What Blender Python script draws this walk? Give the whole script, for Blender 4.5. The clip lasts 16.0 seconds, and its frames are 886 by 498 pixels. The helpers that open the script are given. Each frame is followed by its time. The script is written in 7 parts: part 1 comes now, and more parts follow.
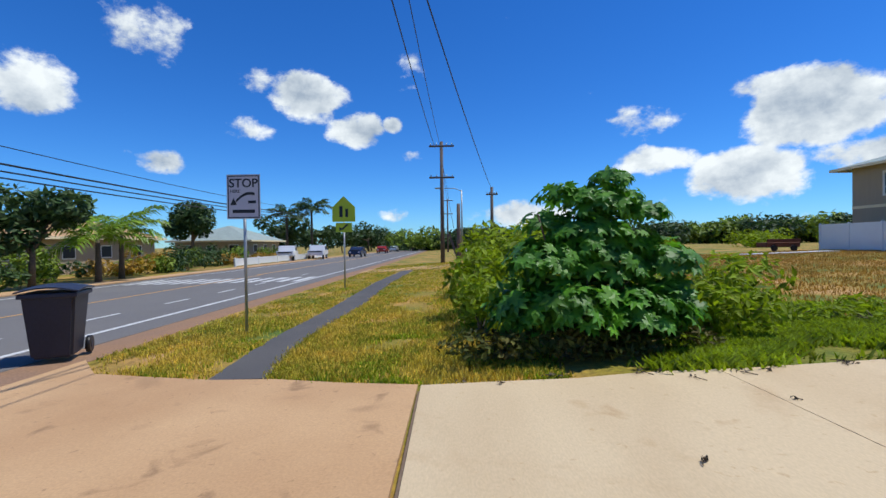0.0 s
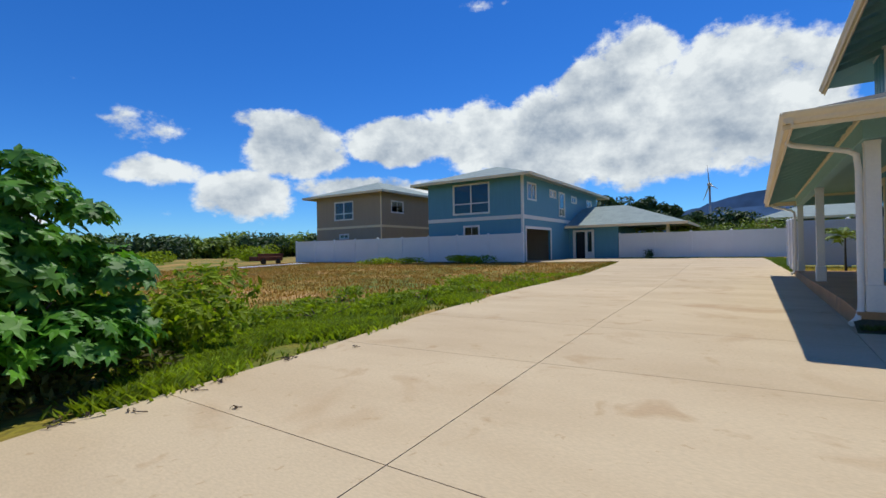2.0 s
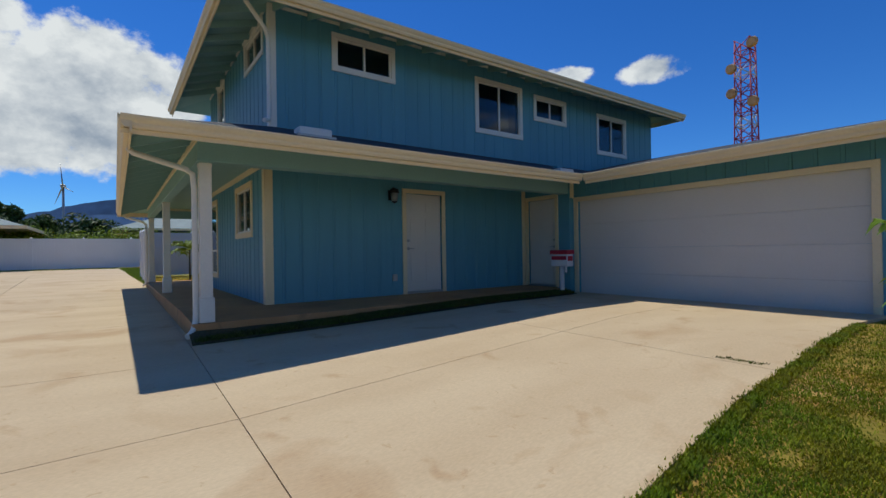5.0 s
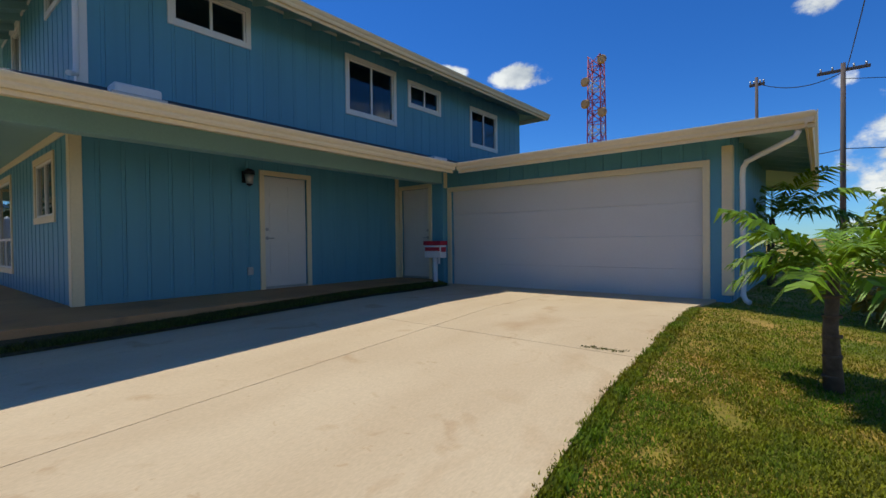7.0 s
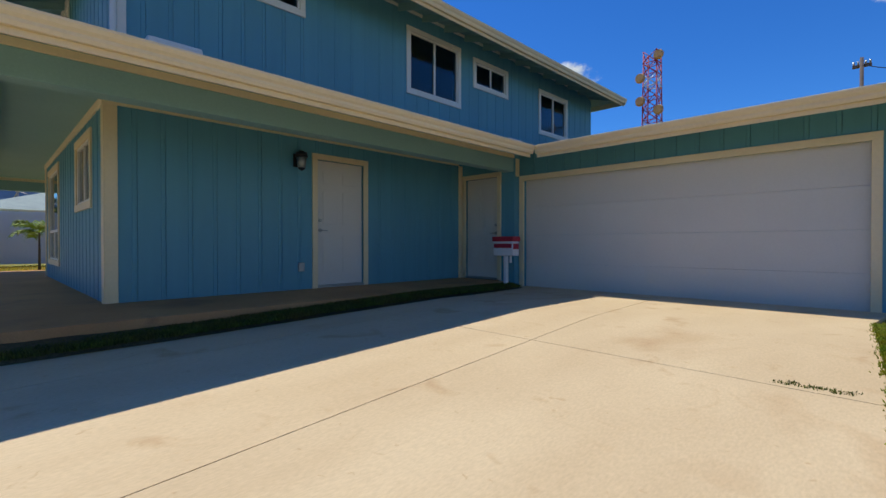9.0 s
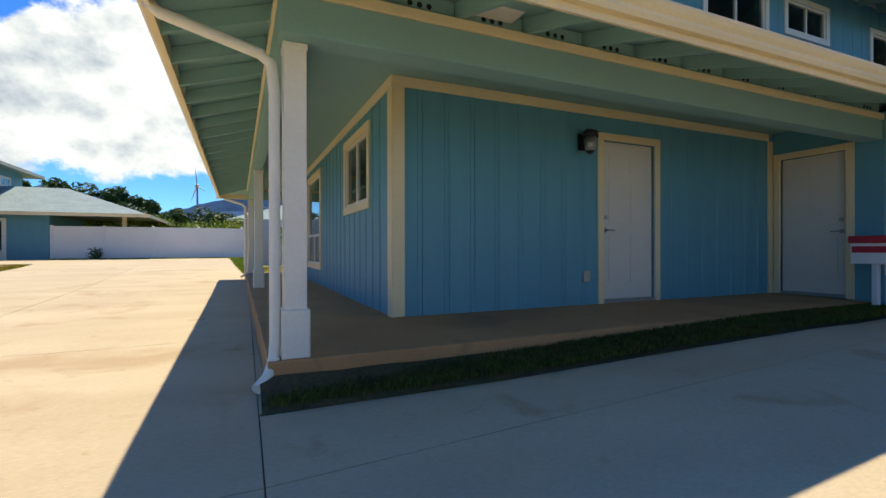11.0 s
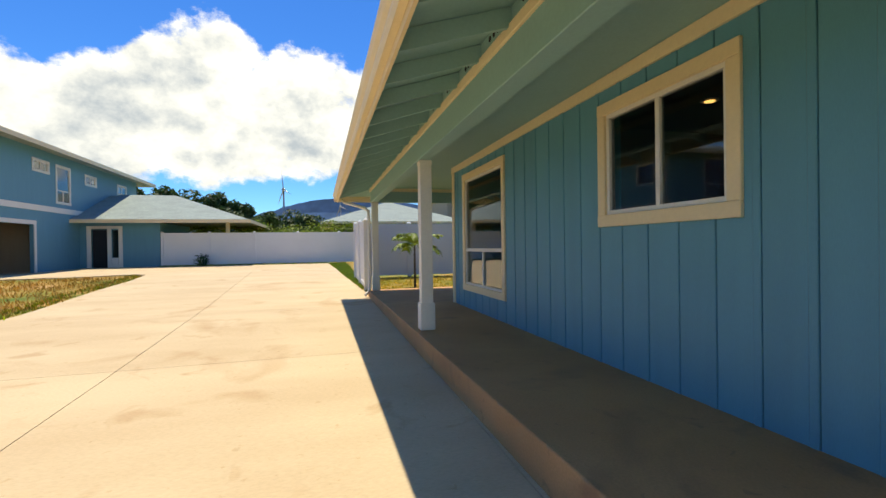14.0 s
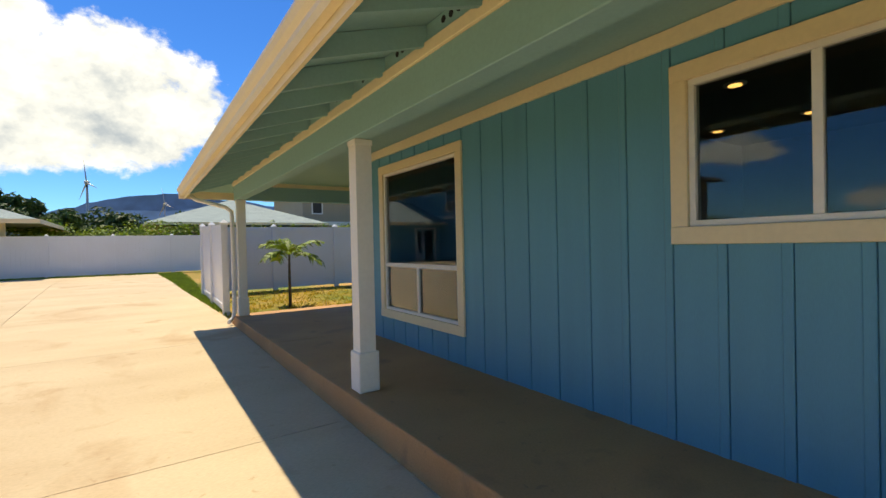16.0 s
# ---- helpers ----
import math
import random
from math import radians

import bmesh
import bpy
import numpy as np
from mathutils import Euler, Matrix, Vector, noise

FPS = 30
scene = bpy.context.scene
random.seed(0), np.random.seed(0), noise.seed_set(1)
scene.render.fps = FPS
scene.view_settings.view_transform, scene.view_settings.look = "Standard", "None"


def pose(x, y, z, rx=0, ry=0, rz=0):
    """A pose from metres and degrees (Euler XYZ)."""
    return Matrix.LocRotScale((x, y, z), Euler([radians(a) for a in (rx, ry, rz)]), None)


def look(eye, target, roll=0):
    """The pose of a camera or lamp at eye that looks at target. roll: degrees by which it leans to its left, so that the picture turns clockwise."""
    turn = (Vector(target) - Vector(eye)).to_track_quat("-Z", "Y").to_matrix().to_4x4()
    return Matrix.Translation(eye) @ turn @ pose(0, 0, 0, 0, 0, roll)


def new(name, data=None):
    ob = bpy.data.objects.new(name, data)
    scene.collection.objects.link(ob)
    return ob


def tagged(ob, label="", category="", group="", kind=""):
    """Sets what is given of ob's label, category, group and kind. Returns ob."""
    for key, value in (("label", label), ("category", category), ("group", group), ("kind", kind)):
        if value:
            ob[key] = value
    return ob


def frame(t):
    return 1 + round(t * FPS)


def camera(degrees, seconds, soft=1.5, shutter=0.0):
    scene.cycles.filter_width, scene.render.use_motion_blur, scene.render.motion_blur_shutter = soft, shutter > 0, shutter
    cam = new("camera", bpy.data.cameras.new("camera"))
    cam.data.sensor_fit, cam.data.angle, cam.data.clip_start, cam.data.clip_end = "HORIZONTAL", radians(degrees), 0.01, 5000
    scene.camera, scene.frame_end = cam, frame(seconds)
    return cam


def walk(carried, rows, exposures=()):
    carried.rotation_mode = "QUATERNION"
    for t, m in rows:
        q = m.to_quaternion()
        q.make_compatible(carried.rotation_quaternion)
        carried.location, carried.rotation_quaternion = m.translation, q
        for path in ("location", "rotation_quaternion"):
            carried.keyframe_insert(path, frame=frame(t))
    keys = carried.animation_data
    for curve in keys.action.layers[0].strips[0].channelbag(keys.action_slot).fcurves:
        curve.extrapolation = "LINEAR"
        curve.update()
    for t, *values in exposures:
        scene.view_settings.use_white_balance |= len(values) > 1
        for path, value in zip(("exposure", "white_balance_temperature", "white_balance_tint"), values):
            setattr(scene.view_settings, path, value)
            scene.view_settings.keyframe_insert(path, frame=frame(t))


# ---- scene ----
cam = camera(87.9, 16.0)
PATH = [
    (0, (1.317, -0.125, 1.725), (1.287, 1.874, 1.703), -0.8),
    (0.5, (1.511, -0.024, 1.695), (1.883, 1.941, 1.68), -0.9),
    (1, (1.679, 0.053, 1.673), (2.481, 1.886, 1.664), -0.5),
    (1.5, (1.822, 0.116, 1.663), (3.082, 1.669, 1.669), -0.6),
    (2, (1.969, 0.161, 1.651), (3.622, 1.286, 1.664), -0.9),
    (2.5, (2.187, 0.147, 1.648), (4.071, 0.818, 1.665), -1.2),
    (3, (2.398, 0.131, 1.664), (4.383, 0.37, 1.68), -1.0),
    (3.5, (2.524, 0.095, 1.691), (4.514, -0.104, 1.704), -1.0),
    (4, (2.659, 0.051, 1.702), (4.564, -0.558, 1.717), -1.0),
    (4.5, (2.771, -0.021, 1.741), (4.544, -0.946, 1.745), -1.0),
    (5, (2.843, -0.065, 1.728), (4.471, -1.226, 1.737), -0.9),
    (7.5, (3.319, -0.84, 1.637), (4.571, -2.399, 1.607), -0.5),
    (8, (3.551, -1.111, 1.569), (4.807, -2.667, 1.548), -0.2),
    (10.5, (5.855, -0.95, 1.559), (7.611, -1.909, 1.55), -0.4),
    (11, (6.41, -0.698, 1.566), (8.237, -1.512, 1.562), -0.1),
    (11.5, (6.894, -0.466, 1.612), (8.774, -1.148, 1.597), -0.4),
    (12, (7.387, -0.276, 1.59), (9.294, -0.879, 1.586), -0.1),
    (12.5, (7.937, -0.151, 1.633), (9.86, -0.7, 1.63), -0.1),
    (13, (8.553, -0.02, 1.695), (10.483, -0.545, 1.692), -0.2),
    (13.5, (9.083, 0.121, 1.797), (11.016, -0.393, 1.788), -0.5),
    (14, (9.602, 0.232, 1.9), (11.534, -0.285, 1.886), -0.8),
    (14.5, (10.156, 0.301, 1.977), (12.074, -0.266, 1.956), -1.0),
    (15, (10.596, 0.433, 2.047), (12.452, -0.311, 2.021), -1.6),
    (15.5, (11.127, 0.437, 2.061), (12.889, -0.508, 2.04), -1.5),
    (16, (11.584, 0.529, 2.072), (13.25, -0.577, 2.051), -1.3),
]
walk(cam, [(t, look(*row)) for t, *row in PATH], exposures=[(0, 0.25, 6350, 6), (2.5, -0.02, 6450, 6), (3.5, -0.12, 6500, 6), (5, -0.1, 6500, 6), (8, 0.22, 6650, 6), (10.5, 0.53, 7000, 5), (12, 0.80, 7700, 4), (13.5, 0.70, 7850, 5), (16, 0.68, 8100, 5)])

# world, sun and exposure
SUN_DIR = Vector((0.45, 0.045, 1.0)).normalized()
world = bpy.data.worlds.new("world")
scene.world = world
world.use_nodes = True
WT = world.node_tree
WT.nodes.clear()


def wn(kind, **values):
    n = WT.nodes.new(kind)
    for key, value in values.items():
        n.inputs[key].default_value = value
    return n


def wmath(op, a, b=None, clamp=False):
    n = WT.nodes.new("ShaderNodeMath")
    n.operation, n.use_clamp = op, clamp
    for k, v in enumerate((a, b)):
        if v is None:
            continue
        if isinstance(v, (int, float)):
            n.inputs[k].default_value = v
        else:
            WT.links.new(v, n.inputs[k])
    return n.outputs[0]


sky = WT.nodes.new("ShaderNodeTexSky")
sky.sky_type, sky.sun_disc = "NISHITA", False
sky.sun_elevation = math.asin(SUN_DIR.z)
sky.sun_rotation = math.atan2(SUN_DIR.x, SUN_DIR.y)
sky.altitude, sky.air_density, sky.dust_density, sky.ozone_density = 0, 0.9, 0.05, 3.0
hue = wn("ShaderNodeHueSaturation", Saturation=1.25, Value=1.0)
WT.links.new(sky.outputs[0], hue.inputs["Color"])
coord = WT.nodes.new("ShaderNodeTexCoord")
split = WT.nodes.new("ShaderNodeSeparateXYZ")
WT.links.new(coord.outputs["Generated"], split.inputs[0])
height = wmath("MAXIMUM", split.outputs["Z"], 0.0)
stretch = WT.nodes.new("ShaderNodeMapping")
stretch.inputs["Scale"].default_value = (1.0, 1.0, 1.9)
WT.links.new(coord.outputs["Generated"], stretch.inputs[0])
# cumulus heaps and small drifting clouds: azimuth, height, half width, half height (degrees), amount
BANKS = [(12, 15, 9, 8, 1), (22, 12, 7, 6.5, 1), (0, 15, 8.3, 7.5, 1), (17, 19, 2.9, 2.6, 0.95), (10, 21, 4.1, 2.7, 0.95), (8, 10, 18, 2.6, 0.78), (18, 13.5, 13, 4.5, 0.95),
         (29, 14, 7.6, 4, 0.9), (38.5, 13.6, 7, 2.7, 0.9), (52, 12.6, 5.4, 3.5, 0.9), (56.5, 6.6, 5.4, 2.6, 0.85), (42, 7.6, 13, 1.6, 0.72), (57, 15.4, 3, 1.3, 0.58), (66, 13.5, 5, 2.2, 0.55),
         (67, 9, 4.5, 1.8, 0.62), (107, 17, 4.7, 2.7, 0.74), (101.4, 13.7, 3.3, 2, 0.7), (113, 18.3, 2.6, 1.6, 0.6), (114, 13.4, 3, 1.7, 0.55), (94, 20.5, 2.4, 2.6, 0.53), (96.7, 14.4, 1.4, 1, 0.58),
         (94.5, 10.6, 1.8, 1.2, 0.6), (97, 3.6, 2.4, 1, 0.63), (123, 21, 4, 5, 0.67), (132, 15, 3, 3.4, 0.58), (122, 9, 2, 1.3, 0.58), (80, 3.6, 7, 1.7, 0.65), (28.4, 28.2, 4.9, 0.9, 0.58),
         (-61.5, 19.4, 4.2, 1.5, 0.74), (-51, 20, 3, 1, 0.55), (-94, 7, 3.4, 6.6, 0.65), (-90, 21.5, 3.8, 1.4, 0.56), (-92, 14.5, 1.6, 1.1, 0.62), (-25, 14, 13, 7, 0.9), (160, 10, 18, 6, 0.62), (205, 12, 26, 8, 0.62)]
cover = None
norm = WT.nodes.new("ShaderNodeVectorMath")
norm.operation = "NORMALIZE"
WT.links.new(coord.outputs["Generated"], norm.inputs[0])
az = wmath("MULTIPLY", wmath("ARCTAN2", split.outputs["Y"], split.outputs["X"]), 57.296)
el = wmath("MULTIPLY", wmath("ARCSINE", split.outputs["Z"]), 57.296)
for bank_az, bank_el, bank_w, bank_h, amount in BANKS:
    da = wmath("SUBTRACT", az, float(bank_az if bank_az < 180 else bank_az - 360))
    da = wmath("WRAP", da, 180.0)
    da.node.inputs[2].default_value = -180.0
    da = wmath("DIVIDE", da, float(bank_w))
    de = wmath("DIVIDE", wmath("SUBTRACT", el, float(bank_el)), float(bank_h))
    r2 = wmath("ADD", wmath("MULTIPLY", da, da), wmath("MULTIPLY", de, de))
    lobe = wmath("MULTIPLY", wmath("SUBTRACT", 1.0, wmath("MULTIPLY", r2, 0.5), True), float(amount))
    cover = lobe if cover is None else wmath("MAXIMUM", cover, lobe)


def billow(raise_by):
    """Cloud texture, taken a little higher in the sky by raise_by."""
    m = WT.nodes.new("ShaderNodeMapping")
    m.inputs["Location"].default_value = (0.0, 0.0, raise_by)
    m.inputs["Scale"].default_value = (1.0, 1.0, 1.35)
    WT.links.new(coord.outputs["Generated"], m.inputs[0])
    a = wn("ShaderNodeTexNoise", Scale=5.5, Detail=9.0, Roughness=0.58, Lacunarity=2.1)
    b = wn("ShaderNodeTexNoise", Scale=17.0, Detail=8.0, Roughness=0.62)
    for n in (a, b):
        WT.links.new(m.outputs[0], n.inputs["Vector"])
    return wmath("ADD", wmath("MULTIPLY", wmath("SUBTRACT", a.outputs[0], 0.5), 1.9), wmath("MULTIPLY", wmath("SUBTRACT", b.outputs[0], 0.5), 0.95))


rough = billow(0.0)
dens = wmath("ADD", rough, wmath("MULTIPLY", cover, 1.25))
mask = WT.nodes.new("ShaderNodeMapRange")
mask.interpolation_type = "SMOOTHSTEP"
mask.inputs["From Min"].default_value, mask.inputs["From Max"].default_value = 0.42, 0.74
WT.links.new(dens, mask.inputs["Value"])
# heaps are white where they bulge towards the sun and grey beneath and in their thick middles
relief = wmath("SUBTRACT", rough, billow(0.05))
core = wn("ShaderNodeTexNoise", Scale=4.2, Detail=5.0, Roughness=0.5)
WT.links.new(stretch.outputs[0], core.inputs["Vector"])
lit = wmath("ADD", wmath("MULTIPLY", relief, 0.95), wmath("MULTIPLY", wmath("SUBTRACT", core.outputs[0], 0.5), 1.6))
lit = wmath("SUBTRACT", lit, wmath("MULTIPLY", wmath("SUBTRACT", dens, 0.8), 0.35))
grey = WT.nodes.new("ShaderNodeValToRGB")
grey.color_ramp.elements[0].position, grey.color_ramp.elements[0].color = 0.05, (3.8, 4.5, 5.6, 1)
grey.color_ramp.elements[1].position, grey.color_ramp.elements[1].color = 0.78, (9.4, 9.7, 10.0, 1)
WT.links.new(wmath("ADD", lit, 0.5, True), grey.inputs[0])
mix = WT.nodes.new("ShaderNodeMix")
mix.data_type = "RGBA"
WT.links.new(mask.outputs[0], mix.inputs["Factor"])
tone = WT.nodes.new("ShaderNodeMix")
tone.data_type, tone.blend_type = "RGBA", "MULTIPLY"
tone.inputs["Factor"].default_value, tone.inputs["B"].default_value = 1.0, (0.52, 0.92, 1.45, 1)
WT.links.new(hue.outputs[0], tone.inputs["A"])
WT.links.new(tone.outputs["Result"], mix.inputs["A"])
WT.links.new(grey.outputs[0], mix.inputs["B"])
back = wn("ShaderNodeBackground", Strength=0.085)
WT.links.new(mix.outputs["Result"], back.inputs["Color"])
WT.links.new(back.outputs[0], WT.nodes.new("ShaderNodeOutputWorld").inputs[0])

sun = new("sun", bpy.data.lights.new("sun", "SUN"))
sun.data.energy, sun.data.angle, sun.data.color = 3.4, radians(0.5), (1.0, 0.955, 0.88)
sun.matrix_world = look((0, 0, 60), tuple(Vector((0, 0, 60)) - SUN_DIR))
sun.visible_camera = True
scene.view_settings.exposure = 0.0


# materials
def material(name, rgb, rough=0.6, metal=0.0, grain=0.12, scale=40.0, blotch=0.15, blotch_scale=1.2, bump=0.2, depth=0.004,
             tint=None, vary=0.0, stretch=(1, 1, 1), ior=1.45, spots=None, spot_scale=2.2):
    """Colour with fine grain and large blotches in object space, bump from the grain, and per-object variation."""
    m = bpy.data.materials.new(name)
    m.use_nodes = True
    t = m.node_tree
    b = t.nodes["Principled BSDF"]
    b.inputs["Roughness"].default_value, b.inputs["Metallic"].default_value, b.inputs["IOR"].default_value = rough, metal, ior
    tc = t.nodes.new("ShaderNodeTexCoord")
    mp = t.nodes.new("ShaderNodeMapping")
    mp.inputs["Scale"].default_value = stretch
    geo = t.nodes.new("ShaderNodeNewGeometry")
    t.links.new(geo.outputs["Position"], mp.inputs[0])
    fine = t.nodes.new("ShaderNodeTexNoise")
    fine.inputs["Scale"].default_value, fine.inputs["Detail"].default_value = scale, 5
    wide = t.nodes.new("ShaderNodeTexNoise")
    wide.inputs["Scale"].default_value, wide.inputs["Detail"].default_value = blotch_scale, 4
    for n in (fine, wide):
        t.links.new(mp.outputs[0], n.inputs["Vector"])
    tint = tint or tuple(c * 0.62 for c in rgb)
    ramp = t.nodes.new("ShaderNodeMapRange")
    ramp.inputs["From Min"].default_value, ramp.inputs["From Max"].default_value = 0.35, 0.7
    ramp.inputs["To Max"].default_value = blotch * 2
    t.links.new(wide.outputs[0], ramp.inputs["Value"])
    mx = t.nodes.new("ShaderNodeMix")
    mx.data_type = "RGBA"
    mx.inputs["A"].default_value, mx.inputs["B"].default_value = (*rgb, 1), (*tint, 1)
    t.links.new(ramp.outputs[0], mx.inputs["Factor"])
    base = mx.outputs["Result"]
    if spots:
        for seed, scale, lo, hi, amount in ((0.0, spot_scale, 0.62, 0.72, 0.65), (7.3, spot_scale * 0.35, 0.58, 0.70, 0.7), (3.1, spot_scale * 6, 0.66, 0.72, 0.5)):
            sn = t.nodes.new("ShaderNodeTexNoise")
            sn.inputs["Scale"].default_value, sn.inputs["Detail"].default_value, sn.inputs["Distortion"].default_value = scale, 6, 0.6
            sm = t.nodes.new("ShaderNodeMapping")
            sm.inputs["Location"].default_value = (seed, seed, 0)
            t.links.new(geo.outputs["Position"], sm.inputs[0])
            t.links.new(sm.outputs[0], sn.inputs["Vector"])
            sr = t.nodes.new("ShaderNodeMapRange")
            sr.inputs["From Min"].default_value, sr.inputs["From Max"].default_value, sr.inputs["To Max"].default_value = lo, hi, amount
            t.links.new(sn.outputs[0], sr.inputs["Value"])
            sx = t.nodes.new("ShaderNodeMix")
            sx.data_type = "RGBA"
            sx.inputs["B"].default_value = (*spots, 1)
            t.links.new(base, sx.inputs["A"])
            t.links.new(sr.outputs[0], sx.inputs["Factor"])
            base = sx.outputs["Result"]
    hs = t.nodes.new("ShaderNodeHueSaturation")
    gv = t.nodes.new("ShaderNodeMapRange")
    gv.inputs["From Min"].default_value, gv.inputs["From Max"].default_value = 0.3, 0.7
    gv.inputs["To Min"].default_value, gv.inputs["To Max"].default_value = 1 - grain, 1 + grain
    t.links.new(fine.outputs[0], gv.inputs["Value"])
    value = gv.outputs[0]
    if vary:
        info = t.nodes.new("ShaderNodeObjectInfo")
        vr = t.nodes.new("ShaderNodeMapRange")
        vr.inputs["To Min"].default_value, vr.inputs["To Max"].default_value = 1 - vary, 1 + vary
        t.links.new(info.outputs["Random"], vr.inputs["Value"])
        mu = t.nodes.new("ShaderNodeMath")
        mu.operation = "MULTIPLY"
        t.links.new(vr.outputs[0], mu.inputs[0])
        t.links.new(value, mu.inputs[1])
        value = mu.outputs[0]
    t.links.new(value, hs.inputs["Value"])
    t.links.new(base, hs.inputs["Color"])
    t.links.new(hs.outputs[0], b.inputs["Base Color"])
    if bump:
        bp = t.nodes.new("ShaderNodeBump")
        bp.inputs["Strength"].default_value, bp.inputs["Distance"].default_value = bump, depth
        t.links.new(fine.outputs[0], bp.inputs["Height"])
        t.links.new(bp.outputs[0], b.inputs["Normal"])
    return m


M_BLUE = material("blue_siding_paint", (0.10, 0.30, 0.39), 0.55, grain=0.05, scale=60, blotch=0.10, stretch=(6, 6, 0.5), bump=0.25, depth=0.003, vary=0.025)
M_SOFFIT = material("pale_blue_paint", (0.25, 0.43, 0.42), 0.6, grain=0.04, blotch=0.08)
M_CREAM = material("cream_trim_paint", (0.77, 0.64, 0.40), 0.45, grain=0.03, scale=30, blotch=0.06, bump=0.1)
M_WHITE = material("white_trim_paint", (0.74, 0.72, 0.66), 0.45, grain=0.03, scale=30, blotch=0.06, bump=0.1)
M_POST = material("white_post_paint", (0.80, 0.75, 0.65), 0.5, grain=0.03, scale=30, blotch=0.08, bump=0.15)
M_VINYL = material("white_vinyl", (0.72, 0.73, 0.74), 0.35, grain=0.02, blotch=0.05, bump=0.05)
M_DOOR = material("door_paint", (0.66, 0.62, 0.55), 0.4, grain=0.02, blotch=0.04, bump=0.06)
M_CONC = material("driveway_concrete", (0.60, 0.465, 0.285), 0.85, grain=0.07, scale=55, blotch=0.26, blotch_scale=0.9, stretch=(1.5, 0.55, 1), spots=(0.44, 0.285, 0.145), tint=(0.46, 0.325, 0.18), bump=0.3, depth=0.003, vary=0.03)
M_OLDCONC = material("old_concrete", (0.55, 0.345, 0.175), 0.9, grain=0.09, scale=55, blotch=0.35, blotch_scale=0.6, tint=(0.40, 0.22, 0.10), bump=0.3, spots=(0.24, 0.14, 0.07))
M_PORCH = material("porch_concrete", (0.52, 0.275, 0.115), 0.75, grain=0.08, scale=70, blotch=0.35, blotch_scale=0.9, tint=(0.36, 0.18, 0.07), bump=0.25, spots=(0.26, 0.14, 0.07))
M_JOINT = material("joint_dirt", (0.20, 0.135, 0.085), 0.95)
M_ASPH = material("asphalt", (0.165, 0.155, 0.145), 0.9, grain=0.25, scale=120, blotch=0.25, blotch_scale=0.3, tint=(0.12, 0.115, 0.115), bump=0.5)
M_PATH = material("path_asphalt", (0.085, 0.08, 0.078), 0.92, grain=0.25, scale=90, blotch=0.3, blotch_scale=1.0, tint=(0.12, 0.11, 0.1), bump=0.5)
M_SHOULDER = material("shoulder_dirt", (0.30, 0.17, 0.09), 0.95, grain=0.2, scale=30, blotch=0.35, tint=(0.24, 0.15, 0.1))
M_LINE = material("road_paint", (0.62, 0.62, 0.6), 0.7, grain=0.15, blotch=0.2)
M_YLINE = material("yellow_road_paint", (0.60, 0.33, 0.10), 0.7, grain=0.15, blotch=0.2)
M_SHINGLE = material("grey_green_shingles", (0.30, 0.36, 0.335), 0.9, grain=0.25, scale=14, blotch=0.2, stretch=(1, 1, 4), bump=0.5, depth=0.01)
M_DARKROOF = material("dark_shingles", (0.055, 0.06, 0.062), 0.9, grain=0.3, scale=14, blotch=0.25, bump=0.5, depth=0.01)
M_SOIL = material("bed_soil", (0.09, 0.07, 0.03), 0.95, grain=0.3, scale=30, bump=0.5)
M_DARK = material("dark_void", (0.012, 0.012, 0.013), 0.8, bump=0)
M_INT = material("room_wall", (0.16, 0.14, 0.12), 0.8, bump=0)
M_BLACK = material("black_metal", (0.02, 0.02, 0.022), 0.4, metal=0.3, bump=0.1)
M_TAN = material("tan_siding", (0.36, 0.29, 0.20), 0.7, grain=0.05, blotch=0.08, stretch=(4, 4, 0.5))
M_BLUEB = material("neighbour_blue_siding", (0.105, 0.285, 0.375), 0.6, grain=0.05, blotch=0.08, stretch=(5, 5, 0.5))
M_STEEL = material("galvanised_steel", (0.42, 0.42, 0.40), 0.45, metal=0.7, grain=0.1)
M_WOODPOLE = material("weathered_pole", (0.13, 0.10, 0.085), 0.9, grain=0.3, scale=8, stretch=(8, 8, 0.4), bump=0.5, depth=0.01)
M_RED = material("red_plastic", (0.42, 0.02, 0.04), 0.5, bump=0.05)
M_BIN = material("bin_plastic", (0.022, 0.024, 0.04), 0.45, grain=0.15, blotch=0.2, bump=0.2)
M_SIGNW = material("sign_white", (0.62, 0.58, 0.60), 0.4, grain=0.03, bump=0)
M_SIGNY = material("sign_yellow_green", (0.55, 0.62, 0.02), 0.4, grain=0.03, bump=0)
M_SIGNK = material("sign_black", (0.02, 0.02, 0.02), 0.5, bump=0)
# haze of the distance is painted into the ridge as blue
M_HILL = material("hazy_far_hill", (0.055, 0.125, 0.25), 1.0, grain=0.15, scale=0.02, blotch=0.3, blotch_scale=0.006, tint=(0.03, 0.075, 0.12), bump=0)
M_BARK = material("bark", (0.12, 0.09, 0.06), 0.9, grain=0.3, scale=20, bump=0.5, depth=0.01)


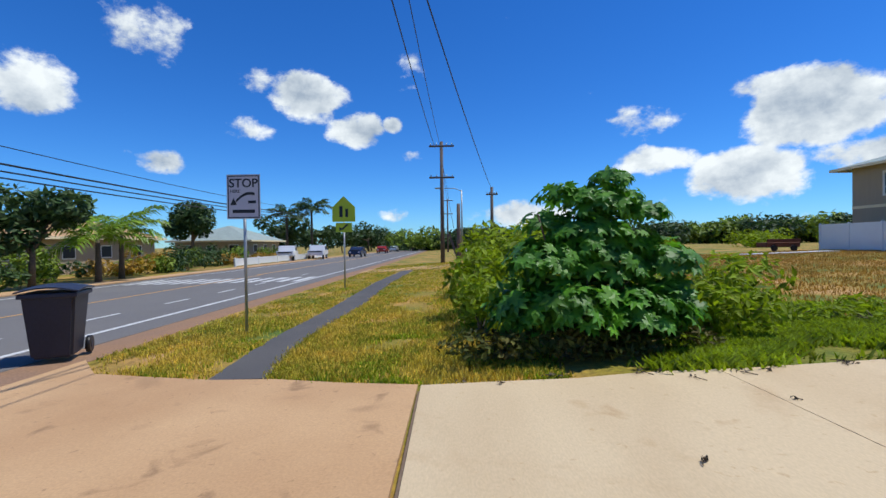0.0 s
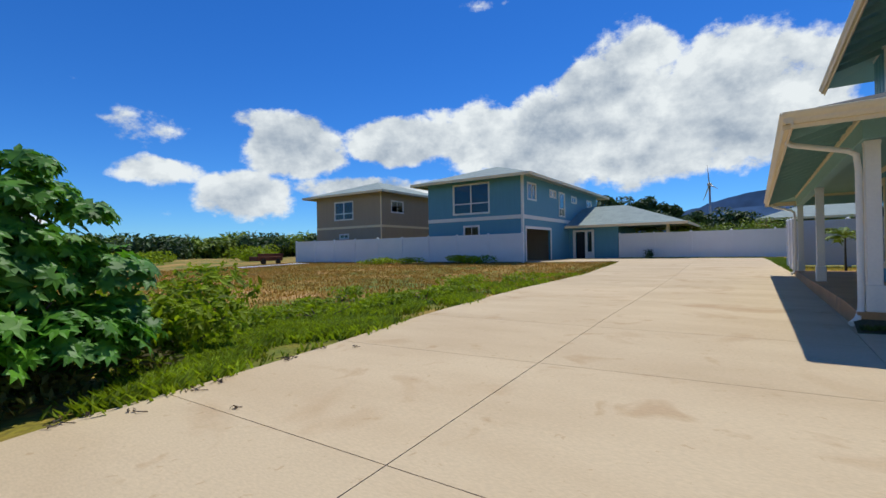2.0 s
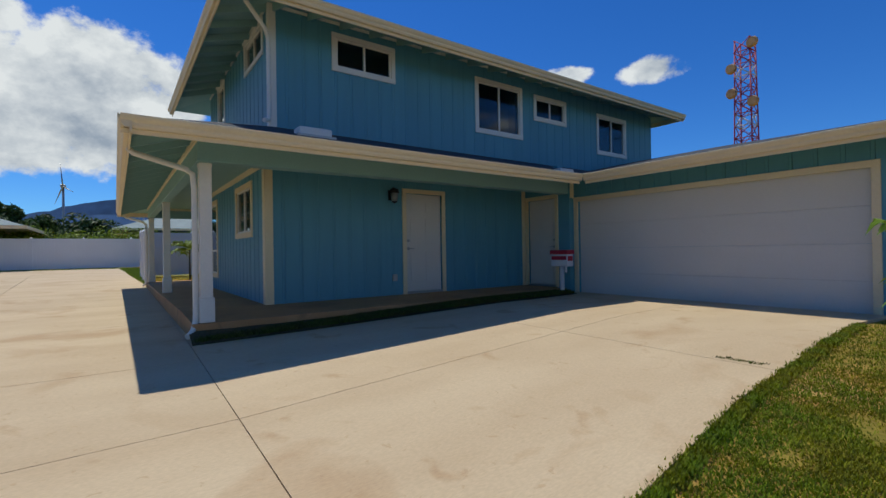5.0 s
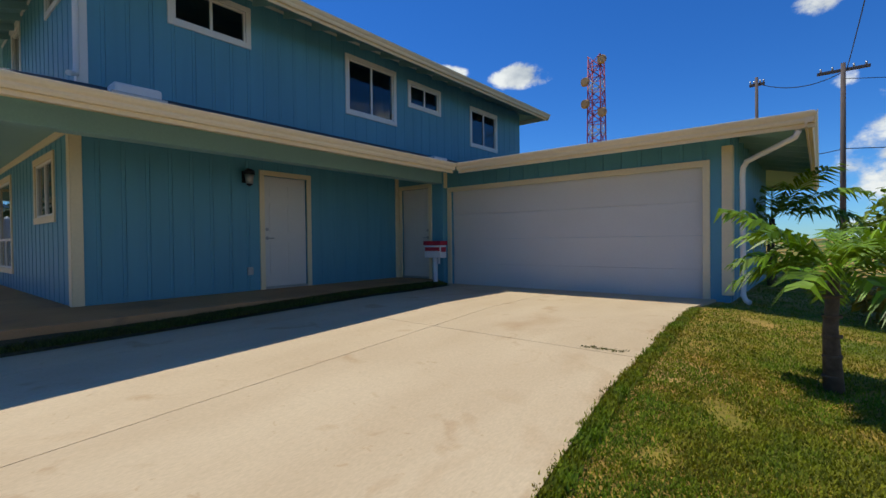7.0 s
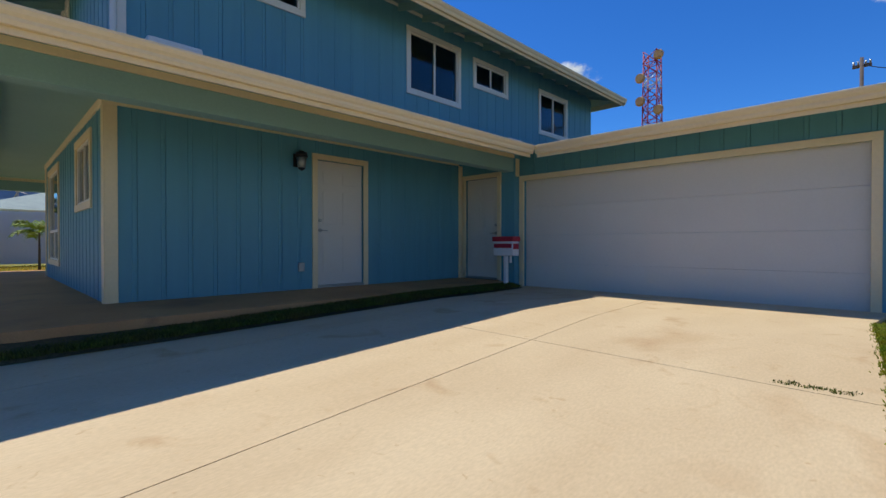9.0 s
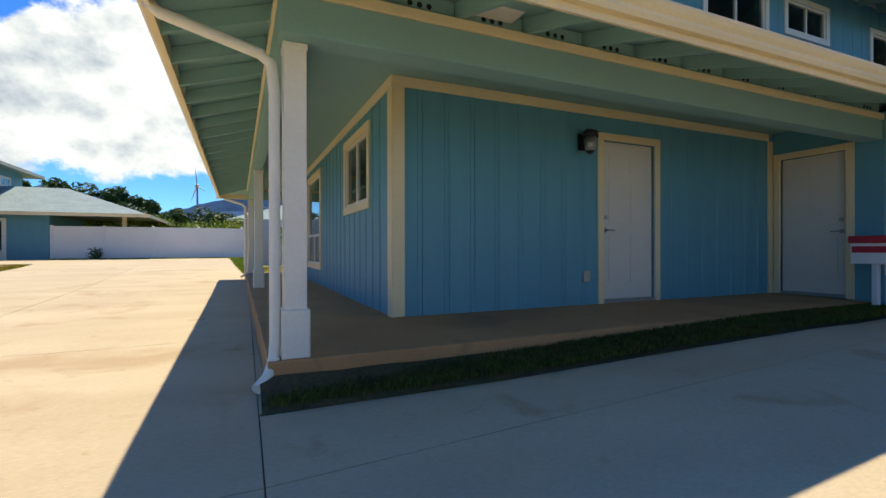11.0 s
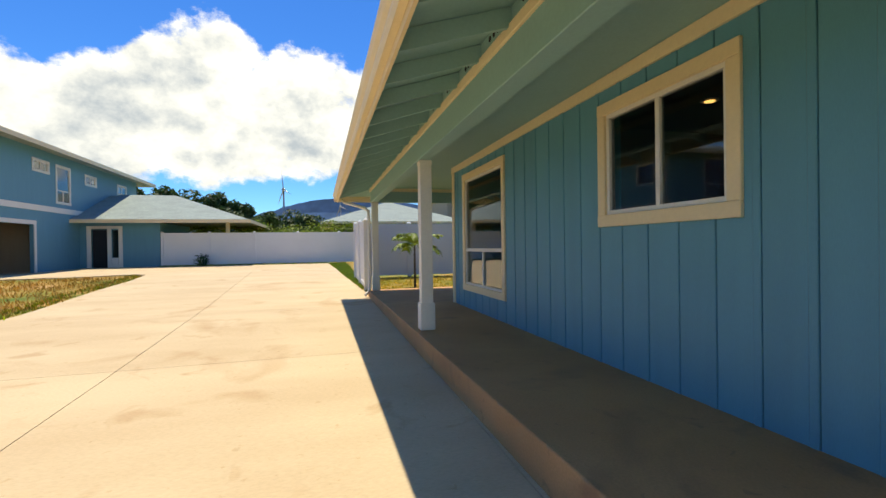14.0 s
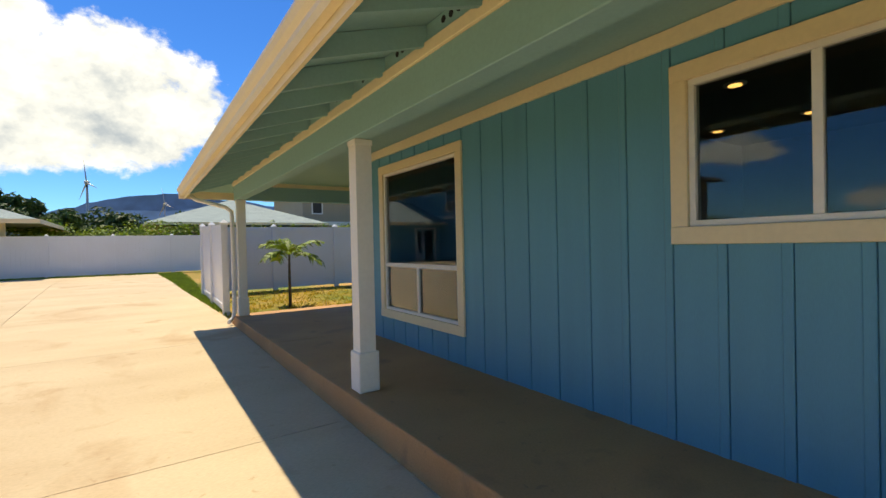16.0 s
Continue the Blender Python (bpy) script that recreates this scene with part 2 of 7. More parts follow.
def ground_material():
    m = bpy.data.materials.new("ground_soil_and_grass")
    m.use_nodes = True
    t = m.node_tree
    b = t.nodes["Principled BSDF"]
    b.inputs["Roughness"].default_value = 0.95
    geo = t.nodes.new("ShaderNodeNewGeometry")

    def noise_of(scale, detail=5.0):
        n = t.nodes.new("ShaderNodeTexNoise")
        n.inputs["Scale"].default_value, n.inputs["Detail"].default_value = scale, detail
        t.links.new(geo.outputs["Position"], n.inputs["Vector"])
        return n.outputs[0]

    def ramp(src, *stops):
        r = t.nodes.new("ShaderNodeValToRGB")
        while len(r.color_ramp.elements) < len(stops):
            r.color_ramp.elements.new(0.5)
        for e, (p, c) in zip(r.color_ramp.elements, stops):
            e.position, e.color = p, (*c, 1)
        t.links.new(src, r.inputs[0])
        return r.outputs[0]

    wide = ramp(noise_of(0.55, 6), (0.36, (0.09, 0.14, 0.006)), (0.47, (0.22, 0.18, 0.014)), (0.6, (0.40, 0.23, 0.05)), (0.7, (0.48, 0.29, 0.11)))
    fine = noise_of(16, 6)
    mx = t.nodes.new("ShaderNodeMix")
    mx.data_type, mx.blend_type = "RGBA", "OVERLAY"
    mx.inputs["Factor"].default_value = 0.75
    t.links.new(wide, mx.inputs["A"])
    t.links.new(fine, mx.inputs["B"])
    t.links.new(mx.outputs["Result"], b.inputs["Base Color"])
    bp = t.nodes.new("ShaderNodeBump")
    bp.inputs["Strength"].default_value, bp.inputs["Distance"].default_value = 0.6, 0.03
    t.links.new(fine, bp.inputs["Height"])
    t.links.new(bp.outputs[0], b.inputs["Normal"])
    return m


M_GROUND = ground_material()


def glass_material(name, tint=(0.02, 0.03, 0.03)):
    m = bpy.data.materials.new(name)
    m.use_nodes = True
    b = m.node_tree.nodes["Principled BSDF"]
    b.inputs["Base Color"].default_value = (0.55, 0.62, 0.62, 1)
    b.inputs["Roughness"].default_value, b.inputs["Transmission Weight"].default_value, b.inputs["IOR"].default_value = 0.02, 1.0, 1.5
    return m


M_GLASS = glass_material("window_glass")


def leaf_material(name, rgb, tint, rough=0.45, trans=0.25):
    m = material(name, rgb, rough, grain=0.25, scale=9, blotch=0.4, blotch_scale=2.5, tint=tint, bump=0.15)
    t = m.node_tree
    b = t.nodes["Principled BSDF"]
    src = b.inputs["Base Color"].links[0].from_socket
    isl = t.nodes.new("ShaderNodeNewGeometry")
    vr = t.nodes.new("ShaderNodeMapRange")
    vr.inputs["To Min"].default_value, vr.inputs["To Max"].default_value = 0.6, 1.45
    t.links.new(isl.outputs["Random Per Island"], vr.inputs["Value"])
    hs = t.nodes.new("ShaderNodeHueSaturation")
    t.links.new(vr.outputs[0], hs.inputs["Value"])
    t.links.new(src, hs.inputs["Color"])
    t.links.new(hs.outputs[0], b.inputs["Base Color"])
    tr = t.nodes.new("ShaderNodeBsdfTranslucent")
    t.links.new(hs.outputs[0], tr.inputs["Color"])
    ms = t.nodes.new("ShaderNodeMixShader")
    ms.inputs[0].default_value = trans
    t.links.new(b.outputs[0], ms.inputs[1])
    t.links.new(tr.outputs[0], ms.inputs[2])
    t.links.new(ms.outputs[0], t.nodes["Material Output"].inputs[0])
    return m


M_LEAF = leaf_material("papaya_like_leaf", (0.115, 0.30, 0.014), (0.05, 0.15, 0.03), rough=0.5, trans=0.35)
M_WEED = leaf_material("weed_leaf", (0.29, 0.38, 0.010), (0.15, 0.22, 0.006), rough=0.7, trans=0.45)
M_GRASS = leaf_material("dry_grass", (0.68, 0.48, 0.06), (0.36, 0.34, 0.02), rough=0.7)
M_STRAW = leaf_material("straw_grass", (0.46, 0.25, 0.05), (0.30, 0.19, 0.022), rough=0.8)
# grass colour with the shade under eave and bush darkened into it
M_DIM = leaf_material("shade_darkened_grass", (0.075, 0.10, 0.010), (0.12, 0.085, 0.02), rough=0.8)
M_LAWN = leaf_material("lawn_grass", (0.15, 0.225, 0.005), (0.27, 0.205, 0.008), rough=0.7)
M_TREE = leaf_material("tree_leaf", (0.055, 0.105, 0.022), (0.03, 0.065, 0.02), rough=0.6)
M_HEDGE = leaf_material("hedge_leaf", (0.22, 0.30, 0.02), (0.11, 0.18, 0.015), rough=0.6)
M_PALM = leaf_material("palm_leaf", (0.20, 0.32, 0.012), (0.10, 0.20, 0.012))
M_CROTON = leaf_material("yellow_leaf", (0.42, 0.27, 0.02), (0.25, 0.12, 0.02))


# building helpers
def box(bm, x0, y0, z0, x1, y1, z1):
    vs = [bm.verts.new(p) for p in ((x0, y0, z0), (x1, y0, z0), (x1, y1, z0), (x0, y1, z0), (x0, y0, z1), (x1, y0, z1), (x1, y1, z1), (x0, y1, z1))]
    for f in ((3, 2, 1, 0), (4, 5, 6, 7), (0, 1, 5, 4), (1, 2, 6, 5), (2, 3, 7, 6), (3, 0, 4, 7)):
        bm.faces.new([vs[i] for i in f])
    return vs


def boxes(*args):
    bm = bmesh.new()
    for a in args:
        box(bm, *[min(a[i], a[i + 3]) for i in range(3)], *[max(a[i], a[i + 3]) for i in range(3)])
    return bm


def bevelled(bm, width=0.006, segments=1):
    bmesh.ops.bevel(bm, geom=bm.edges[:], offset=width, segments=segments, affect="EDGES", profile=0.5)
    return bm


def prism(bm, pts, direction):
    """Pushes a flat outline along direction into a closed solid."""
    d = Vector(direction)
    a = [bm.verts.new(p) for p in pts]
    b = [bm.verts.new(Vector(p) + d) for p in pts]
    bm.faces.new(a[::-1])
    bm.faces.new(b)
    for i in range(len(a)):
        j = (i + 1) % len(a)
        bm.faces.new((a[i], a[j], b[j], b[i]))
    bmesh.ops.recalc_face_normals(bm, faces=bm.faces[:])


def tube(bm, pts, radii, sides=10, cap=True):
    """A round pipe along pts."""
    pts = [Vector(p) for p in pts]
    if isinstance(radii, (int, float)):
        radii = [radii] * len(pts)
    rings = []
    side = None
    for i, p in enumerate(pts):
        d = (pts[min(i + 1, len(pts) - 1)] - pts[max(i - 1, 0)]).normalized()
        if side is None:
            side = d.orthogonal().normalized()
        side = (side - d * side.dot(d)).normalized()
        up = d.cross(side)
        rings.append([bm.verts.new(p + (side * math.cos(a) + up * math.sin(a)) * radii[i]) for a in [2 * math.pi * k / sides for k in range(sides)]])
    for r, q in zip(rings, rings[1:]):
        for k in range(sides):
            f = bm.faces.new((r[k], r[(k + 1) % sides], q[(k + 1) % sides], q[k]))
            f.smooth = True
    if cap:
        bm.faces.new(rings[0][::-1])
        bm.faces.new(rings[-1])
    return bm


def mesh_of(name, bm, mat):
    me = bpy.data.meshes.new(name)
    bm.normal_update()
    bm.to_mesh(me)
    bm.free()
    for m in (mat if isinstance(mat, (list, tuple)) else [mat]):
        me.materials.append(m)
    return me


def part(name, bm, mat, parent=None, label=""):
    """bm as one mesh object under a thing or a part; its vertices are in world places."""
    ob = new(name, bm if isinstance(bm, bpy.types.Mesh) else mesh_of(name, bm, mat))
    if parent:
        ob.parent = parent
        ob.matrix_parent_inverse = Matrix.Translation(-root_place(parent))
    return tagged(ob, label=label)


def root_place(ob):
    v = Vector(ob.location)
    while ob.parent:
        if ob.parent_type == "OBJECT":
            v = v + ob.matrix_parent_inverse.translation + ob.parent.location
        ob = ob.parent
    return v


def thing(name, place, label, category, group="", kind=""):
    ob = new(name)
    ob.location = place
    return tagged(ob, label=label, category=category, group=group, kind=kind)


def gz(x, y=0.0):
    """Height of the ground."""
    z = float(np.interp(x, (-200, -16, -3.5, 1, 3, 6, 9, 15, 20, 25, 30, 45, 400), (-1.0, 0.0, 0.13, 0.38, 0.48, 0.55, 0.61, 0.64, 0.70, 0.84, 0.96, 1.0, 1.4)))
    w = min(1, max(0, (-0.8 - y) / 5)) * min(1, max(0, (x - 1) / 3)) if x < 12 else 0
    return z * (1 - w) + 0.78 * w


# ground: one sheet to the horizon
def ground_sheet():
    xs = [-3000, -1200, -400, -150, -60, -30, -20, -16, -10, -6, -3.5, -1, 1, 2, 3, 4, 5, 6, 7.5, 9, 10.5, 11.9, 12.1, 15, 20, 25, 30, 45, 90, 200, 600, 1500, 3000]
    ys = [-3000, -1000, -300, -100, -40, -20, -14, -9, -7, -5.8, -4.5, -3.3, -2, -0.8, 2, 5, 10, 20, 40, 100, 300, 1000, 3000]
    bm = bmesh.new()
    grid = [[bm.verts.new((x, y, gz(max(-200, min(x, 400)), y) - 0.035)) for y in ys] for x in xs]
    for i in range(len(xs) - 1):
        for j in range(len(ys) - 1):
            bm.faces.new((grid[i][j], grid[i + 1][j], grid[i + 1][j + 1], grid[i][j + 1]))
    ob = part("ground", bm, M_GROUND)
    return tagged(ob, "patchy dry grass and bare soil lot", "ground", kind="structure")


ground_sheet()


def draped(name, outline, mat, lift, thick, label, category, cuts=True):
    """A flat paved area that follows the ground."""
    bm = bmesh.new()
    f = bm.faces.new([bm.verts.new((x, y, 0)) for x, y in outline])
    if f.normal.z < 0 or f.calc_area() and f.normal.z < 0:
        f.normal_flip()
    for x in (-30, -16, -3.5, 1, 2, 3, 4, 5, 6, 7.5, 9, 10.5, 12, 15, 20, 25, 30, 45):
        bmesh.ops.bisect_plane(bm, geom=bm.verts[:] + bm.edges[:] + bm.faces[:], plane_co=(x, 0, 0), plane_no=(1, 0, 0))
    for y in (-5.8, -4.5, -3.3, -2, -0.8):
        bmesh.ops.bisect_plane(bm, geom=bm.verts[:] + bm.edges[:] + bm.faces[:], plane_co=(0, y, 0), plane_no=(0, 1, 0))
    bm.normal_update()
    for g in bm.faces:
        if g.normal.z < 0:
            g.normal_flip()
    top = bmesh.ops.extrude_face_region(bm, geom=bm.faces[:])
    up = [v for v in top["geom"] if isinstance(v, bmesh.types.BMVert)]
    for v in bm.verts:
        v.co.z = gz(v.co.x, v.co.y) + lift - thick
    for v in up:
        v.co.z += thick
    bmesh.ops.recalc_face_normals(bm, faces=bm.faces[:])
    ob = part(name, bm, mat)
    return tagged(ob, label, category, kind="structure")


ROAD_X = (-14.6, -4.6)
draped("road", [(-15.2, -260), (-4.7, -260), (-4.7, 420), (-15.2, 420)], M_ASPH, -0.02, 0.05, "grey two-lane asphalt road with worn markings", "road")
draped("road_shoulder", [(-4.7, -60), (-3.9, -60), (-3.9, 5.4), (-4.05, 14), (-3.8, 25), (-4.0, 120), (-4.7, 120)], M_SHOULDER, -0.028, 0.05, "reddish dirt shoulder beside the road", "shoulder")


def stripe(name, x0, y0, x1, y1, mat, label):
    bm = bmesh.new()
    z0 = gz((x0 + x1) / 2) - 0.016
    vs = [bm.verts.new(p) for p in ((x0, y0, gz(x0) - 0.015), (x1, y0, gz(x1) - 0.015), (x1, y1, gz(x1) - 0.015), (x0, y1, gz(x0) - 0.015))]
    bm.faces.new(vs)
    return tagged(part(name, bm, mat), label, "road marking", kind="structure")


stripe("edge_line", -5.62, -120, -5.48, 300, M_LINE, "white painted edge line of the road")
stripe("centre_line", -10.22, 27, -10.02, 300, M_YLINE, "faded yellow painted centre line")
stripe("centre_line", -9.9, -80, -9.78, 27, M_YLINE, "faded yellow painted centre line")
stripe("edge_line", -14.35, -120, -14.2, 300, M_LINE, "white painted edge line of the road")
for k in range(8):
    stripe("lane_dash", -7.15, 4 + k * 3.1, -7.03, 5.2 + k * 3.1, M_LINE, "short white lane dash on the asphalt")
for k in range(12):
    stripe("crosswalk_bar", -14.0 + k * 0.72, 21.0, -13.64 + k * 0.72, 24.0, M_LINE, "white crosswalk bar painted on the asphalt")
stripe("stop_bar", -9.6, 6.0, -5.9, 6.5, M_LINE, "worn white stop bar on the asphalt")

PATH_WEST = [(-1.42, 4.96), (-1.55, 6.3), (-1.60, 7.6), (-1.57, 9.4), (-1.56, 11.0), (-1.62, 14.1), (-1.70, 18.0), (-1.52, 23.5), (-1.45, 26.0)]
PATH_EAST = [(-0.72, 4.90), (-0.93, 6.1), (-1.00, 7.5), (-0.94, 9.2), (-0.82, 11.0), (-0.93, 13.9), (-0.97, 17.7), (-0.82, 23.3), (-0.75, 26.0)]


def path_edge(side, y):
    x = float(np.interp(y, [p[1] for p in side], [p[0] for p in side]))
    return x + 0.035 * noise.noise(Vector((side[0][0] * 7, y * 2.3, 0))) + 0.02 * noise.noise(Vector((side[0][0] * 3, y * 7.0, 3)))


YS_PATH = [4.96 + k * (26 - 4.96) / 70 for k in range(71)]
draped("footpath", [(path_edge(PATH_EAST, y), y - 0.06 * (k == 0)) for k, y in enumerate(YS_PATH)] + [(path_edge(PATH_WEST, y), y) for y in YS_PATH[::-1]],
       M_PATH, -0.012, 0.05, "narrow dark asphalt footpath with ragged edges", "path")
draped("side_drive", [(-4.0, 26), (2.0, 26), (6, 28), (6, 30.5), (2, 30), (-4.0, 30)], M_OLDCONC, -0.01, 0.05, "pale concrete drive crossing the verge", "driveway")

# the driveway: old apron, then slabs between dirt-filled joints
draped("apron", [(-4.1, -9), (0.94, -9), (0.97, 2.4), (0.99, 4.27), (0.2, 4.5), (-0.6, 4.8), (-1.35, 4.93), (-2.4, 5.3), (-3.2, 5.6), (-3.95, 6.4)], M_OLDCONC, 0.0, 0.09,
       "brown-stained old concrete apron", "apron")
NORTH = [(1.02, 4.25), (1.8, 4.22), (2.5, 4.18), (3.3, 4.26), (4.1, 4.28), (4.9, 4.36), (5.7, 4.44), (6.7, 4.62), (8.0, 4.8), (10, 5.02), (12, 5.3), (14, 5.5), (17, 5.6), (20.5, 5.75), (24, 6.1), (27, 6.3), (29.6, 6.7), (29.9, 7.2), (29.2, 9.0), (28.9, 12.3)]
OUT = [(34.5, 12.3), (37.8, 12.2), (37.8, -0.2), (27.3, -0.55), (21.5, -0.88), (9.55, -0.87), (9.30, -0.84), (9.22, -0.80), (9.10, -2.4), (9.07, -4.0), (9.0, -6.5), (9.1, -7.9), (9.75, -8.40), (4.35, -8.40)]
EDGE = [(4.47, -7.3), (4.36, -5.4), (4.30, -4.3), (4.27, -3.6), (4.15, -2.7), (4.06, -2.0), (3.9, -1.6), (3.3, -1.3), (1.02, -1.2)]


def driveway():
    root = thing("driveway", (8, 1, gz(8)), "wide pale concrete driveway with sawn joints and rusty stains", "driveway", kind="structure")
    bm = bmesh.new()
    bm.faces.new([bm.verts.new((x, y, 0)) for x, y in NORTH + OUT + EDGE])
    cuts = [((6.36, -0.77), (1, 0.06)), ((6.39, -0.77), (0.012, 1)), ((3.9, 1.84), (-0.041, 1)), ((3.85, 1.5), (1, 0)), ((8.34, 2), (1, 0.02)), ((11.6, 2), (1, 0.03)),
            ((15.1, 2), (1, 0.03)), ((19.2, 2), (1, 0.03)), ((22.7, 2), (1, 0.03)), ((27.5, 2), (1, 0.03)), ((33, 2), (1, 0)), ((6, -4.5), (0.02, 1))]
    for (x, y), (a, b) in cuts:
        bmesh.ops.bisect_plane(bm, geom=bm.verts[:] + bm.edges[:] + bm.faces[:], plane_co=(x, y, 0), plane_no=(a, b, 0), dist=1e-5)
    cells = [[(v.co.x, v.co.y) for v in f.verts] for f in bm.faces if f.calc_area() > 0.02]
    bm.free()
    for cell in cells:
        b = bmesh.new()
        if sum(p[0] * q[1] - q[0] * p[1] for p, q in zip(cell, cell[1:] + cell[:1])) < 0:
            cell = cell[::-1]
        inner = []
        for k, p in enumerate(cell):
            o, q = cell[k - 1], cell[(k + 1) % len(cell)]
            d0, d1 = Vector((p[0] - o[0], p[1] - o[1])).normalized(), Vector((q[0] - p[0], q[1] - p[1])).normalized()
            n0, n1 = Vector((-d0.y, d0.x)), Vector((-d1.y, d1.x))
            m = (n0 + n1) / max(0.3, 1 + n0.dot(n1))
            inner.append((p[0] + m.x * 0.004, p[1] + m.y * 0.004))
        b.faces.new([b.verts.new((x, y, 0)) for x, y in inner])
        b.normal_update()
        for x in (2, 3, 4, 5, 6, 7.5, 9, 10.5, 12, 15, 20, 25, 30):
            bmesh.ops.bisect_plane(b, geom=b.verts[:] + b.edges[:] + b.faces[:], plane_co=(x, 0, 0), plane_no=(1, 0, 0))
        for y in (-5.8, -3.3, -2):
            bmesh.ops.bisect_plane(b, geom=b.verts[:] + b.edges[:] + b.faces[:], plane_co=(0, y, 0), plane_no=(0, 1, 0))
        ext = bmesh.ops.extrude_face_region(b, geom=b.faces[:])
        up = [v for v in ext["geom"] if isinstance(v, bmesh.types.BMVert)]
        for v in b.verts:
            v.co.z = gz(v.co.x, v.co.y) - 0.10
        for v in up:
            v.co.z += 0.10
        bmesh.ops.recalc_face_normals(b, faces=b.faces[:])
        part("slab", b, M_CONC, root)
    return root


driveway()
draped("joint_bed", [(1.0, 4.1), (5, 4.3), (20, 5.6), (28.5, 6.3), (37.7, 12.1), (37.7, -0.1), (27, -0.4), (9.0, -0.8), (9.2, -8.3), (4.8, -8.3), (4.3, -2), (1.0, -1.0)], M_JOINT, -0.012, 0.02,
       "dark dirt lying in the slab joints", "joint")

# the blue house
XF, YS, YG = 10.85, -2.13, -8.41
ZP, ZC = 0.87, 3.31
EX, EY, EG = 8.70, -0.22, -7.68
EZ, SL = 3.19, 0.315
X2 = 17.62
EXE, EGX = 21.3, 3.3
house = thing("blue_house", (12, -5, gz(12)), "two-storey blue house with cream trim, open rafter eaves and wrap-around porch", "house")


def wall_boards(parent, axis, at, a0, a1, z0, z1, holes, outward, pitch=0.305, mat=M_BLUE):
    """Grooved siding boards along a wall plane, cut round its openings; each board an object on a shared mesh where alike."""
    n = int(round((a1 - a0) / pitch))
    cache = {}
    for k in range(n):
        b0, b1 = a0 + k * (a1 - a0) / n, a0 + (k + 1) * (a1 - a0) / n
        lo, hi = b0 + 0.003, b1 - 0.003
        spans = [(lo, hi, z0, z1)]
        for h0, h1, hz0, hz1 in holes:
            nxt = []
            for s0, s1, sz0, sz1 in spans:
                if h1 <= s0 or h0 >= s1 or hz1 <= sz0 or hz0 >= sz1:
                    nxt.append((s0, s1, sz0, sz1))
                    continue
                if hz0 > sz0:
                    nxt.append((s0, s1, sz0, hz0))
                if hz1 < sz1:
                    nxt.append((s0, s1, hz1, sz1))
                if h0 > s0 + 0.01:
                    nxt.append((s0, h0, max(hz0, sz0), min(hz1, sz1)))
                if h1 < s1 - 0.01:
                    nxt.append((h1, s1, max(hz0, sz0), min(hz1, sz1)))
            spans = nxt
        for s0, s1, sz0, sz1 in spans:
            w, h = round(s1 - s0, 4), round(sz1 - sz0, 4)
            if (w, h) not in cache:
                bm = bmesh.new()
                t = 0.014
                q = min(0.045, w * 0.4)
                prof = [(0, 0), (t, 0), (t + 0.004, 0.004), (t + 0.004, q), (t - 0.003, q + 0.007), (t - 0.003, w), (0, w)]
                pts = [(outward * c, d, 0) if axis == "x" else (d, outward * c, 0) for c, d in prof]
                prism(bm, pts, (0, 0, h))
                cache[(w, h)] = mesh_of("siding_board", bm, mat)
            ob = part("siding_board", cache[(w, h)], mat, parent)
            ob.location = (at, s0, sz0) if axis == "x" else (s0, at, sz0)


def solid_wall(name, axis, at, depth, a0, a1, z0, z1, holes, mat, parent, boards=0):
    """A wall with thickness and real openings; depth goes inwards from the outer plane."""
    cuts = sorted({a0, a1, *[min(max(q, a0), a1) for h in holes for q in h[:2]]})
    lifts = sorted({z0, z1, *[min(max(q, z0), z1) for h in holes for q in h[2:]]})
    bm = bmesh.new()
    grid = {}

    def corner(c, s):
        if (c, s) not in grid:
            grid[c, s] = bm.verts.new((at, c, s) if axis == "x" else (c, at, s))
        return grid[c, s]

    for c0, c1 in zip(cuts, cuts[1:]):
        for s0, s1 in zip(lifts, lifts[1:]):
            ca, cz = (c0 + c1) / 2, (s0 + s1) / 2
            if not any(h[0] < ca < h[1] and h[2] < cz < h[3] for h in holes):
                bm.faces.new((corner(c0, s0), corner(c1, s0), corner(c1, s1), corner(c0, s1)))
    ext = bmesh.ops.extrude_face_region(bm, geom=bm.faces[:])
    for v in ext["geom"]:
        if isinstance(v, bmesh.types.BMVert):
            v.co[0 if axis == "x" else 1] += depth
    bmesh.ops.recalc_face_normals(bm, faces=bm.faces[:])
    ob = part(name, bm, mat, parent)
    if boards:
        wall_boards(ob, axis, at, a0, a1, z0, z1, holes, -1 if depth > 0 else 1)
    return ob


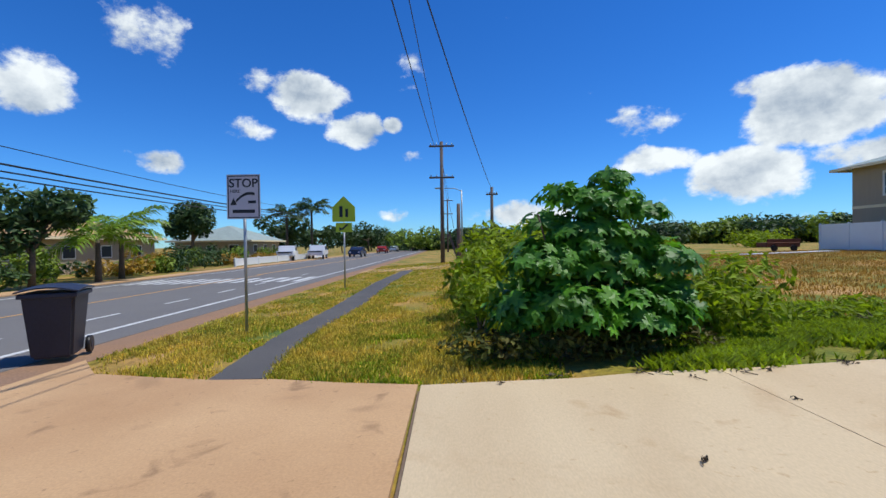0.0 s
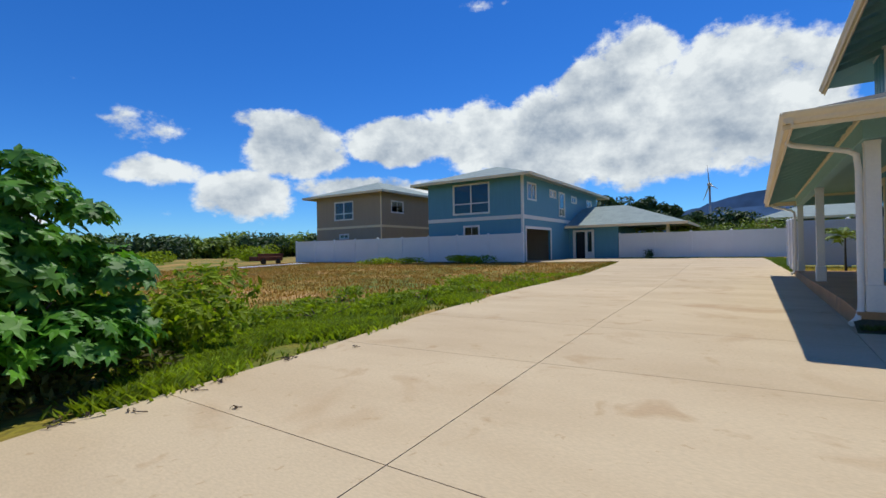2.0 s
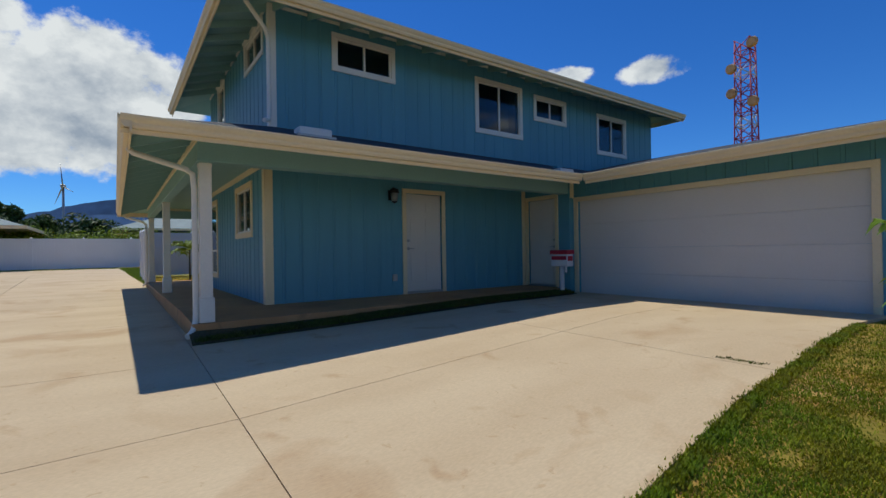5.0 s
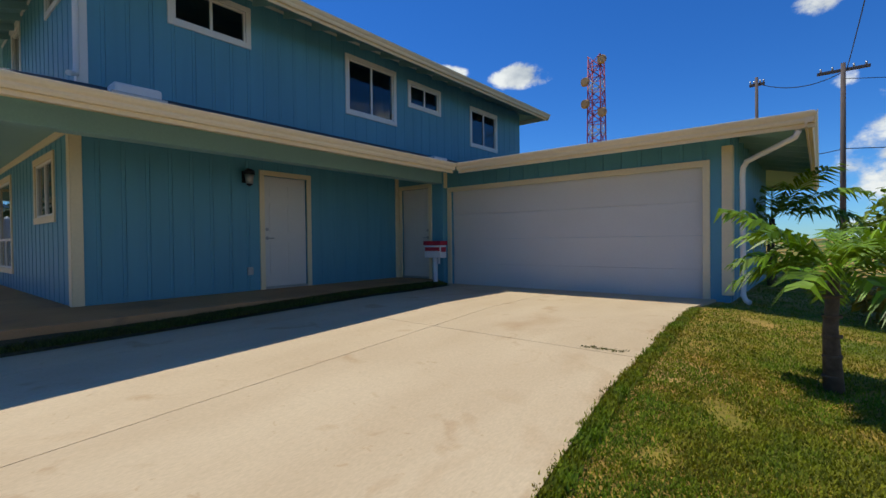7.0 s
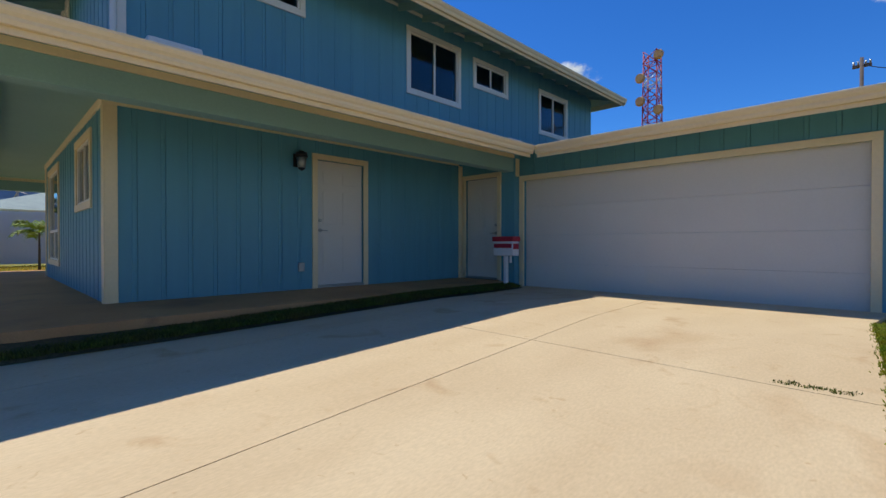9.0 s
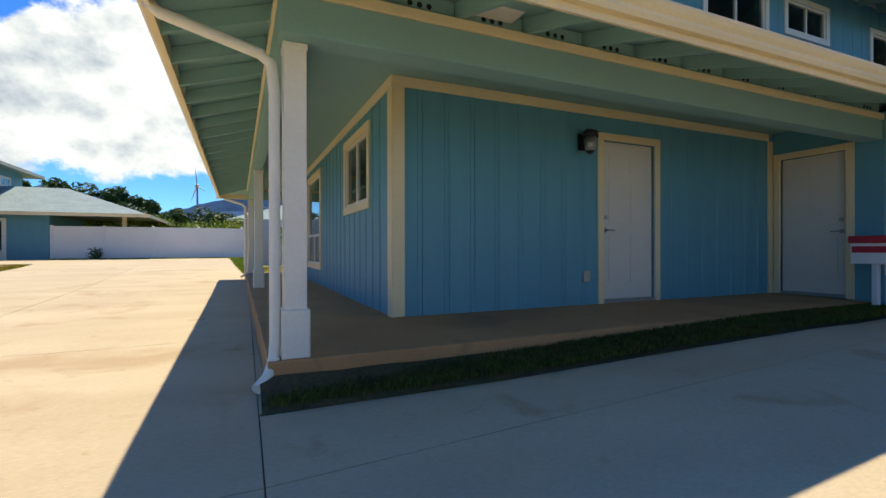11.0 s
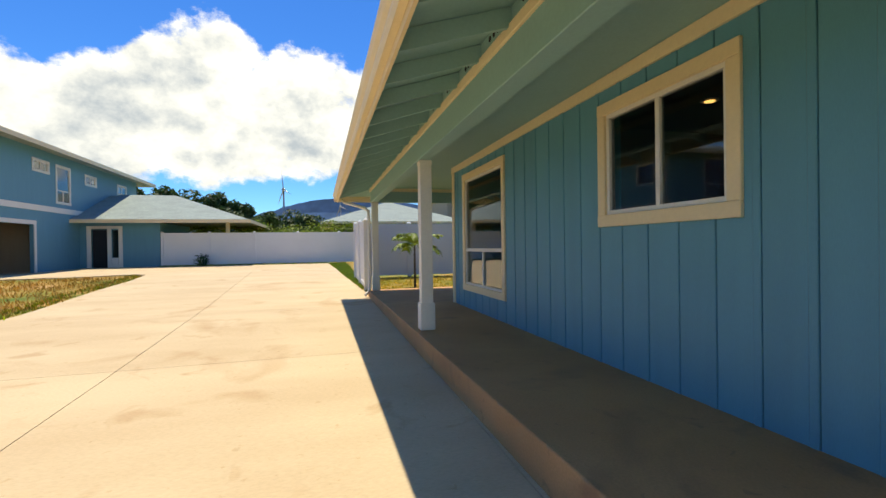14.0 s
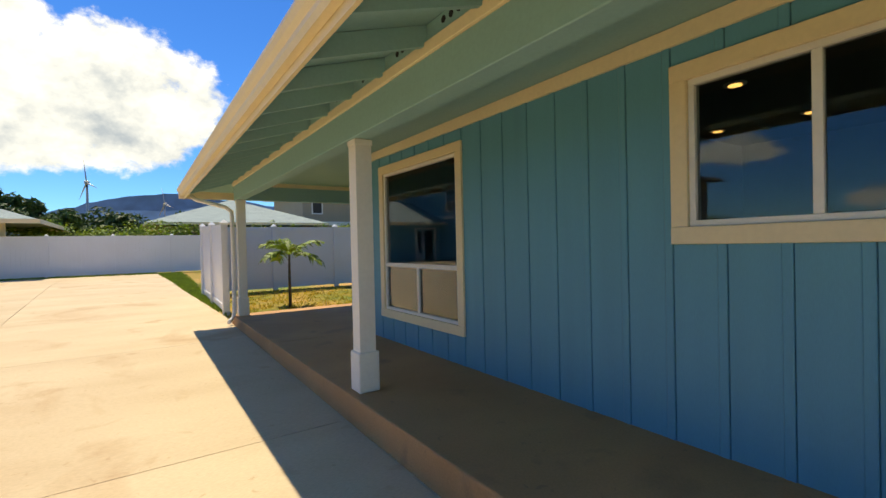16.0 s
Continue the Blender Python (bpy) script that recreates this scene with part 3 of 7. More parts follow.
def window(parent, axis, at, out, a0, a1, z0, z1, style, trim=0.09, mat=M_WHITE):
    """Trim boards round the opening, a vinyl frame, its bars and panes. a0..z1 is the outer edge of the trim; out is the way out of the wall."""
    def P(lo, hi, d0, d1, za, zb):
        d0, d1 = at + out * d0, at + out * d1
        return (d0, lo, za, d1, hi, zb) if axis == "x" else (lo, d0, za, hi, d1, zb)
    i0, i1, j0, j1 = a0 + trim, a1 - trim, z0 + trim, z1 - trim
    w = new("window")
    w.parent = parent
    w.location = (at, (a0 + a1) / 2, z0) if axis == "x" else ((a0 + a1) / 2, at, z0)
    w.matrix_parent_inverse = Matrix.Translation(-root_place(parent))
    for args in (P(a0, a1, 0.0, 0.036, j1, z1), P(a0, a1, 0.0, 0.038, z0, j0), P(a0, i0, 0.0, 0.034, j0, j1), P(i1, a1, 0.0, 0.034, j0, j1)):
        part("trim_board", bevelled(boxes(args), 0.004), mat, w)
    f = 0.035
    fr = [P(i0, i1, -0.05, 0.012, j1 - f, j1), P(i0, i1, -0.05, 0.012, j0, j0 + f), P(i0, i0 + f, -0.05, 0.012, j0 + f, j1 - f), P(i1 - f, i1, -0.05, 0.012, j0 + f, j1 - f)]
    part("window_frame", bevelled(boxes(*fr), 0.003), M_WHITE, w)
    panes = []
    if style == "slider":
        m = (i0 + i1) / 2
        part("mullion", bevelled(boxes(P(m - 0.022, m + 0.022, -0.04, 0.008, j0 + f, j1 - f)), 0.003), M_WHITE, w)
        panes = [(i0 + f, m - 0.022, j0 + f, j1 - f), (m + 0.022, i1 - f, j0 + f, j1 - f)]
    elif style == "picture":
        m, q = (i0 + i1) / 2, j0 + (j1 - j0) * 0.33
        part("transom_bar", bevelled(boxes(P(i0 + f, i1 - f, -0.04, 0.008, q - 0.025, q + 0.025)), 0.003), M_WHITE, w)
        part("mullion", bevelled(boxes(P(m - 0.022, m + 0.022, -0.04, 0.008, j0 + f, q - 0.025)), 0.003), M_WHITE, w)
        panes = [(i0 + f, i1 - f, q + 0.025, j1 - f), (i0 + f, m - 0.022, j0 + f, q - 0.025), (m + 0.022, i1 - f, j0 + f, q - 0.025)]
    elif style == "double":
        m, q = (i0 + i1) / 2, j0 + (j1 - j0) * 0.34
        part("transom_bar", bevelled(boxes(P(i0 + f, i1 - f, -0.04, 0.006, q - 0.04, q + 0.04)), 0.003), M_WHITE, w)
        part("mullion", bevelled(boxes(P(m - 0.05, m + 0.05, -0.04, 0.009, j0 + f, j1 - f)), 0.003), M_WHITE, w)
        panes = [(i0 + f, m - 0.05, j0 + f, q - 0.04), (m + 0.05, i1 - f, j0 + f, q - 0.04), (i0 + f, m - 0.05, q + 0.04, j1 - f), (m + 0.05, i1 - f, q + 0.04, j1 - f)]
    else:
        panes = [(i0 + f, i1 - f, j0 + f, j1 - f)]
    for p0, p1, q0, q1 in panes:
        part("pane", boxes(P(p0, p1, -0.022, -0.016, q0, q1)), M_GLASS, w)
    return w


def hole(a0, a1, z0, z1, trim=0.09):
    return (a0 + trim, a1 - trim, z0 + trim, z1 - trim)


# openings: outer edges of the trim
SW1, SW2 = (11.70, 13.10, 2.04, 3.08), (15.20, 17.02, 1.16, 3.08)
D1 = (-5.83, -4.77, 0.87, 3.00)
UX, UY = 10.93, -2.25
UWF = [(-4.70, -3.36, 5.10, 5.82), (-8.29, -6.78, 4.43, 5.71), (-9.94, -8.69, 4.99, 5.65), (-12.68, -11.25, 4.42, 5.58)]
UWS = [(11.28, 12.70, 5.28, 5.94), (14.75, 15.65, 4.45, 5.94)]

front = solid_wall("wall", "x", XF, 0.14, -8.25, YS, 0.80, 3.62, [(D1[0] + 0.09, D1[1] - 0.09, 0.8, D1[3] - 0.09)], M_BLUE, house, boards=1)
side = solid_wall("wall", "y", YS, -0.14, XF + 0.14, X2, 0.80, 3.62, [hole(*SW1), hole(*SW2)], M_BLUE, house, boards=1)
wall_e = solid_wall("wall", "x", X2, -0.14, -14.0, YS - 0.14, 0.80, 3.62, [], M_BLUE, house, boards=0)
wall_s = solid_wall("wall", "y", -14.0, 0.14, 4.17, X2, 0.60, 3.9, [], M_BLUE, house, boards=0)
gar = solid_wall("wall", "y", YG, -0.14, 4.17, 9.76, 0.60, 3.32, [(4.52, 9.38, 0.6, 2.78)], M_BLUE, house, boards=1)
gside = solid_wall("wall", "x", 4.17, 0.14, -13.86, YG - 0.14, 0.60, 3.32, [], M_BLUE, house, boards=1)
part("corner_post", boxes((9.478, -8.409, 0.60, 9.788, -8.238, 3.30)), M_BLUE, house)
alc = solid_wall("wall", "y", -8.25, -0.14, 9.80, XF + 0.14, 0.80, 3.62, [(9.86, 10.74, 0.8, 2.92)], M_BLUE, house)
upf = solid_wall("wall", "x", UX, 0.14, -14.07, UY, 3.62, 6.06, [hole(*w) for w in UWF], M_BLUE, house, boards=1)
ups = solid_wall("wall", "y", UY, -0.14, UX + 0.14, 16.8, 3.62, 6.06, [hole(*w) for w in UWS], M_BLUE, house, boards=1)
upe = solid_wall("wall", "x", 16.8, -0.14, -14.07, UY - 0.14, 3.62, 6.06, [], M_BLUE, house)
upn = solid_wall("wall", "y", -14.07, 0.14, UX + 0.14, 16.66, 3.62, 6.06, [], M_BLUE, house)
window(house, "y", YS, 1, *SW1, "slider", mat=M_CREAM, trim=0.10)
window(house, "y", YS, 1, *SW2, "picture", mat=M_CREAM, trim=0.10)
for k, w in enumerate(UWF):
    window(house, "x", UX, -1, *w, "slider")
for k, w in enumerate(UWS):
    window(house, "y", UY, 1, *w, "slider" if k == 0 else "picture")
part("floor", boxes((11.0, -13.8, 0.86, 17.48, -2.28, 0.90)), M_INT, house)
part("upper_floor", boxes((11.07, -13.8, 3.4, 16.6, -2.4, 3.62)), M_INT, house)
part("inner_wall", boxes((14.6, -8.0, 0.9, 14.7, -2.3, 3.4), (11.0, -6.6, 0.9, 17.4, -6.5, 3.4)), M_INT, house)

# corner boards, frieze boards, foundation
part("corner_board", bevelled(boxes((XF - 0.034, YS - 0.11, 0.87, XF, YS + 0.016, 3.2), (XF - 0.034, YS + 0.016, 0.87, XF + 0.10, YS + 0.034, 3.2)), 0.004), M_CREAM, house)
part("corner_board", bevelled(boxes((UX - 0.03, UY - 0.10, 3.7, UX, UY + 0.016, 5.97), (UX - 0.03, UY + 0.016, 3.7, UX + 0.09, UY + 0.032, 5.97)), 0.004), M_WHITE, house)
part("corner_board", bevelled(boxes((XF - 0.032, -8.25, 0.87, XF, -8.14, 3.2)), 0.004), M_CREAM, house)
part("corner_board", bevelled(boxes((4.14, YG, 0.85, 4.28, YG + 0.032, 3.05), (4.138, YG - 0.11, 0.85, 4.17, YG, 3.05)), 0.004), M_CREAM, house)
part("corner_board", bevelled(boxes((X2 - 0.10, YS, 0.87, X2 + 0.03, YS + 0.03, 3.2)), 0.004), M_CREAM, house)
part("frieze_board", bevelled(boxes((XF - 0.036, -8.14, 3.2, XF, YS + 0.036, 3.306), (XF, YS, 3.2, X2 + 0.03, YS + 0.036, 3.306)), 0.004), M_CREAM, house)
part("frieze_board", bevelled(boxes((UX - 0.03, -14.05, 5.97, UX, UY + 0.034, 6.05), (UX, UY, 5.97, 16.8, UY + 0.034, 6.05)), 0.004), M_WHITE, house)

# porch: floor, ceiling, beam, posts
bm = boxes((9.59, -8.25, 0.55, XF, -0.87, ZP))
for v in bm.verts:
    if v.co.z > 0.8 and v.co.x < 10:
        v.co.z = 0.825 if v.co.y > -4 else 0.855
part("porch_slab", bevelled(bm, 0.012, 2), M_PORCH, house, "brown-stained concrete porch slab")
for args in ((XF + 0.004, YS, 0.55, X2 - 0.004, -0.87, ZP), (X2, -8.0, 0.55, 20.75, -0.87, ZP)):
    part("porch_slab", bevelled(boxes(args), 0.012, 2), M_PORCH, house, "brown-stained concrete porch slab")
for args in ((9.72, -8.24, 3.31, XF, -1.12, 3.33), (XF, YS, 3.31, X2, -1.12, 3.33), (X2, -8.0, 3.31, 20.45, -1.12, 3.33)):
    part("porch_ceiling", boxes(args), M_SOFFIT, house)
BZ0, BZ1 = 2.95, 3.2
for args in ((9.50, -8.38, BZ0, 9.72, -0.94, BZ1), (9.72, -1.10, BZ0, 20.45, -0.94, BZ1), (20.45, -8.0, BZ0, 20.6, -0.94, BZ1)):
    part("beam", bevelled(boxes(args), 0.005), M_SOFFIT, house)
for args in ((9.48, -8.38, BZ1, 9.73, -0.92, 3.275), (9.73, -1.11, BZ1, 20.45, -0.92, 3.275), (20.45, -8.0, BZ1, 20.62, -0.92, 3.275), (9.475, -8.40, 2.86, 9.60, -8.27, 3.2)):
    part("beam_trim", bevelled(boxes(args), 0.004), M_CREAM, house)


def roof_z(x, y):
    return EZ + SL * min(x - EX if y > EG + (x - EX) * -1 else 99, 99)


def porch_post(x, y, zb=ZP, w=0.072):
    p = part("porch_post", bevelled(boxes((x - w, y - w, zb + 0.32, x + w, y + w, BZ0)), 0.004), M_POST, house, "cream-white boxed porch post")
    part("post_base", bevelled(boxes((x - w - 0.019, y - w - 0.019, zb, x + w + 0.019, y + w + 0.019, zb + 0.33)), 0.008), M_POST, p)
    part("post_cap", bevelled(boxes((x - w - 0.006, y - w - 0.006, BZ0 - 0.05, x + w + 0.006, y + w + 0.006, BZ0 - 0.005)), 0.003), M_POST, p)


porch_post(9.70, -1.05, 0.828, 0.074)
porch_post(15.15, -1.03)
porch_post(20.50, -1.03)


# lower roof: deck, shingle skin, fascia, gutter, rafters
def slope_poly(name, pts, mat, under, parent, thick=0.03):
    bm = bmesh.new()
    prism(bm, pts, (0, 0, thick))
    return part(name, bm, mat, parent)


RX = UX - EX
ZT = EZ + SL * RX
def hz(d):
    return EZ + SL * d
DY = EY - UY
side_slope = [(EX, EY, hz(0)), (EXE, EY, hz(0)), (EXE - DY, UY, hz(DY)), (EX + DY, UY, hz(DY))]
front_slope = [(EX, EY, hz(0)), (EX + DY, UY, hz(DY)), (EX + DY, EG - DY - 1.1, hz(DY)), (EX, EG, hz(0))]
RG = 5.2
def hg(d):
    return EZ + 0.215 * d
gar_slope = [(EX, EG, hg(0)), (EX + DY, EG - DY, hg(DY)), (EX + DY, EG - RG, hg(RG)), (EGX + RG, EG - RG, hg(RG)), (EGX, EG, hg(0))]
hip_slope = [(EGX, EG, hg(0)), (EGX + RG, EG - RG, hg(RG)), (EGX, EG - 2 * RG, hg(0))]
back_slope = [(EGX, EG - 2 * RG, hg(0)), (EGX + RG, EG - RG, hg(RG)), (EX + DY, EG - RG, hg(RG)), (EX + DY, EG - 2 * RG, hg(0))]
east_slope = [(EXE, EY, hz(0)), (EXE, -9.0, hz(0)), (EXE - DY, -9.0, hz(DY)), (EXE - DY, UY, hz(DY))]
roof = part("roof", boxes((12, -12, 3.0, 12.01, -11.99, 3.01)), M_SHINGLE, house)
for poly in (side_slope, front_slope, gar_slope, hip_slope, back_slope, east_slope):
    slope_poly("roof_deck", [(x, y, z - 0.03) for x, y, z in poly], M_SOFFIT, None, roof, 0.03)
    slope_poly("shingle_layer", [(x, y, z + 0.002) for x, y, z in poly], M_DARKROOF, None, roof, 0.025)


def gutter_profile(along, p0, p1, out):
    """A moulded gutter on its fascia board from p0 to p1; out is the way out."""
    p0, p1, o = Vector(p0), Vector(p1), Vector(out)
    up = Vector((0, 0, 1))
    shape = [(0.0, -0.13), (0.045, -0.13), (0.06, -0.10), (0.062, -0.075), (0.085, -0.05), (0.10, -0.02), (0.10, 0.0), (0.09, 0.004), (0.085, -0.012), (0.012, -0.012), (0.0, 0.006)]
    bm = bmesh.new()
    prism(bm, [p0 + o * a + up * b for a, b in shape], p1 - p0)
    return bm


def eave_line(p0, p1, out, parent, mat=M_CREAM):
    p0, p1, o = Vector(p0), Vector(p1), Vector(out)
    fascia = bmesh.new()
    prism(fascia, [p0 + Vector((0, 0, -0.17)), p0 + o * 0.022 + Vector((0, 0, -0.17)), p0 + o * 0.022 + Vector((0, 0, 0.0)), p0], p1 - p0)
    part("fascia", fascia, mat, parent)
    part("gutter", gutter_profile(None, p0 + o * 0.024 + Vector((0, 0, 0.012)), p1 + o * 0.024 + Vector((0, 0, 0.012)), o), mat, parent)


eave_line((EX, EY + 0.1, EZ), (EX, EG + 0.1, EZ), (-1, 0, 0), house)
eave_line((EX - 0.1, EY, EZ), (EXE + 0.1, EY, EZ), (0, 1, 0), house)
eave_line((EGX - 0.1, EG, EZ), (EX - 0.1, EG, EZ), (0, 1, 0), house)
eave_line((EGX, EG + 0.1, EZ), (EGX, EG - 2 * RG, EZ), (-1, 0, 0), house)
eave_line((EXE, EY + 0.1, EZ), (EXE, -9.0, EZ), (1, 0, 0), house)


def rafter(p, out, run, z_eave, slope, depth=0.125, width=0.04, parent=None, mat=M_SOFFIT):
    """A sloping rafter from the eave at p inwards over run."""
    o, p = Vector(out), Vector(p)
    side_way = Vector((-o.y, o.x, 0))
    q = p - o * run
    t = 0.034
    pts = [(p.x, p.y, z_eave - t), (q.x, q.y, z_eave + slope * run - t), (q.x, q.y, z_eave + slope * run - t - depth), (p.x, p.y, z_eave - t - depth)]
    bm = bmesh.new()
    prism(bm, [Vector(c) - side_way * width / 2 for c in pts], side_way * width)
    part("rafter", bm, mat, parent)


def vent_block(c, along, width, z0, z1, parent):
    """A blocking board between two rafters, with three round vent holes."""
    a = Vector(along)
    o = Vector((a.y, -abs(a.x), 0))
    c = Vector(c)
    bm = bmesh.new()
    prism(bm, [c - a * width / 2 + Vector((0, 0, z0)), c + a * width / 2 + Vector((0, 0, z0)), c + a * width / 2 + Vector((0, 0, z1)), c - a * width / 2 + Vector((0, 0, z1))], o * 0.03)
    blk = part("vent_block", bm, M_SOFFIT, parent)
    return blk


def vent_hole(c, normal, parent):
    n = Vector(normal)
    bm = bmesh.new()
    tube(bm, [c - n * 0.004, c + n * 0.003], 0.021, 12)
    part("vent_hole", bm, M_DARK, parent)


eaves = part("eave_framing", boxes((9.5, -1.05, 3.28, 9.55, -1.0, 3.3)), M_SOFFIT, house)
N = 20
pitch = (20.6 - 9.5) / N
RB = 0.78
for k in range(N + 1):
    x = 9.5 + k * pitch
    rafter((x, EY, 0), (0, 1, 0), RB + 0.1, EZ, SL, parent=eaves)
for k in range(N):
    x = 9.5 + (k + 0.5) * pitch
    blk = vent_block((x, -0.94, 0), (1, 0, 0), pitch - 0.04, 3.276, EZ + SL * (RB - 0.06) - 0.034, eaves)
    for j in (-1, 0, 1):
        vent_hole(Vector((x + j * 0.075, -0.94, 3.342)), (0, 1, 0), blk)
pf = (8.3 - 1.0) / 12
for k in range(13):
    y = -1.0 - k * pf
    if y > EG + 0.3:
        rafter((EX, y, 0), (-1, 0, 0), 1.0, EZ, SL, parent=eaves)
for k in range(12):
    y = -1.0 - (k + 0.5) * pf
    blk = vent_block((9.55, y, 0), (0, 1, 0), pf - 0.04, 3.276, EZ + SL * 0.83 - 0.034, eaves)
    for j in (-1, 0, 1):
        vent_hole(Vector((9.55, y + j * 0.075, 3.345)), (-1, 0, 0), blk)
for k in range(10):
    rafter((EGX + 0.7 + k * 0.62, EG, 0), (0, 1, 0), 0.70, EZ, 0.215, parent=eaves) if EGX + 0.7 + k * 0.62 < 8.9 else None
for k in range(8):
    rafter((EGX, EG - 0.9 - k * 0.62, 0), (-1, 0, 0), 0.86, EZ, 0.215, parent=eaves)

# upper roof
UE, UZ = 0.83, 5.80
ux0, ux1, uy0, uy1 = UX - UE, 16.8 + UE, -14.35, UY + UE
run = (ux1 - ux0) / 2
pk = UZ + SL * run
xm = (ux0 + ux1) / 2
uroof = part("upper_roof", boxes((xm - 0.1, uy0 + run, pk, xm + 0.1, uy1 - run, pk + 0.04)), M_SHINGLE, house)
for poly in ([(ux0, uy0, UZ), (ux0, uy1, UZ), (xm, uy1 - run, pk), (xm, uy0 + run, pk)], [(ux1, uy0, UZ), (ux1, uy1, UZ), (xm, uy1 - run, pk), (xm, uy0 + run, pk)],
             [(ux0, uy1, UZ), (ux1, uy1, UZ), (xm, uy1 - run, pk)], [(ux0, uy0, UZ), (ux1, uy0, UZ), (xm, uy0 + run, pk)]):
    slope_poly("roof_deck", [(x, y, z - 0.03) for x, y, z in poly], M_SOFFIT, None, uroof, 0.03)
    slope_poly("shingle_layer", [(x, y, z + 0.002) for x, y, z in poly], M_SHINGLE, None, uroof, 0.025)
eave_line((ux0, uy1 + 0.1, UZ), (ux0, uy0 - 0.1, UZ), (-1, 0, 0), house)
eave_line((ux0 - 0.1, uy1, UZ), (ux1 + 0.1, uy1, UZ), (0, 1, 0), house)
eave_line((ux0 - 0.1, uy0, UZ), (ux1 + 0.1, uy0, UZ), (0, -1, 0), house)
for k in range(20):
    rafter((ux0, uy1 - 0.9 - k * 0.61, 0), (-1, 0, 0), UE, UZ, SL, parent=uroof)
for k in range(9):
    rafter((ux0 + 0.9 + k * 0.61, uy1, 0), (0, 1, 0), UE, UZ, SL, parent=uroof)


# doors
def panel_door(parent, axis, at, out, a0, a1, z0, z1, swing=1, threshold=True):
    """Trim on three sides and a six-panel slab set back in the opening."""
    def P(lo, hi, d0, d1, za, zb):
        d0, d1 = at + out * d0, at + out * d1
        return (d0, lo, za, d1, hi, zb) if axis == "x" else (lo, d0, za, hi, d1, zb)
    t = 0.09
    d = part("door", bevelled(boxes(P(a0, a1, 0, 0.036, z1 - t, z1)), 0.004), M_CREAM, parent, "white front door in cream trim")
    for lo in (a0, a1 - t):
        part("door_casing", bevelled(boxes(P(lo, lo + t, 0, 0.034, z0, z1 - t)), 0.004), M_CREAM, d)
    i0, i1, j1 = a0 + t, a1 - t, z1 - t
    part("door_slab", bevelled(boxes(P(i0 + 0.004, i1 - 0.004, -0.07, -0.03, z0 + 0.045, j1 - 0.004)), 0.002), M_DOOR, d)
    w = i1 - i0
    for ca in (i0 + w * 0.29, i0 + w * 0.71):
        for za, zb in ((0.24, 0.86), (1.02, 1.55), (1.67, 1.88)):
            part("door_panel", bevelled(boxes(P(ca - w * 0.15, ca + w * 0.15, -0.03, -0.024, z0 + za, z0 + zb)), 0.004), M_DOOR, d)
    part("threshold", boxes(P(i0, i1, -0.09, 0.03, z0 + 0.002, z0 + 0.04)), M_STEEL, d)
    ka = i1 - 0.07 if swing > 0 else i0 + 0.07
    hb = bmesh.new()
    n = Vector((out, 0, 0)) if axis == "x" else Vector((0, out, 0))
    al = Vector((0, 1, 0)) if axis == "x" else Vector((1, 0, 0))
    c = al * ka + (Vector((at, 0, 0)) if axis == "x" else Vector((0, at, 0))) + Vector((0, 0, z0 + 0.92)) - n * 0.03
    tube(hb, [c, c + n * 0.012], 0.032, 12)
    tube(hb, [c, c + n * 0.055], 0.010, 8)
    tube(hb, [c + n * 0.055, c + n * 0.055 - al * 0.11 * swing], 0.009, 8)
    part("door_handle", hb, M_STEEL, d)
    lb = bmesh.new()
    c2 = c + Vector((0, 0, 0.16))
    tube(lb, [c2, c2 + n * 0.02], 0.028, 12)
    part("deadbolt", lb, M_STEEL, d)
    return d


panel_door(house, "x", XF, -1, *D1, swing=1)
panel_door(house, "y", -8.25, 1, 9.79, 10.80, 0.87, 2.98, swing=-1)
# garage door
gd = part("garage_door", bevelled(boxes((4.43, YG, 0.66, 4.53, YG + 0.036, 2.78), (9.37, YG, 0.66, 9.47, YG + 0.036, 2.78), (4.43, YG, 2.77, 9.47, YG + 0.038, 2.87)), 0.004), M_CREAM, house, "white sectional garage door in cream trim")
for k in range(4):
    z0 = 0.70 + k * 0.52
    s = part("garage_section", bevelled(boxes((4.53, YG - 0.10, z0 + 0.0008, 9.37, YG - 0.06, z0 + 0.519)), 0.002), M_DOOR, gd)


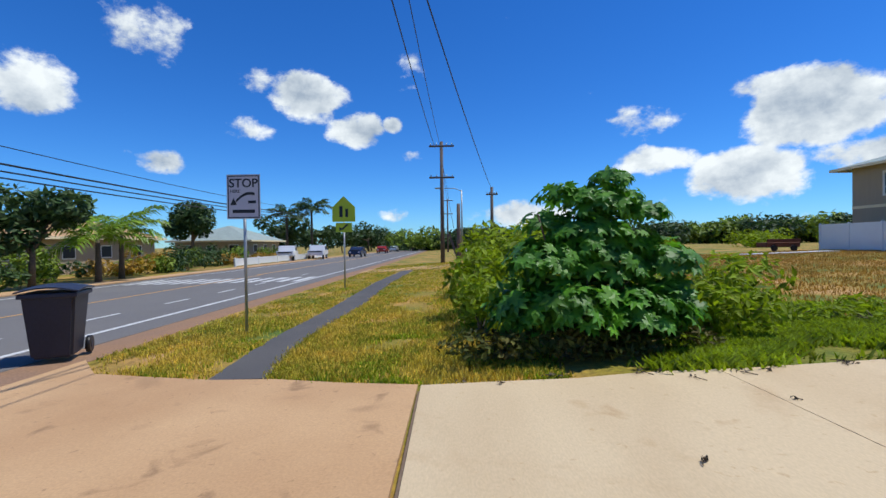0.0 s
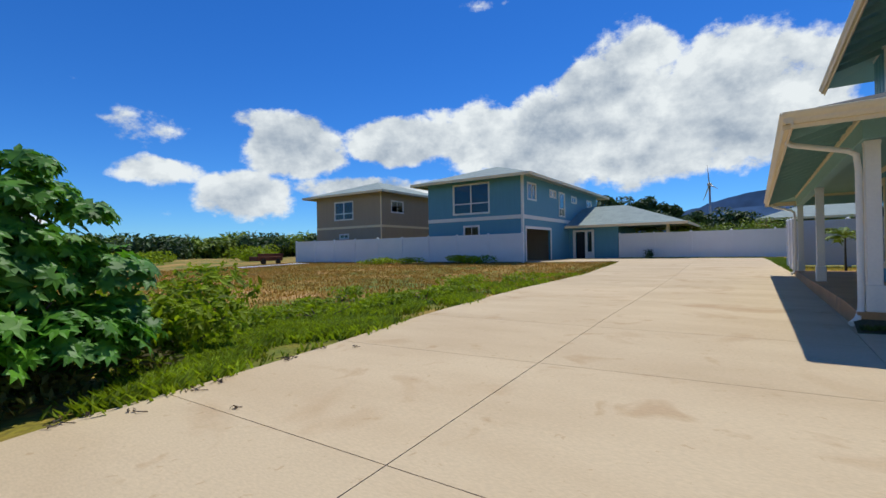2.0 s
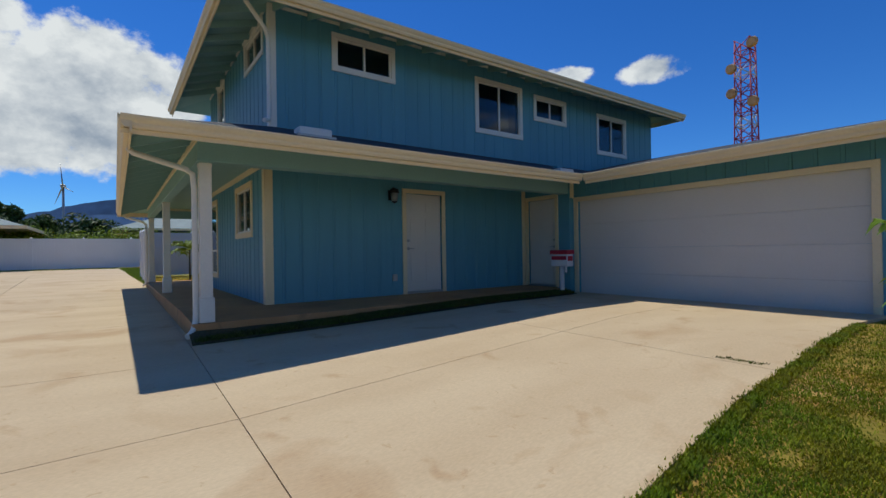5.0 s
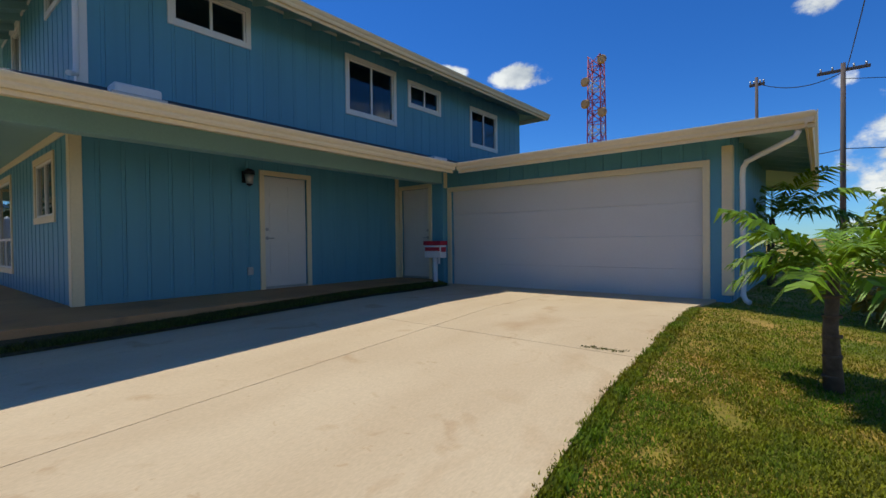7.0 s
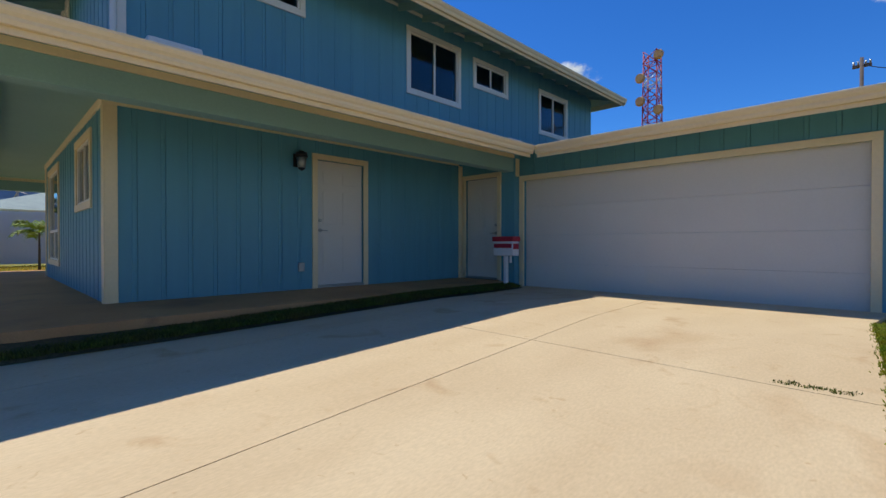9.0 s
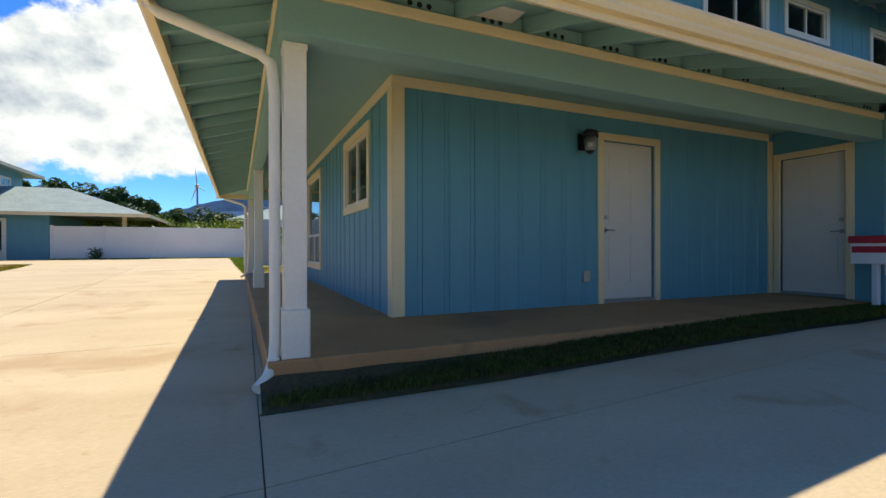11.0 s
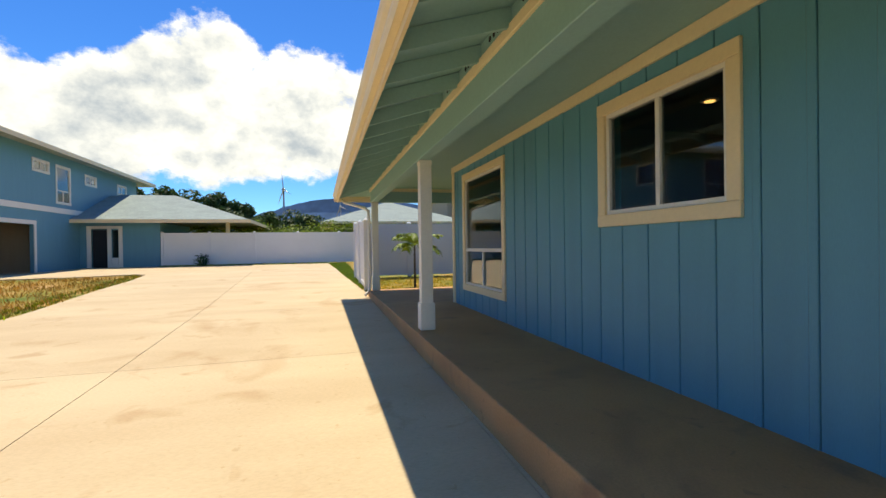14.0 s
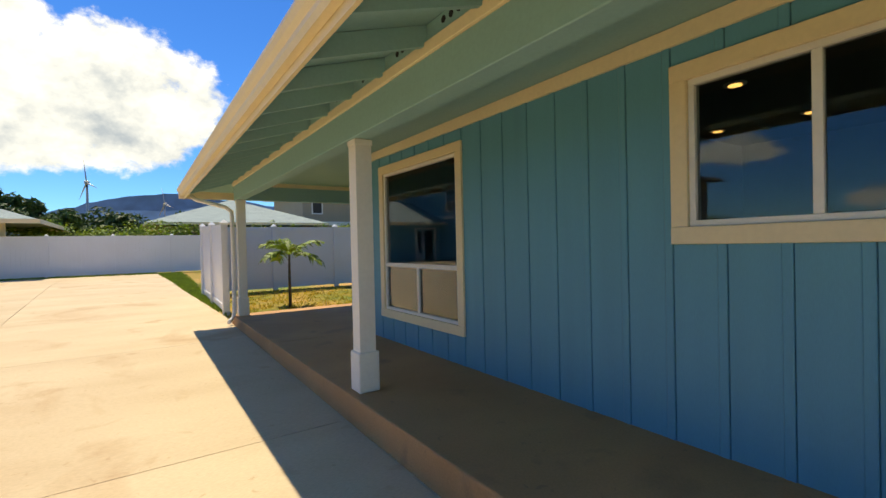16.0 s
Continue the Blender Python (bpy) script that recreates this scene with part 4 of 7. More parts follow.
# vinyl fences
def fence(pts, label, height=1.83, pitch=2.4):
    root = thing("vinyl_fence", (pts[0][0], pts[0][1], gz(*pts[0])), label, "fence")
    for (xa, ya), (xb, yb) in zip(pts, pts[1:]):
        a, b = Vector((xa, ya, 0)), Vector((xb, yb, 0))
        n = max(1, round((b - a).length / pitch))
        d = (b - a) / n
        u = d.normalized()
        nrm = Vector((-u.y, u.x, 0))
        for k in range(0 if (xa, ya) == pts[0] else 1, n + 1):
            p = a + d * k
            z = gz(p.x, p.y)
            bm = bmesh.new()
            prism(bm, [p + u * s * 0.063 + nrm * t * 0.063 + Vector((0, 0, z - 0.05)) for s, t in ((-1, -1), (1, -1), (1, 1), (-1, 1))], (0, 0, height + 0.07))
            post = part("fence_post", bm, M_VINYL, root)
            bm = bmesh.new()
            base = [bm.verts.new(p + u * s * 0.08 + nrm * t * 0.08 + Vector((0, 0, z + height + 0.02))) for s, t in ((-1, -1), (1, -1), (1, 1), (-1, 1))]
            tip = bm.verts.new(p + Vector((0, 0, z + height + 0.10)))
            bm.faces.new(base[::-1])
            for i in range(4):
                bm.faces.new((base[i], base[(i + 1) % 4], tip))
            part("post_cap", bm, M_VINYL, post)
        for k in range(n):
            p, q = a + d * k + u * 0.063, a + d * (k + 1) - u * 0.063
            zp, zq = gz(p.x, p.y), gz(q.x, q.y)
            def plank(s0, s1, h0, h1, t):
                e, f = p.lerp(q, s0), p.lerp(q, s1)
                ze, zf = zp + (zq - zp) * s0, zp + (zq - zp) * s1
                bm = bmesh.new()
                prism(bm, [e - nrm * t + Vector((0, 0, ze + h0)), f - nrm * t + Vector((0, 0, zf + h0)), f - nrm * t + Vector((0, 0, zf + h1)), e - nrm * t + Vector((0, 0, ze + h1))], nrm * 2 * t)
                return bm
            m = 14
            for j in range(m):
                part("fence_board", plank((j + 0.004) / m, (j + 0.996) / m, 0.12, height - 0.10, 0.012), M_VINYL, root)
            part("fence_rail", plank(0, 1, height - 0.12, height, 0.032), M_VINYL, root)
            part("fence_rail", plank(0, 1, 0.04, 0.16, 0.032), M_VINYL, root)
    return root


fence([(28.5, 12.2), (28.5, 34.0)], "long white vinyl privacy fence along the dry lot", pitch=2.42)
fence([(38.0, 8.6), (38.0, -8.0)], "white vinyl privacy fence at the end of the driveway")
fence([(21.9, -0.95), (25.6, -0.95), (25.6, -14.0)], "white vinyl fence round the small side yard", pitch=1.85)


# neighbours
def plain_window(parent, axis, at, out, a0, a1, z0, z1, style="slider"):
    return window(parent, axis, at, out, a0, a1, z0, z1, style)


def hip_roof(parent, x0, x1, y0, y1, z, slope, over, mat, along="y", fasc=M_CREAM):
    x0, x1, y0, y1 = x0 - over, x1 + over, y0 - over, y1 + over
    r = min(x1 - x0, y1 - y0) / 2
    h = z + slope * r
    if x1 - x0 < y1 - y0:
        a, b = ((x0 + x1) / 2, y0 + r, h), ((x0 + x1) / 2, y1 - r, h)
    else:
        a, b = (x0 + r, (y0 + y1) / 2, h), (x1 - r, (y0 + y1) / 2, h)
    c = [(x0, y0, z), (x1, y0, z), (x1, y1, z), (x0, y1, z)]
    bm = bmesh.new()
    vs = [bm.verts.new(p) for p in c]
    va, vb = bm.verts.new(a), bm.verts.new(b)
    if x1 - x0 < y1 - y0:
        faces = [(vs[0], vs[1], va), (vs[1], vs[2], vb, va), (vs[2], vs[3], vb), (vs[3], vs[0], va, vb)]
    else:
        faces = [(vs[0], vs[1], vb, va), (vs[1], vs[2], vb), (vs[2], vs[3], va, vb), (vs[3], vs[0], va)]
    for f in faces:
        bm.faces.new(f)
    bm.faces.new(vs[::-1])
    bmesh.ops.recalc_face_normals(bm, faces=bm.faces[:])
    ro = part("roof", bm, mat, parent)
    part("fascia", boxes((x0 - 0.03, y0 - 0.03, z - 0.17, x1 + 0.03, y0, z + 0.02), (x0 - 0.03, y1, z - 0.17, x1 + 0.03, y1 + 0.03, z + 0.02), (x0 - 0.03, y0, z - 0.17, x0, y1, z + 0.02), (x1, y0, z - 0.17, x1 + 0.03, y1, z + 0.02)), fasc, ro)
    return ro


def neighbour_blue():
    h = thing("neighbour_house", (34, 16, gz(34)), "two-storey blue house with white band and open garage", "house")
    X0, X1, Y0, Y1 = 29.3, 46.0, 12.5, 20.0
    zt = 6.75
    wf = [(14.9, 17.85, 4.2, 6.35), (15.7, 17.0, 2.6, 3.45)]
    solid_wall("wall", "x", X0, 0.15, Y0, Y1, 0.9, zt, [hole(*w) for w in wf], M_BLUEB, h)
    ws = [(30.0, 31.5, 5.0, 6.2), (33.95, 35.3, 5.5, 6.1), (35.85, 37.2, 4.2, 6.1), (38.7, 40.05, 5.45, 6.05), (42.8, 44.25, 5.4, 6.05)]
    solid_wall("wall", "y", Y0, 0.15, X0 + 0.15, X1, 0.9, zt, [hole(*w) for w in ws] + [(29.75, 34.0, 0.9, 3.1)], M_BLUEB, h)
    solid_wall("wall", "x", X1, -0.15, Y0 + 0.15, Y1, 0.9, zt, [], M_BLUEB, h)
    solid_wall("wall", "y", Y1, -0.15, X0 + 0.15, X1 - 0.15, 0.9, zt, [], M_BLUEB, h)
    window(h, "x", X0, -1, *wf[0], "double", mat=M_WHITE)
    window(h, "x", X0, -1, *wf[1], "slider", mat=M_WHITE)
    for k, w in enumerate(ws):
        window(h, "y", Y0, -1, *w, "picture" if k == 2 else "slider", mat=M_WHITE)
    part("belly_band", boxes((X0 - 0.04, Y0 - 0.04, 3.75, X0, Y1, 4.0), (X0, Y0 - 0.04, 3.75, X1, Y0, 4.0)), M_WHITE, h)
    part("corner_board", boxes((X0 - 0.03, Y0, 0.9, X0, Y0 + 0.12, 3.75), (X0 - 0.03, Y0, 4.0, X0, Y0 + 0.12, 6.6), (X0 - 0.03, Y0 - 0.03, 0.9, X0 + 0.12, Y0, 3.75), (X0 - 0.03, Y0 - 0.03, 4.0, X0 + 0.12, Y0, 6.6)), M_WHITE, h)
    part("garage_trim", boxes((29.6, Y0 - 0.04, 0.95, 29.75, Y0, 3.1), (34.0, Y0 - 0.04, 0.95, 34.15, Y0, 3.1), (29.6, Y0 - 0.045, 3.1, 34.15, Y0, 3.28)), M_WHITE, h)
    part("floor_slab", boxes((X0 + 0.15, Y0 + 0.1, 0.85, X1 - 0.15, Y1 - 0.15, 0.97)), M_OLDCONC, h)
    part("inner_wall", boxes((34.6, Y0 + 0.16, 0.97, 34.7, Y1 - 0.2, 3.6), (X0 + 0.2, 18.0, 0.97, 34.6, 18.1, 3.6), (X0 + 0.15, Y0 + 0.15, 3.6, X1 - 0.15, Y1 - 0.15, 3.7)), M_TAN, h)
    hip_roof(h, X0, X1, Y0, Y1, 6.55, 0.32, 0.9, M_SHINGLE)
    # the single-storey wing with the front door
    W0 = 38.0
    solid_wall("wall", "x", W0, 0.15, 8.7, Y0 - 0.01, 0.9, 3.4, [(11.2, 11.95, 0.9, 3.05), (10.7, 11.0, 1.5, 3.0)], M_BLUEB, h)
    solid_wall("wall", "y", 8.7, 0.15, W0 + 0.15, 44, 0.9, 3.4, [], M_BLUEB, h)
    part("door", boxes((W0 + 0.04, 11.25, 0.95, W0 + 0.09, 11.9, 3.0)), M_BLACK, h)
    part("door_trim", boxes((W0 - 0.05, 11.95, 0.95, W0, 12.15, 3.1), (W0 - 0.05, 11.02, 0.95, W0, 11.2, 3.1), (W0 - 0.05, 10.5, 0.95, W0, 10.68, 3.1), (W0 - 0.052, 10.5, 3.06, W0, 12.15, 3.2), (W0 - 0.05, 10.7, 0.95, W0, 11.0, 1.5)), M_WHITE, h)
    part("pane", boxes((W0 + 0.05, 10.7, 1.5, W0 + 0.06, 11.0, 3.0)), M_GLASS, h)
    hip_roof(h, 38.3, 45.9, 5.2, 15.8, 3.5, 0.36, 1.25, M_SHINGLE)
    part("porch_post", boxes((38.6, 5.3, 0.95, 38.8, 5.5, 3.4)), M_CREAM, h)
    return h


def neighbour_tan():
    h = thing("tan_house", (36, 31, gz(36)), "two-storey tan house with cream band and grey-green hip roof", "house")
    X0, X1, Y0, Y1 = 31.0, 41.0, 26.1, 34.2
    wf = [(29.4, 31.8, 4.6, 6.3), (30.0, 31.2, 2.9, 3.4)]
    ws = [(32.2, 33.9, 5.1, 6.2)]
    solid_wall("wall", "x", X0, 0.15, Y0, Y1, 0.9, 7.0, [hole(*w) for w in wf], M_TAN, h)
    solid_wall("wall", "y", Y0, 0.15, X0 + 0.15, X1, 0.9, 7.0, [hole(*w) for w in ws], M_TAN, h)
    solid_wall("wall", "x", X1, -0.15, Y0 + 0.15, Y1, 0.9, 7.0, [], M_TAN, h)
    solid_wall("wall", "y", Y1, -0.15, X0 + 0.15, X1 - 0.15, 0.9, 7.0, [], M_TAN, h)
    window(h, "x", X0, -1, *wf[0], "double", mat=M_WHITE)
    window(h, "x", X0, -1, *wf[1], "slider", mat=M_WHITE)
    window(h, "y", Y0, -1, *ws[0], "slider", mat=M_WHITE)
    part("belly_band", boxes((X0 - 0.04, Y0 - 0.04, 3.85, X0, Y1, 4.05), (X0, Y0 - 0.04, 3.85, X1, Y0, 4.05)), M_CREAM, h)
    part("corner_board", boxes((X0 - 0.03, Y0, 0.9, X0, Y0 + 0.12, 3.85), (X0 - 0.03, Y0, 4.05, X0, Y0 + 0.12, 6.8)), M_CREAM, h)
    part("inner_wall", boxes((33.5, Y0 + 0.3, 0.95, 33.6, Y1 - 0.3, 6.6)), M_INT, h)
    hip_roof(h, X0, X1, Y0, Y1, 6.85, 0.32, 0.9, M_SHINGLE)


neighbour_blue()
neighbour_tan()


# plants: leaves are many small faces with uneven places
def leaf_cloud(centres, radii, count, size, rng, flat=0.6, lobes=1, droop=0.0, shell=0.5):
    """count small leaves in the ellipsoids given; returns vertices and faces."""
    verts, faces = [], []
    centres, radii = np.array(centres, float), np.array(radii, float)
    weights = radii[:, 0] * radii[:, 1] + radii[:, 0] * radii[:, 2]
    pick = rng.choice(len(centres), count, p=weights / weights.sum())

    def unit(a):
        return a / np.linalg.norm(a, axis=1, keepdims=True)

    d = unit(rng.normal(size=(count, 3)))
    r = shell + (1.04 - shell) * rng.random((count, 1)) ** 0.6
    p = centres[pick] + d * r * radii[pick]
    n = unit(d * 0.6 + rng.normal(size=(count, 3)) * flat + np.array((0, 0, 0.6)))
    u = unit(np.cross(n, rng.normal(size=(count, 3))))
    w = np.cross(n, u)
    s = size * rng.uniform(0.6, 1.35, (count, 1))
    quad = np.stack((p - u * s, p - w * s * 0.42 + n * s * 0.12, p + u * s - n * s * droop, p + w * s * 0.42 + n * s * 0.12), axis=1).reshape(-1, 3)
    i = np.arange(count) * 4
    tri = np.stack((np.stack((i, i + 1, i + 2), 1), np.stack((i, i + 2, i + 3), 1)), 1).reshape(-1, 3)
    return quad.tolist(), tri.tolist()


def leaf_mesh(name, verts, faces, mat):
    me = bpy.data.meshes.new(name)
    me.from_pydata(verts, [], faces)
    me.materials.append(mat)
    return me


def crown_tree(name, x, y, h, w, label, mat=None, seed=1, leaves=1500, size=0.22, trunk=True, z=None, clumps=9):
    rng = np.random.default_rng(seed)
    z = gz(x, y) if z is None else z
    t = thing(name, (x, y, z), label, "tree")
    top = z + h
    cs, rs = [], []
    for k in range(clumps):
        a, r = rng.uniform(0, 6.28), w * 0.5 * math.sqrt(rng.random()) * 0.8
        zz = z + h * rng.uniform(0.42, 0.86)
        cs.append((x + math.cos(a) * r, y + math.sin(a) * r, zz))
        q = w * rng.uniform(0.16, 0.30)
        rs.append((q, q, q * rng.uniform(0.55, 0.9)))
    v, f = leaf_cloud(cs, rs, leaves, size, rng)
    part("crown", leaf_mesh("crown", v, f, mat or M_TREE), None, t)
    bm = bmesh.new()
    tube(bm, [(x, y, z - 0.1), (x + rng.uniform(-.1, .1) * h * 0.3, y, z + h * 0.3), (x, y + 0.1, z + h * 0.6)], [h * 0.035, h * 0.026, h * 0.014], 8)
    part("trunk", bm, M_BARK, t)
    for c in cs[:5]:
        bm = bmesh.new()
        tube(bm, [(x, y, z + h * 0.35), ((x + c[0]) / 2, (y + c[1]) / 2, (z + h * 0.35 + c[2]) / 2 + 0.1), c], [h * 0.016, h * 0.011, h * 0.005], 6)
        part("limb", bm, M_BARK, t)
    return t


def shrub(name, x, y, h, w, d, label, mat, seed=1, leaves=500, size=0.1, category="shrub"):
    rng = np.random.default_rng(seed)
    z = gz(x, y)
    t = thing(name, (x, y, z), label, category)
    cs, rs = [], []
    for k in range(7):
        q = rng.uniform(0.28, 0.5)
        cs.append((x + rng.uniform(-.5, .5) * w * 0.8, y + rng.uniform(-.5, .5) * d * 0.8, z + h * rng.uniform(0.25, 0.62)))
        rs.append((w * 0.5 * q + 0.05, d * 0.5 * q + 0.05, h * 0.38))
    v, f = leaf_cloud(cs, rs, leaves, size, rng)
    part("foliage", leaf_mesh("foliage", v, f, mat), None, t)
    bm = bmesh.new()
    for c in cs[:4]:
        tube(bm, [(x, y, z - 0.03), ((x + c[0]) / 2, (y + c[1]) / 2, z + h * 0.25), c], [0.02, 0.014, 0.006], 5)
    part("stems", bm, M_BARK, t)
    return t


def frond(base, a, length, rise, rng, mat_width=0.035, leaflets=22, sag=0.8):
    """One palm frond: an arching midrib with drooping leaflets."""
    d = np.array((math.cos(a), math.sin(a), 0.0))
    s = np.array((-math.sin(a), math.cos(a), 0.0))
    verts, faces = [], []
    pts = []
    for k in range(9):
        u = k / 8
        pts.append(np.array(base) + d * length * u * (1 - 0.12 * u * sag) + np.array((0, 0, rise * length * u - sag * length * 0.62 * u * u)))
    for k in range(8):
        i = len(verts)
        w = 0.018 * (1 - k / 9)
        verts += [pts[k] - s * w, pts[k] + s * w, pts[k + 1] + s * w * 0.9, pts[k + 1] - s * w * 0.9]
        faces.append((i, i + 1, i + 2, i + 3))
    for k in range(leaflets):
        u = 0.15 + 0.85 * k / (leaflets - 1)
        j = min(7, int(u * 8))
        p = pts[j] + (pts[j + 1] - pts[j]) * (u * 8 - j)
        tan = pts[j + 1] - pts[j]
        tan = tan / np.linalg.norm(tan)
        ll = length * 0.34 * (math.sin(min(1, u * 1.1) * 2.6) * 0.75 + 0.3)
        for sg in (-1, 1):
            o = s * sg * 0.8 + tan * 0.55 + np.array((0, 0, rng.uniform(-0.1, 0.45)))
            o /= np.linalg.norm(o)
            m, e = p + o * ll * 0.5, p + o * ll + np.array((0, 0, -ll * rng.uniform(0.25, 0.6)))
            i = len(verts)
            verts += [p - tan * mat_width * 0.4, p + tan * mat_width * 0.4, m + tan * mat_width * 0.6, m - tan * mat_width * 0.6, e]
            faces += [(i, i + 1, i + 2, i + 3), (i + 3, i + 2, i + 4)]
    return verts, faces


def palm(x, y, h, r, label, seed=1, fronds=14, mat=None, trunk_r=0.07, z=None, width=0.035):
    rng = np.random.default_rng(seed)
    z = gz(x, y) if z is None else z
    t = thing("palm_tree", (x, y, z), label, "tree")
    bm = bmesh.new()
    tube(bm, [(x, y, z - 0.05), (x + 0.02, y, z + h * 0.5), (x, y, z + h)], [trunk_r * 1.25, trunk_r * 0.9, trunk_r * 0.7], 10)
    for k in range(int(h / 0.14)):
        zz = z + 0.06 + k * 0.14
        tube(bm, [(x + 0.01, y, zz), (x + 0.01, y, zz + 0.02)], trunk_r * 1.18, 10)
    part("trunk", bm, M_BARK, t)
    for k in range(fronds):
        a = k * 2.39996 + rng.uniform(-.2, .2)
        rise = 0.15 + 0.95 * (1 - k / fronds) + rng.uniform(-.1, .1)
        v, f = frond((x, y, z + h), a, r * rng.uniform(0.85, 1.1), rise, rng, width)
        part("frond", leaf_mesh("frond", v, f, mat or M_PALM), None, t)
    return t


# the large leafy bush beside the driveway
def lobed_leaf(rng, n=7):
    """A hand-shaped leaf with n pointed lobes, about 1 across."""
    verts, faces = [(0, 0, 0)], []
    for k in range(n):
        a = math.radians(-130 + 260 * k / (n - 1))
        L = (0.62 - 0.2 * abs(k - (n - 1) / 2) / ((n - 1) / 2)) * rng.uniform(0.9, 1.05)
        c, s = math.cos(a), math.sin(a)
        i = len(verts)
        w = 0.105
        z1 = rng.uniform(-0.02, 0.03)
        verts += [(c * 0.2 + s * w * 0.8, s * 0.2 - c * w * 0.8, 0.005), (c * L * 0.6 + s * w, s * L * 0.6 - c * w, z1), (c * L, s * L, -0.09), (c * L * 0.6 - s * w, s * L * 0.6 + c * w, z1), (c * 0.2 - s * w * 0.8, s * 0.2 + c * w * 0.8, 0.005), (c * L * 0.6, s * L * 0.6, z1 - 0.025)]
        faces += [(0, i, i + 4), (i, i + 1, i + 5), (i + 1, i + 2, i + 5), (i + 5, i + 2, i + 3), (i, i + 5, i + 4), (i + 5, i + 3, i + 4)]
    return verts, faces


def big_bush():
    rng = np.random.default_rng(7)
    x0, y0 = 2.95, 5.35
    z0 = gz(x0)
    t = thing("leafy_bush", (x0, y0, z0), "large bush of glossy hand-shaped green leaves beside the driveway", "bush")
    masses = [((3.05, 5.45, z0 + 1.05), (0.80, 0.62, 0.62), 250), ((3.15, 5.35, z0 + 1.66), (0.50, 0.42, 0.26), 90), ((2.62, 5.3, z0 + 1.80), (0.26, 0.25, 0.10), 16), ((3.22, 5.3, z0 + 1.98), (0.26, 0.25, 0.10), 24),
              ((3.62, 5.3, z0 + 1.55), (0.28, 0.3, 0.16), 28), ((2.38, 5.15, z0 + 1.0), (0.45, 0.5, 0.30), 80), ((2.2, 5.1, z0 + 0.45), (0.42, 0.4, 0.34), 90), ((3.82, 5.35, z0 + 0.98), (0.38, 0.5, 0.34), 70),
              ((3.85, 5.2, z0 + 0.48), (0.34, 0.4, 0.36), 70), ((2.65, 4.9, z0 + 0.48), (0.62, 0.34, 0.36), 110), ((3.4, 4.9, z0 + 0.42), (0.55, 0.3, 0.34), 80), ((2.45, 5.4, z0 + 1.45), (0.3, 0.3, 0.18), 30)]
    kinds = []
    for k in range(5):
        v, f = lobed_leaf(rng, 7 if k < 3 else 8)
        kinds.append((v, f, leaf_mesh("leaf", v, f, M_LEAF)))
    sv, sf = [], []
    n = 0
    for c, r, count in masses:
        for k in range(count):
            d = rng.normal(size=3)
            d[2] = abs(d[2]) * 0.9 - 0.25
            d /= np.linalg.norm(d)
            q = rng.uniform(0.55, 1.05)
            p = Vector(np.array(c) + d * np.array(r) * q)
            if p.z < z0 + 0.06:
                continue
            size = rng.uniform(0.19, 0.34)
            nrm = Vector((d[0] * 0.8 + rng.normal() * 0.25, d[1] * 0.8 + rng.normal() * 0.25, 0.75 + rng.normal() * 0.15)).normalized()
            m = Matrix.Translation(p) @ nrm.to_track_quat("Z", "Y").to_matrix().to_4x4() @ Matrix.Rotation(rng.uniform(0, 6.28), 4, "Z") @ Matrix.Scale(size, 4)
            v, f, me = kinds[int(rng.integers(5))]
            if n < 290 and p.y < 5.25:
                ob = part("leaf", me, None, t)
                ob.matrix_basis = m
                n += 1
            else:
                i = len(sv)
                sv += [tuple(m @ Vector(a)) for a in v]
                sf += [tuple(i + b for b in g) for g in f]
    tagged(part("foliage", leaf_mesh("foliage", sv, sf, M_LEAF), None, t), kind="stuff")
    for k in range(16):
        a = rng.uniform(0, 6.28)
        r = rng.uniform(0.2, 1.0)
        e = (x0 + math.cos(a) * r * 0.85, y0 + math.sin(a) * r * 0.6, z0 + rng.uniform(0.7, 1.7))
        bm = bmesh.new()
        tube(bm, [(x0 + math.cos(a) * 0.15, y0 + math.sin(a) * 0.12, z0 - 0.05), ((x0 + e[0]) / 2, (y0 + e[1]) / 2, z0 + 0.5), e], [0.022, 0.017, 0.008], 6)
        part("stem", bm, M_BARK, t)
    v, f = leaf_cloud([(2.9, 5.4, z0 + 0.75), (2.2, 5.2, z0 + 0.5), (3.6, 5.3, z0 + 0.5), (3.0, 5.35, z0 + 1.35)], [(0.85, 0.55, 0.6), (0.5, 0.45, 0.42), (0.45, 0.45, 0.45), (0.4, 0.35, 0.3)], 1500, 0.10, rng, shell=0.1)
    tagged(part("inner_foliage", leaf_mesh("inner_foliage", v, f, M_LEAF), None, t), kind="stuff")


big_bush()
shrub("leafy_shrub", 2.6, 8.4, 1.5, 2.6, 2.2, "tangled green shrub beyond the large bush", M_WEED, 3, 2600, 0.09)
# the bush's shade is put into the dim colour of the low tangle
shrub("leafy_shrub", 2.7, 4.98, 0.40, 2.6, 0.8, "low tangle of weeds under the large bush, darkened for its shade", M_DIM, 201, 1500, 0.05)
shrub("leafy_shrub", 4.6, 5.6, 0.75, 1.3, 1.3, "tangle of green weeds beside the large bush", M_WEED, 202, 900, 0.07)
shrub("leafy_shrub", 1.75, 6.6, 1.0, 1.1, 1.8, "low tangle of weeds and thin leaves", M_WEED, 4, 1200, 0.07)
shrub("leafy_shrub", 5.0, 7.4, 1.05, 2.8, 2.2, "rounded bright green weed shrub", M_WEED, 5, 1500, 0.08)
shrub("leafy_shrub", 3.2, 13.5, 1.9, 3.0, 5.0, "tangled green shrub by the verge", M_WEED, 6, 2600, 0.12)
shrub("leafy_shrub", 37.3, 6.5, 0.75, 0.8, 0.8, "small round dark shrub against the white fence", M_TREE, 8, 300, 0.07)
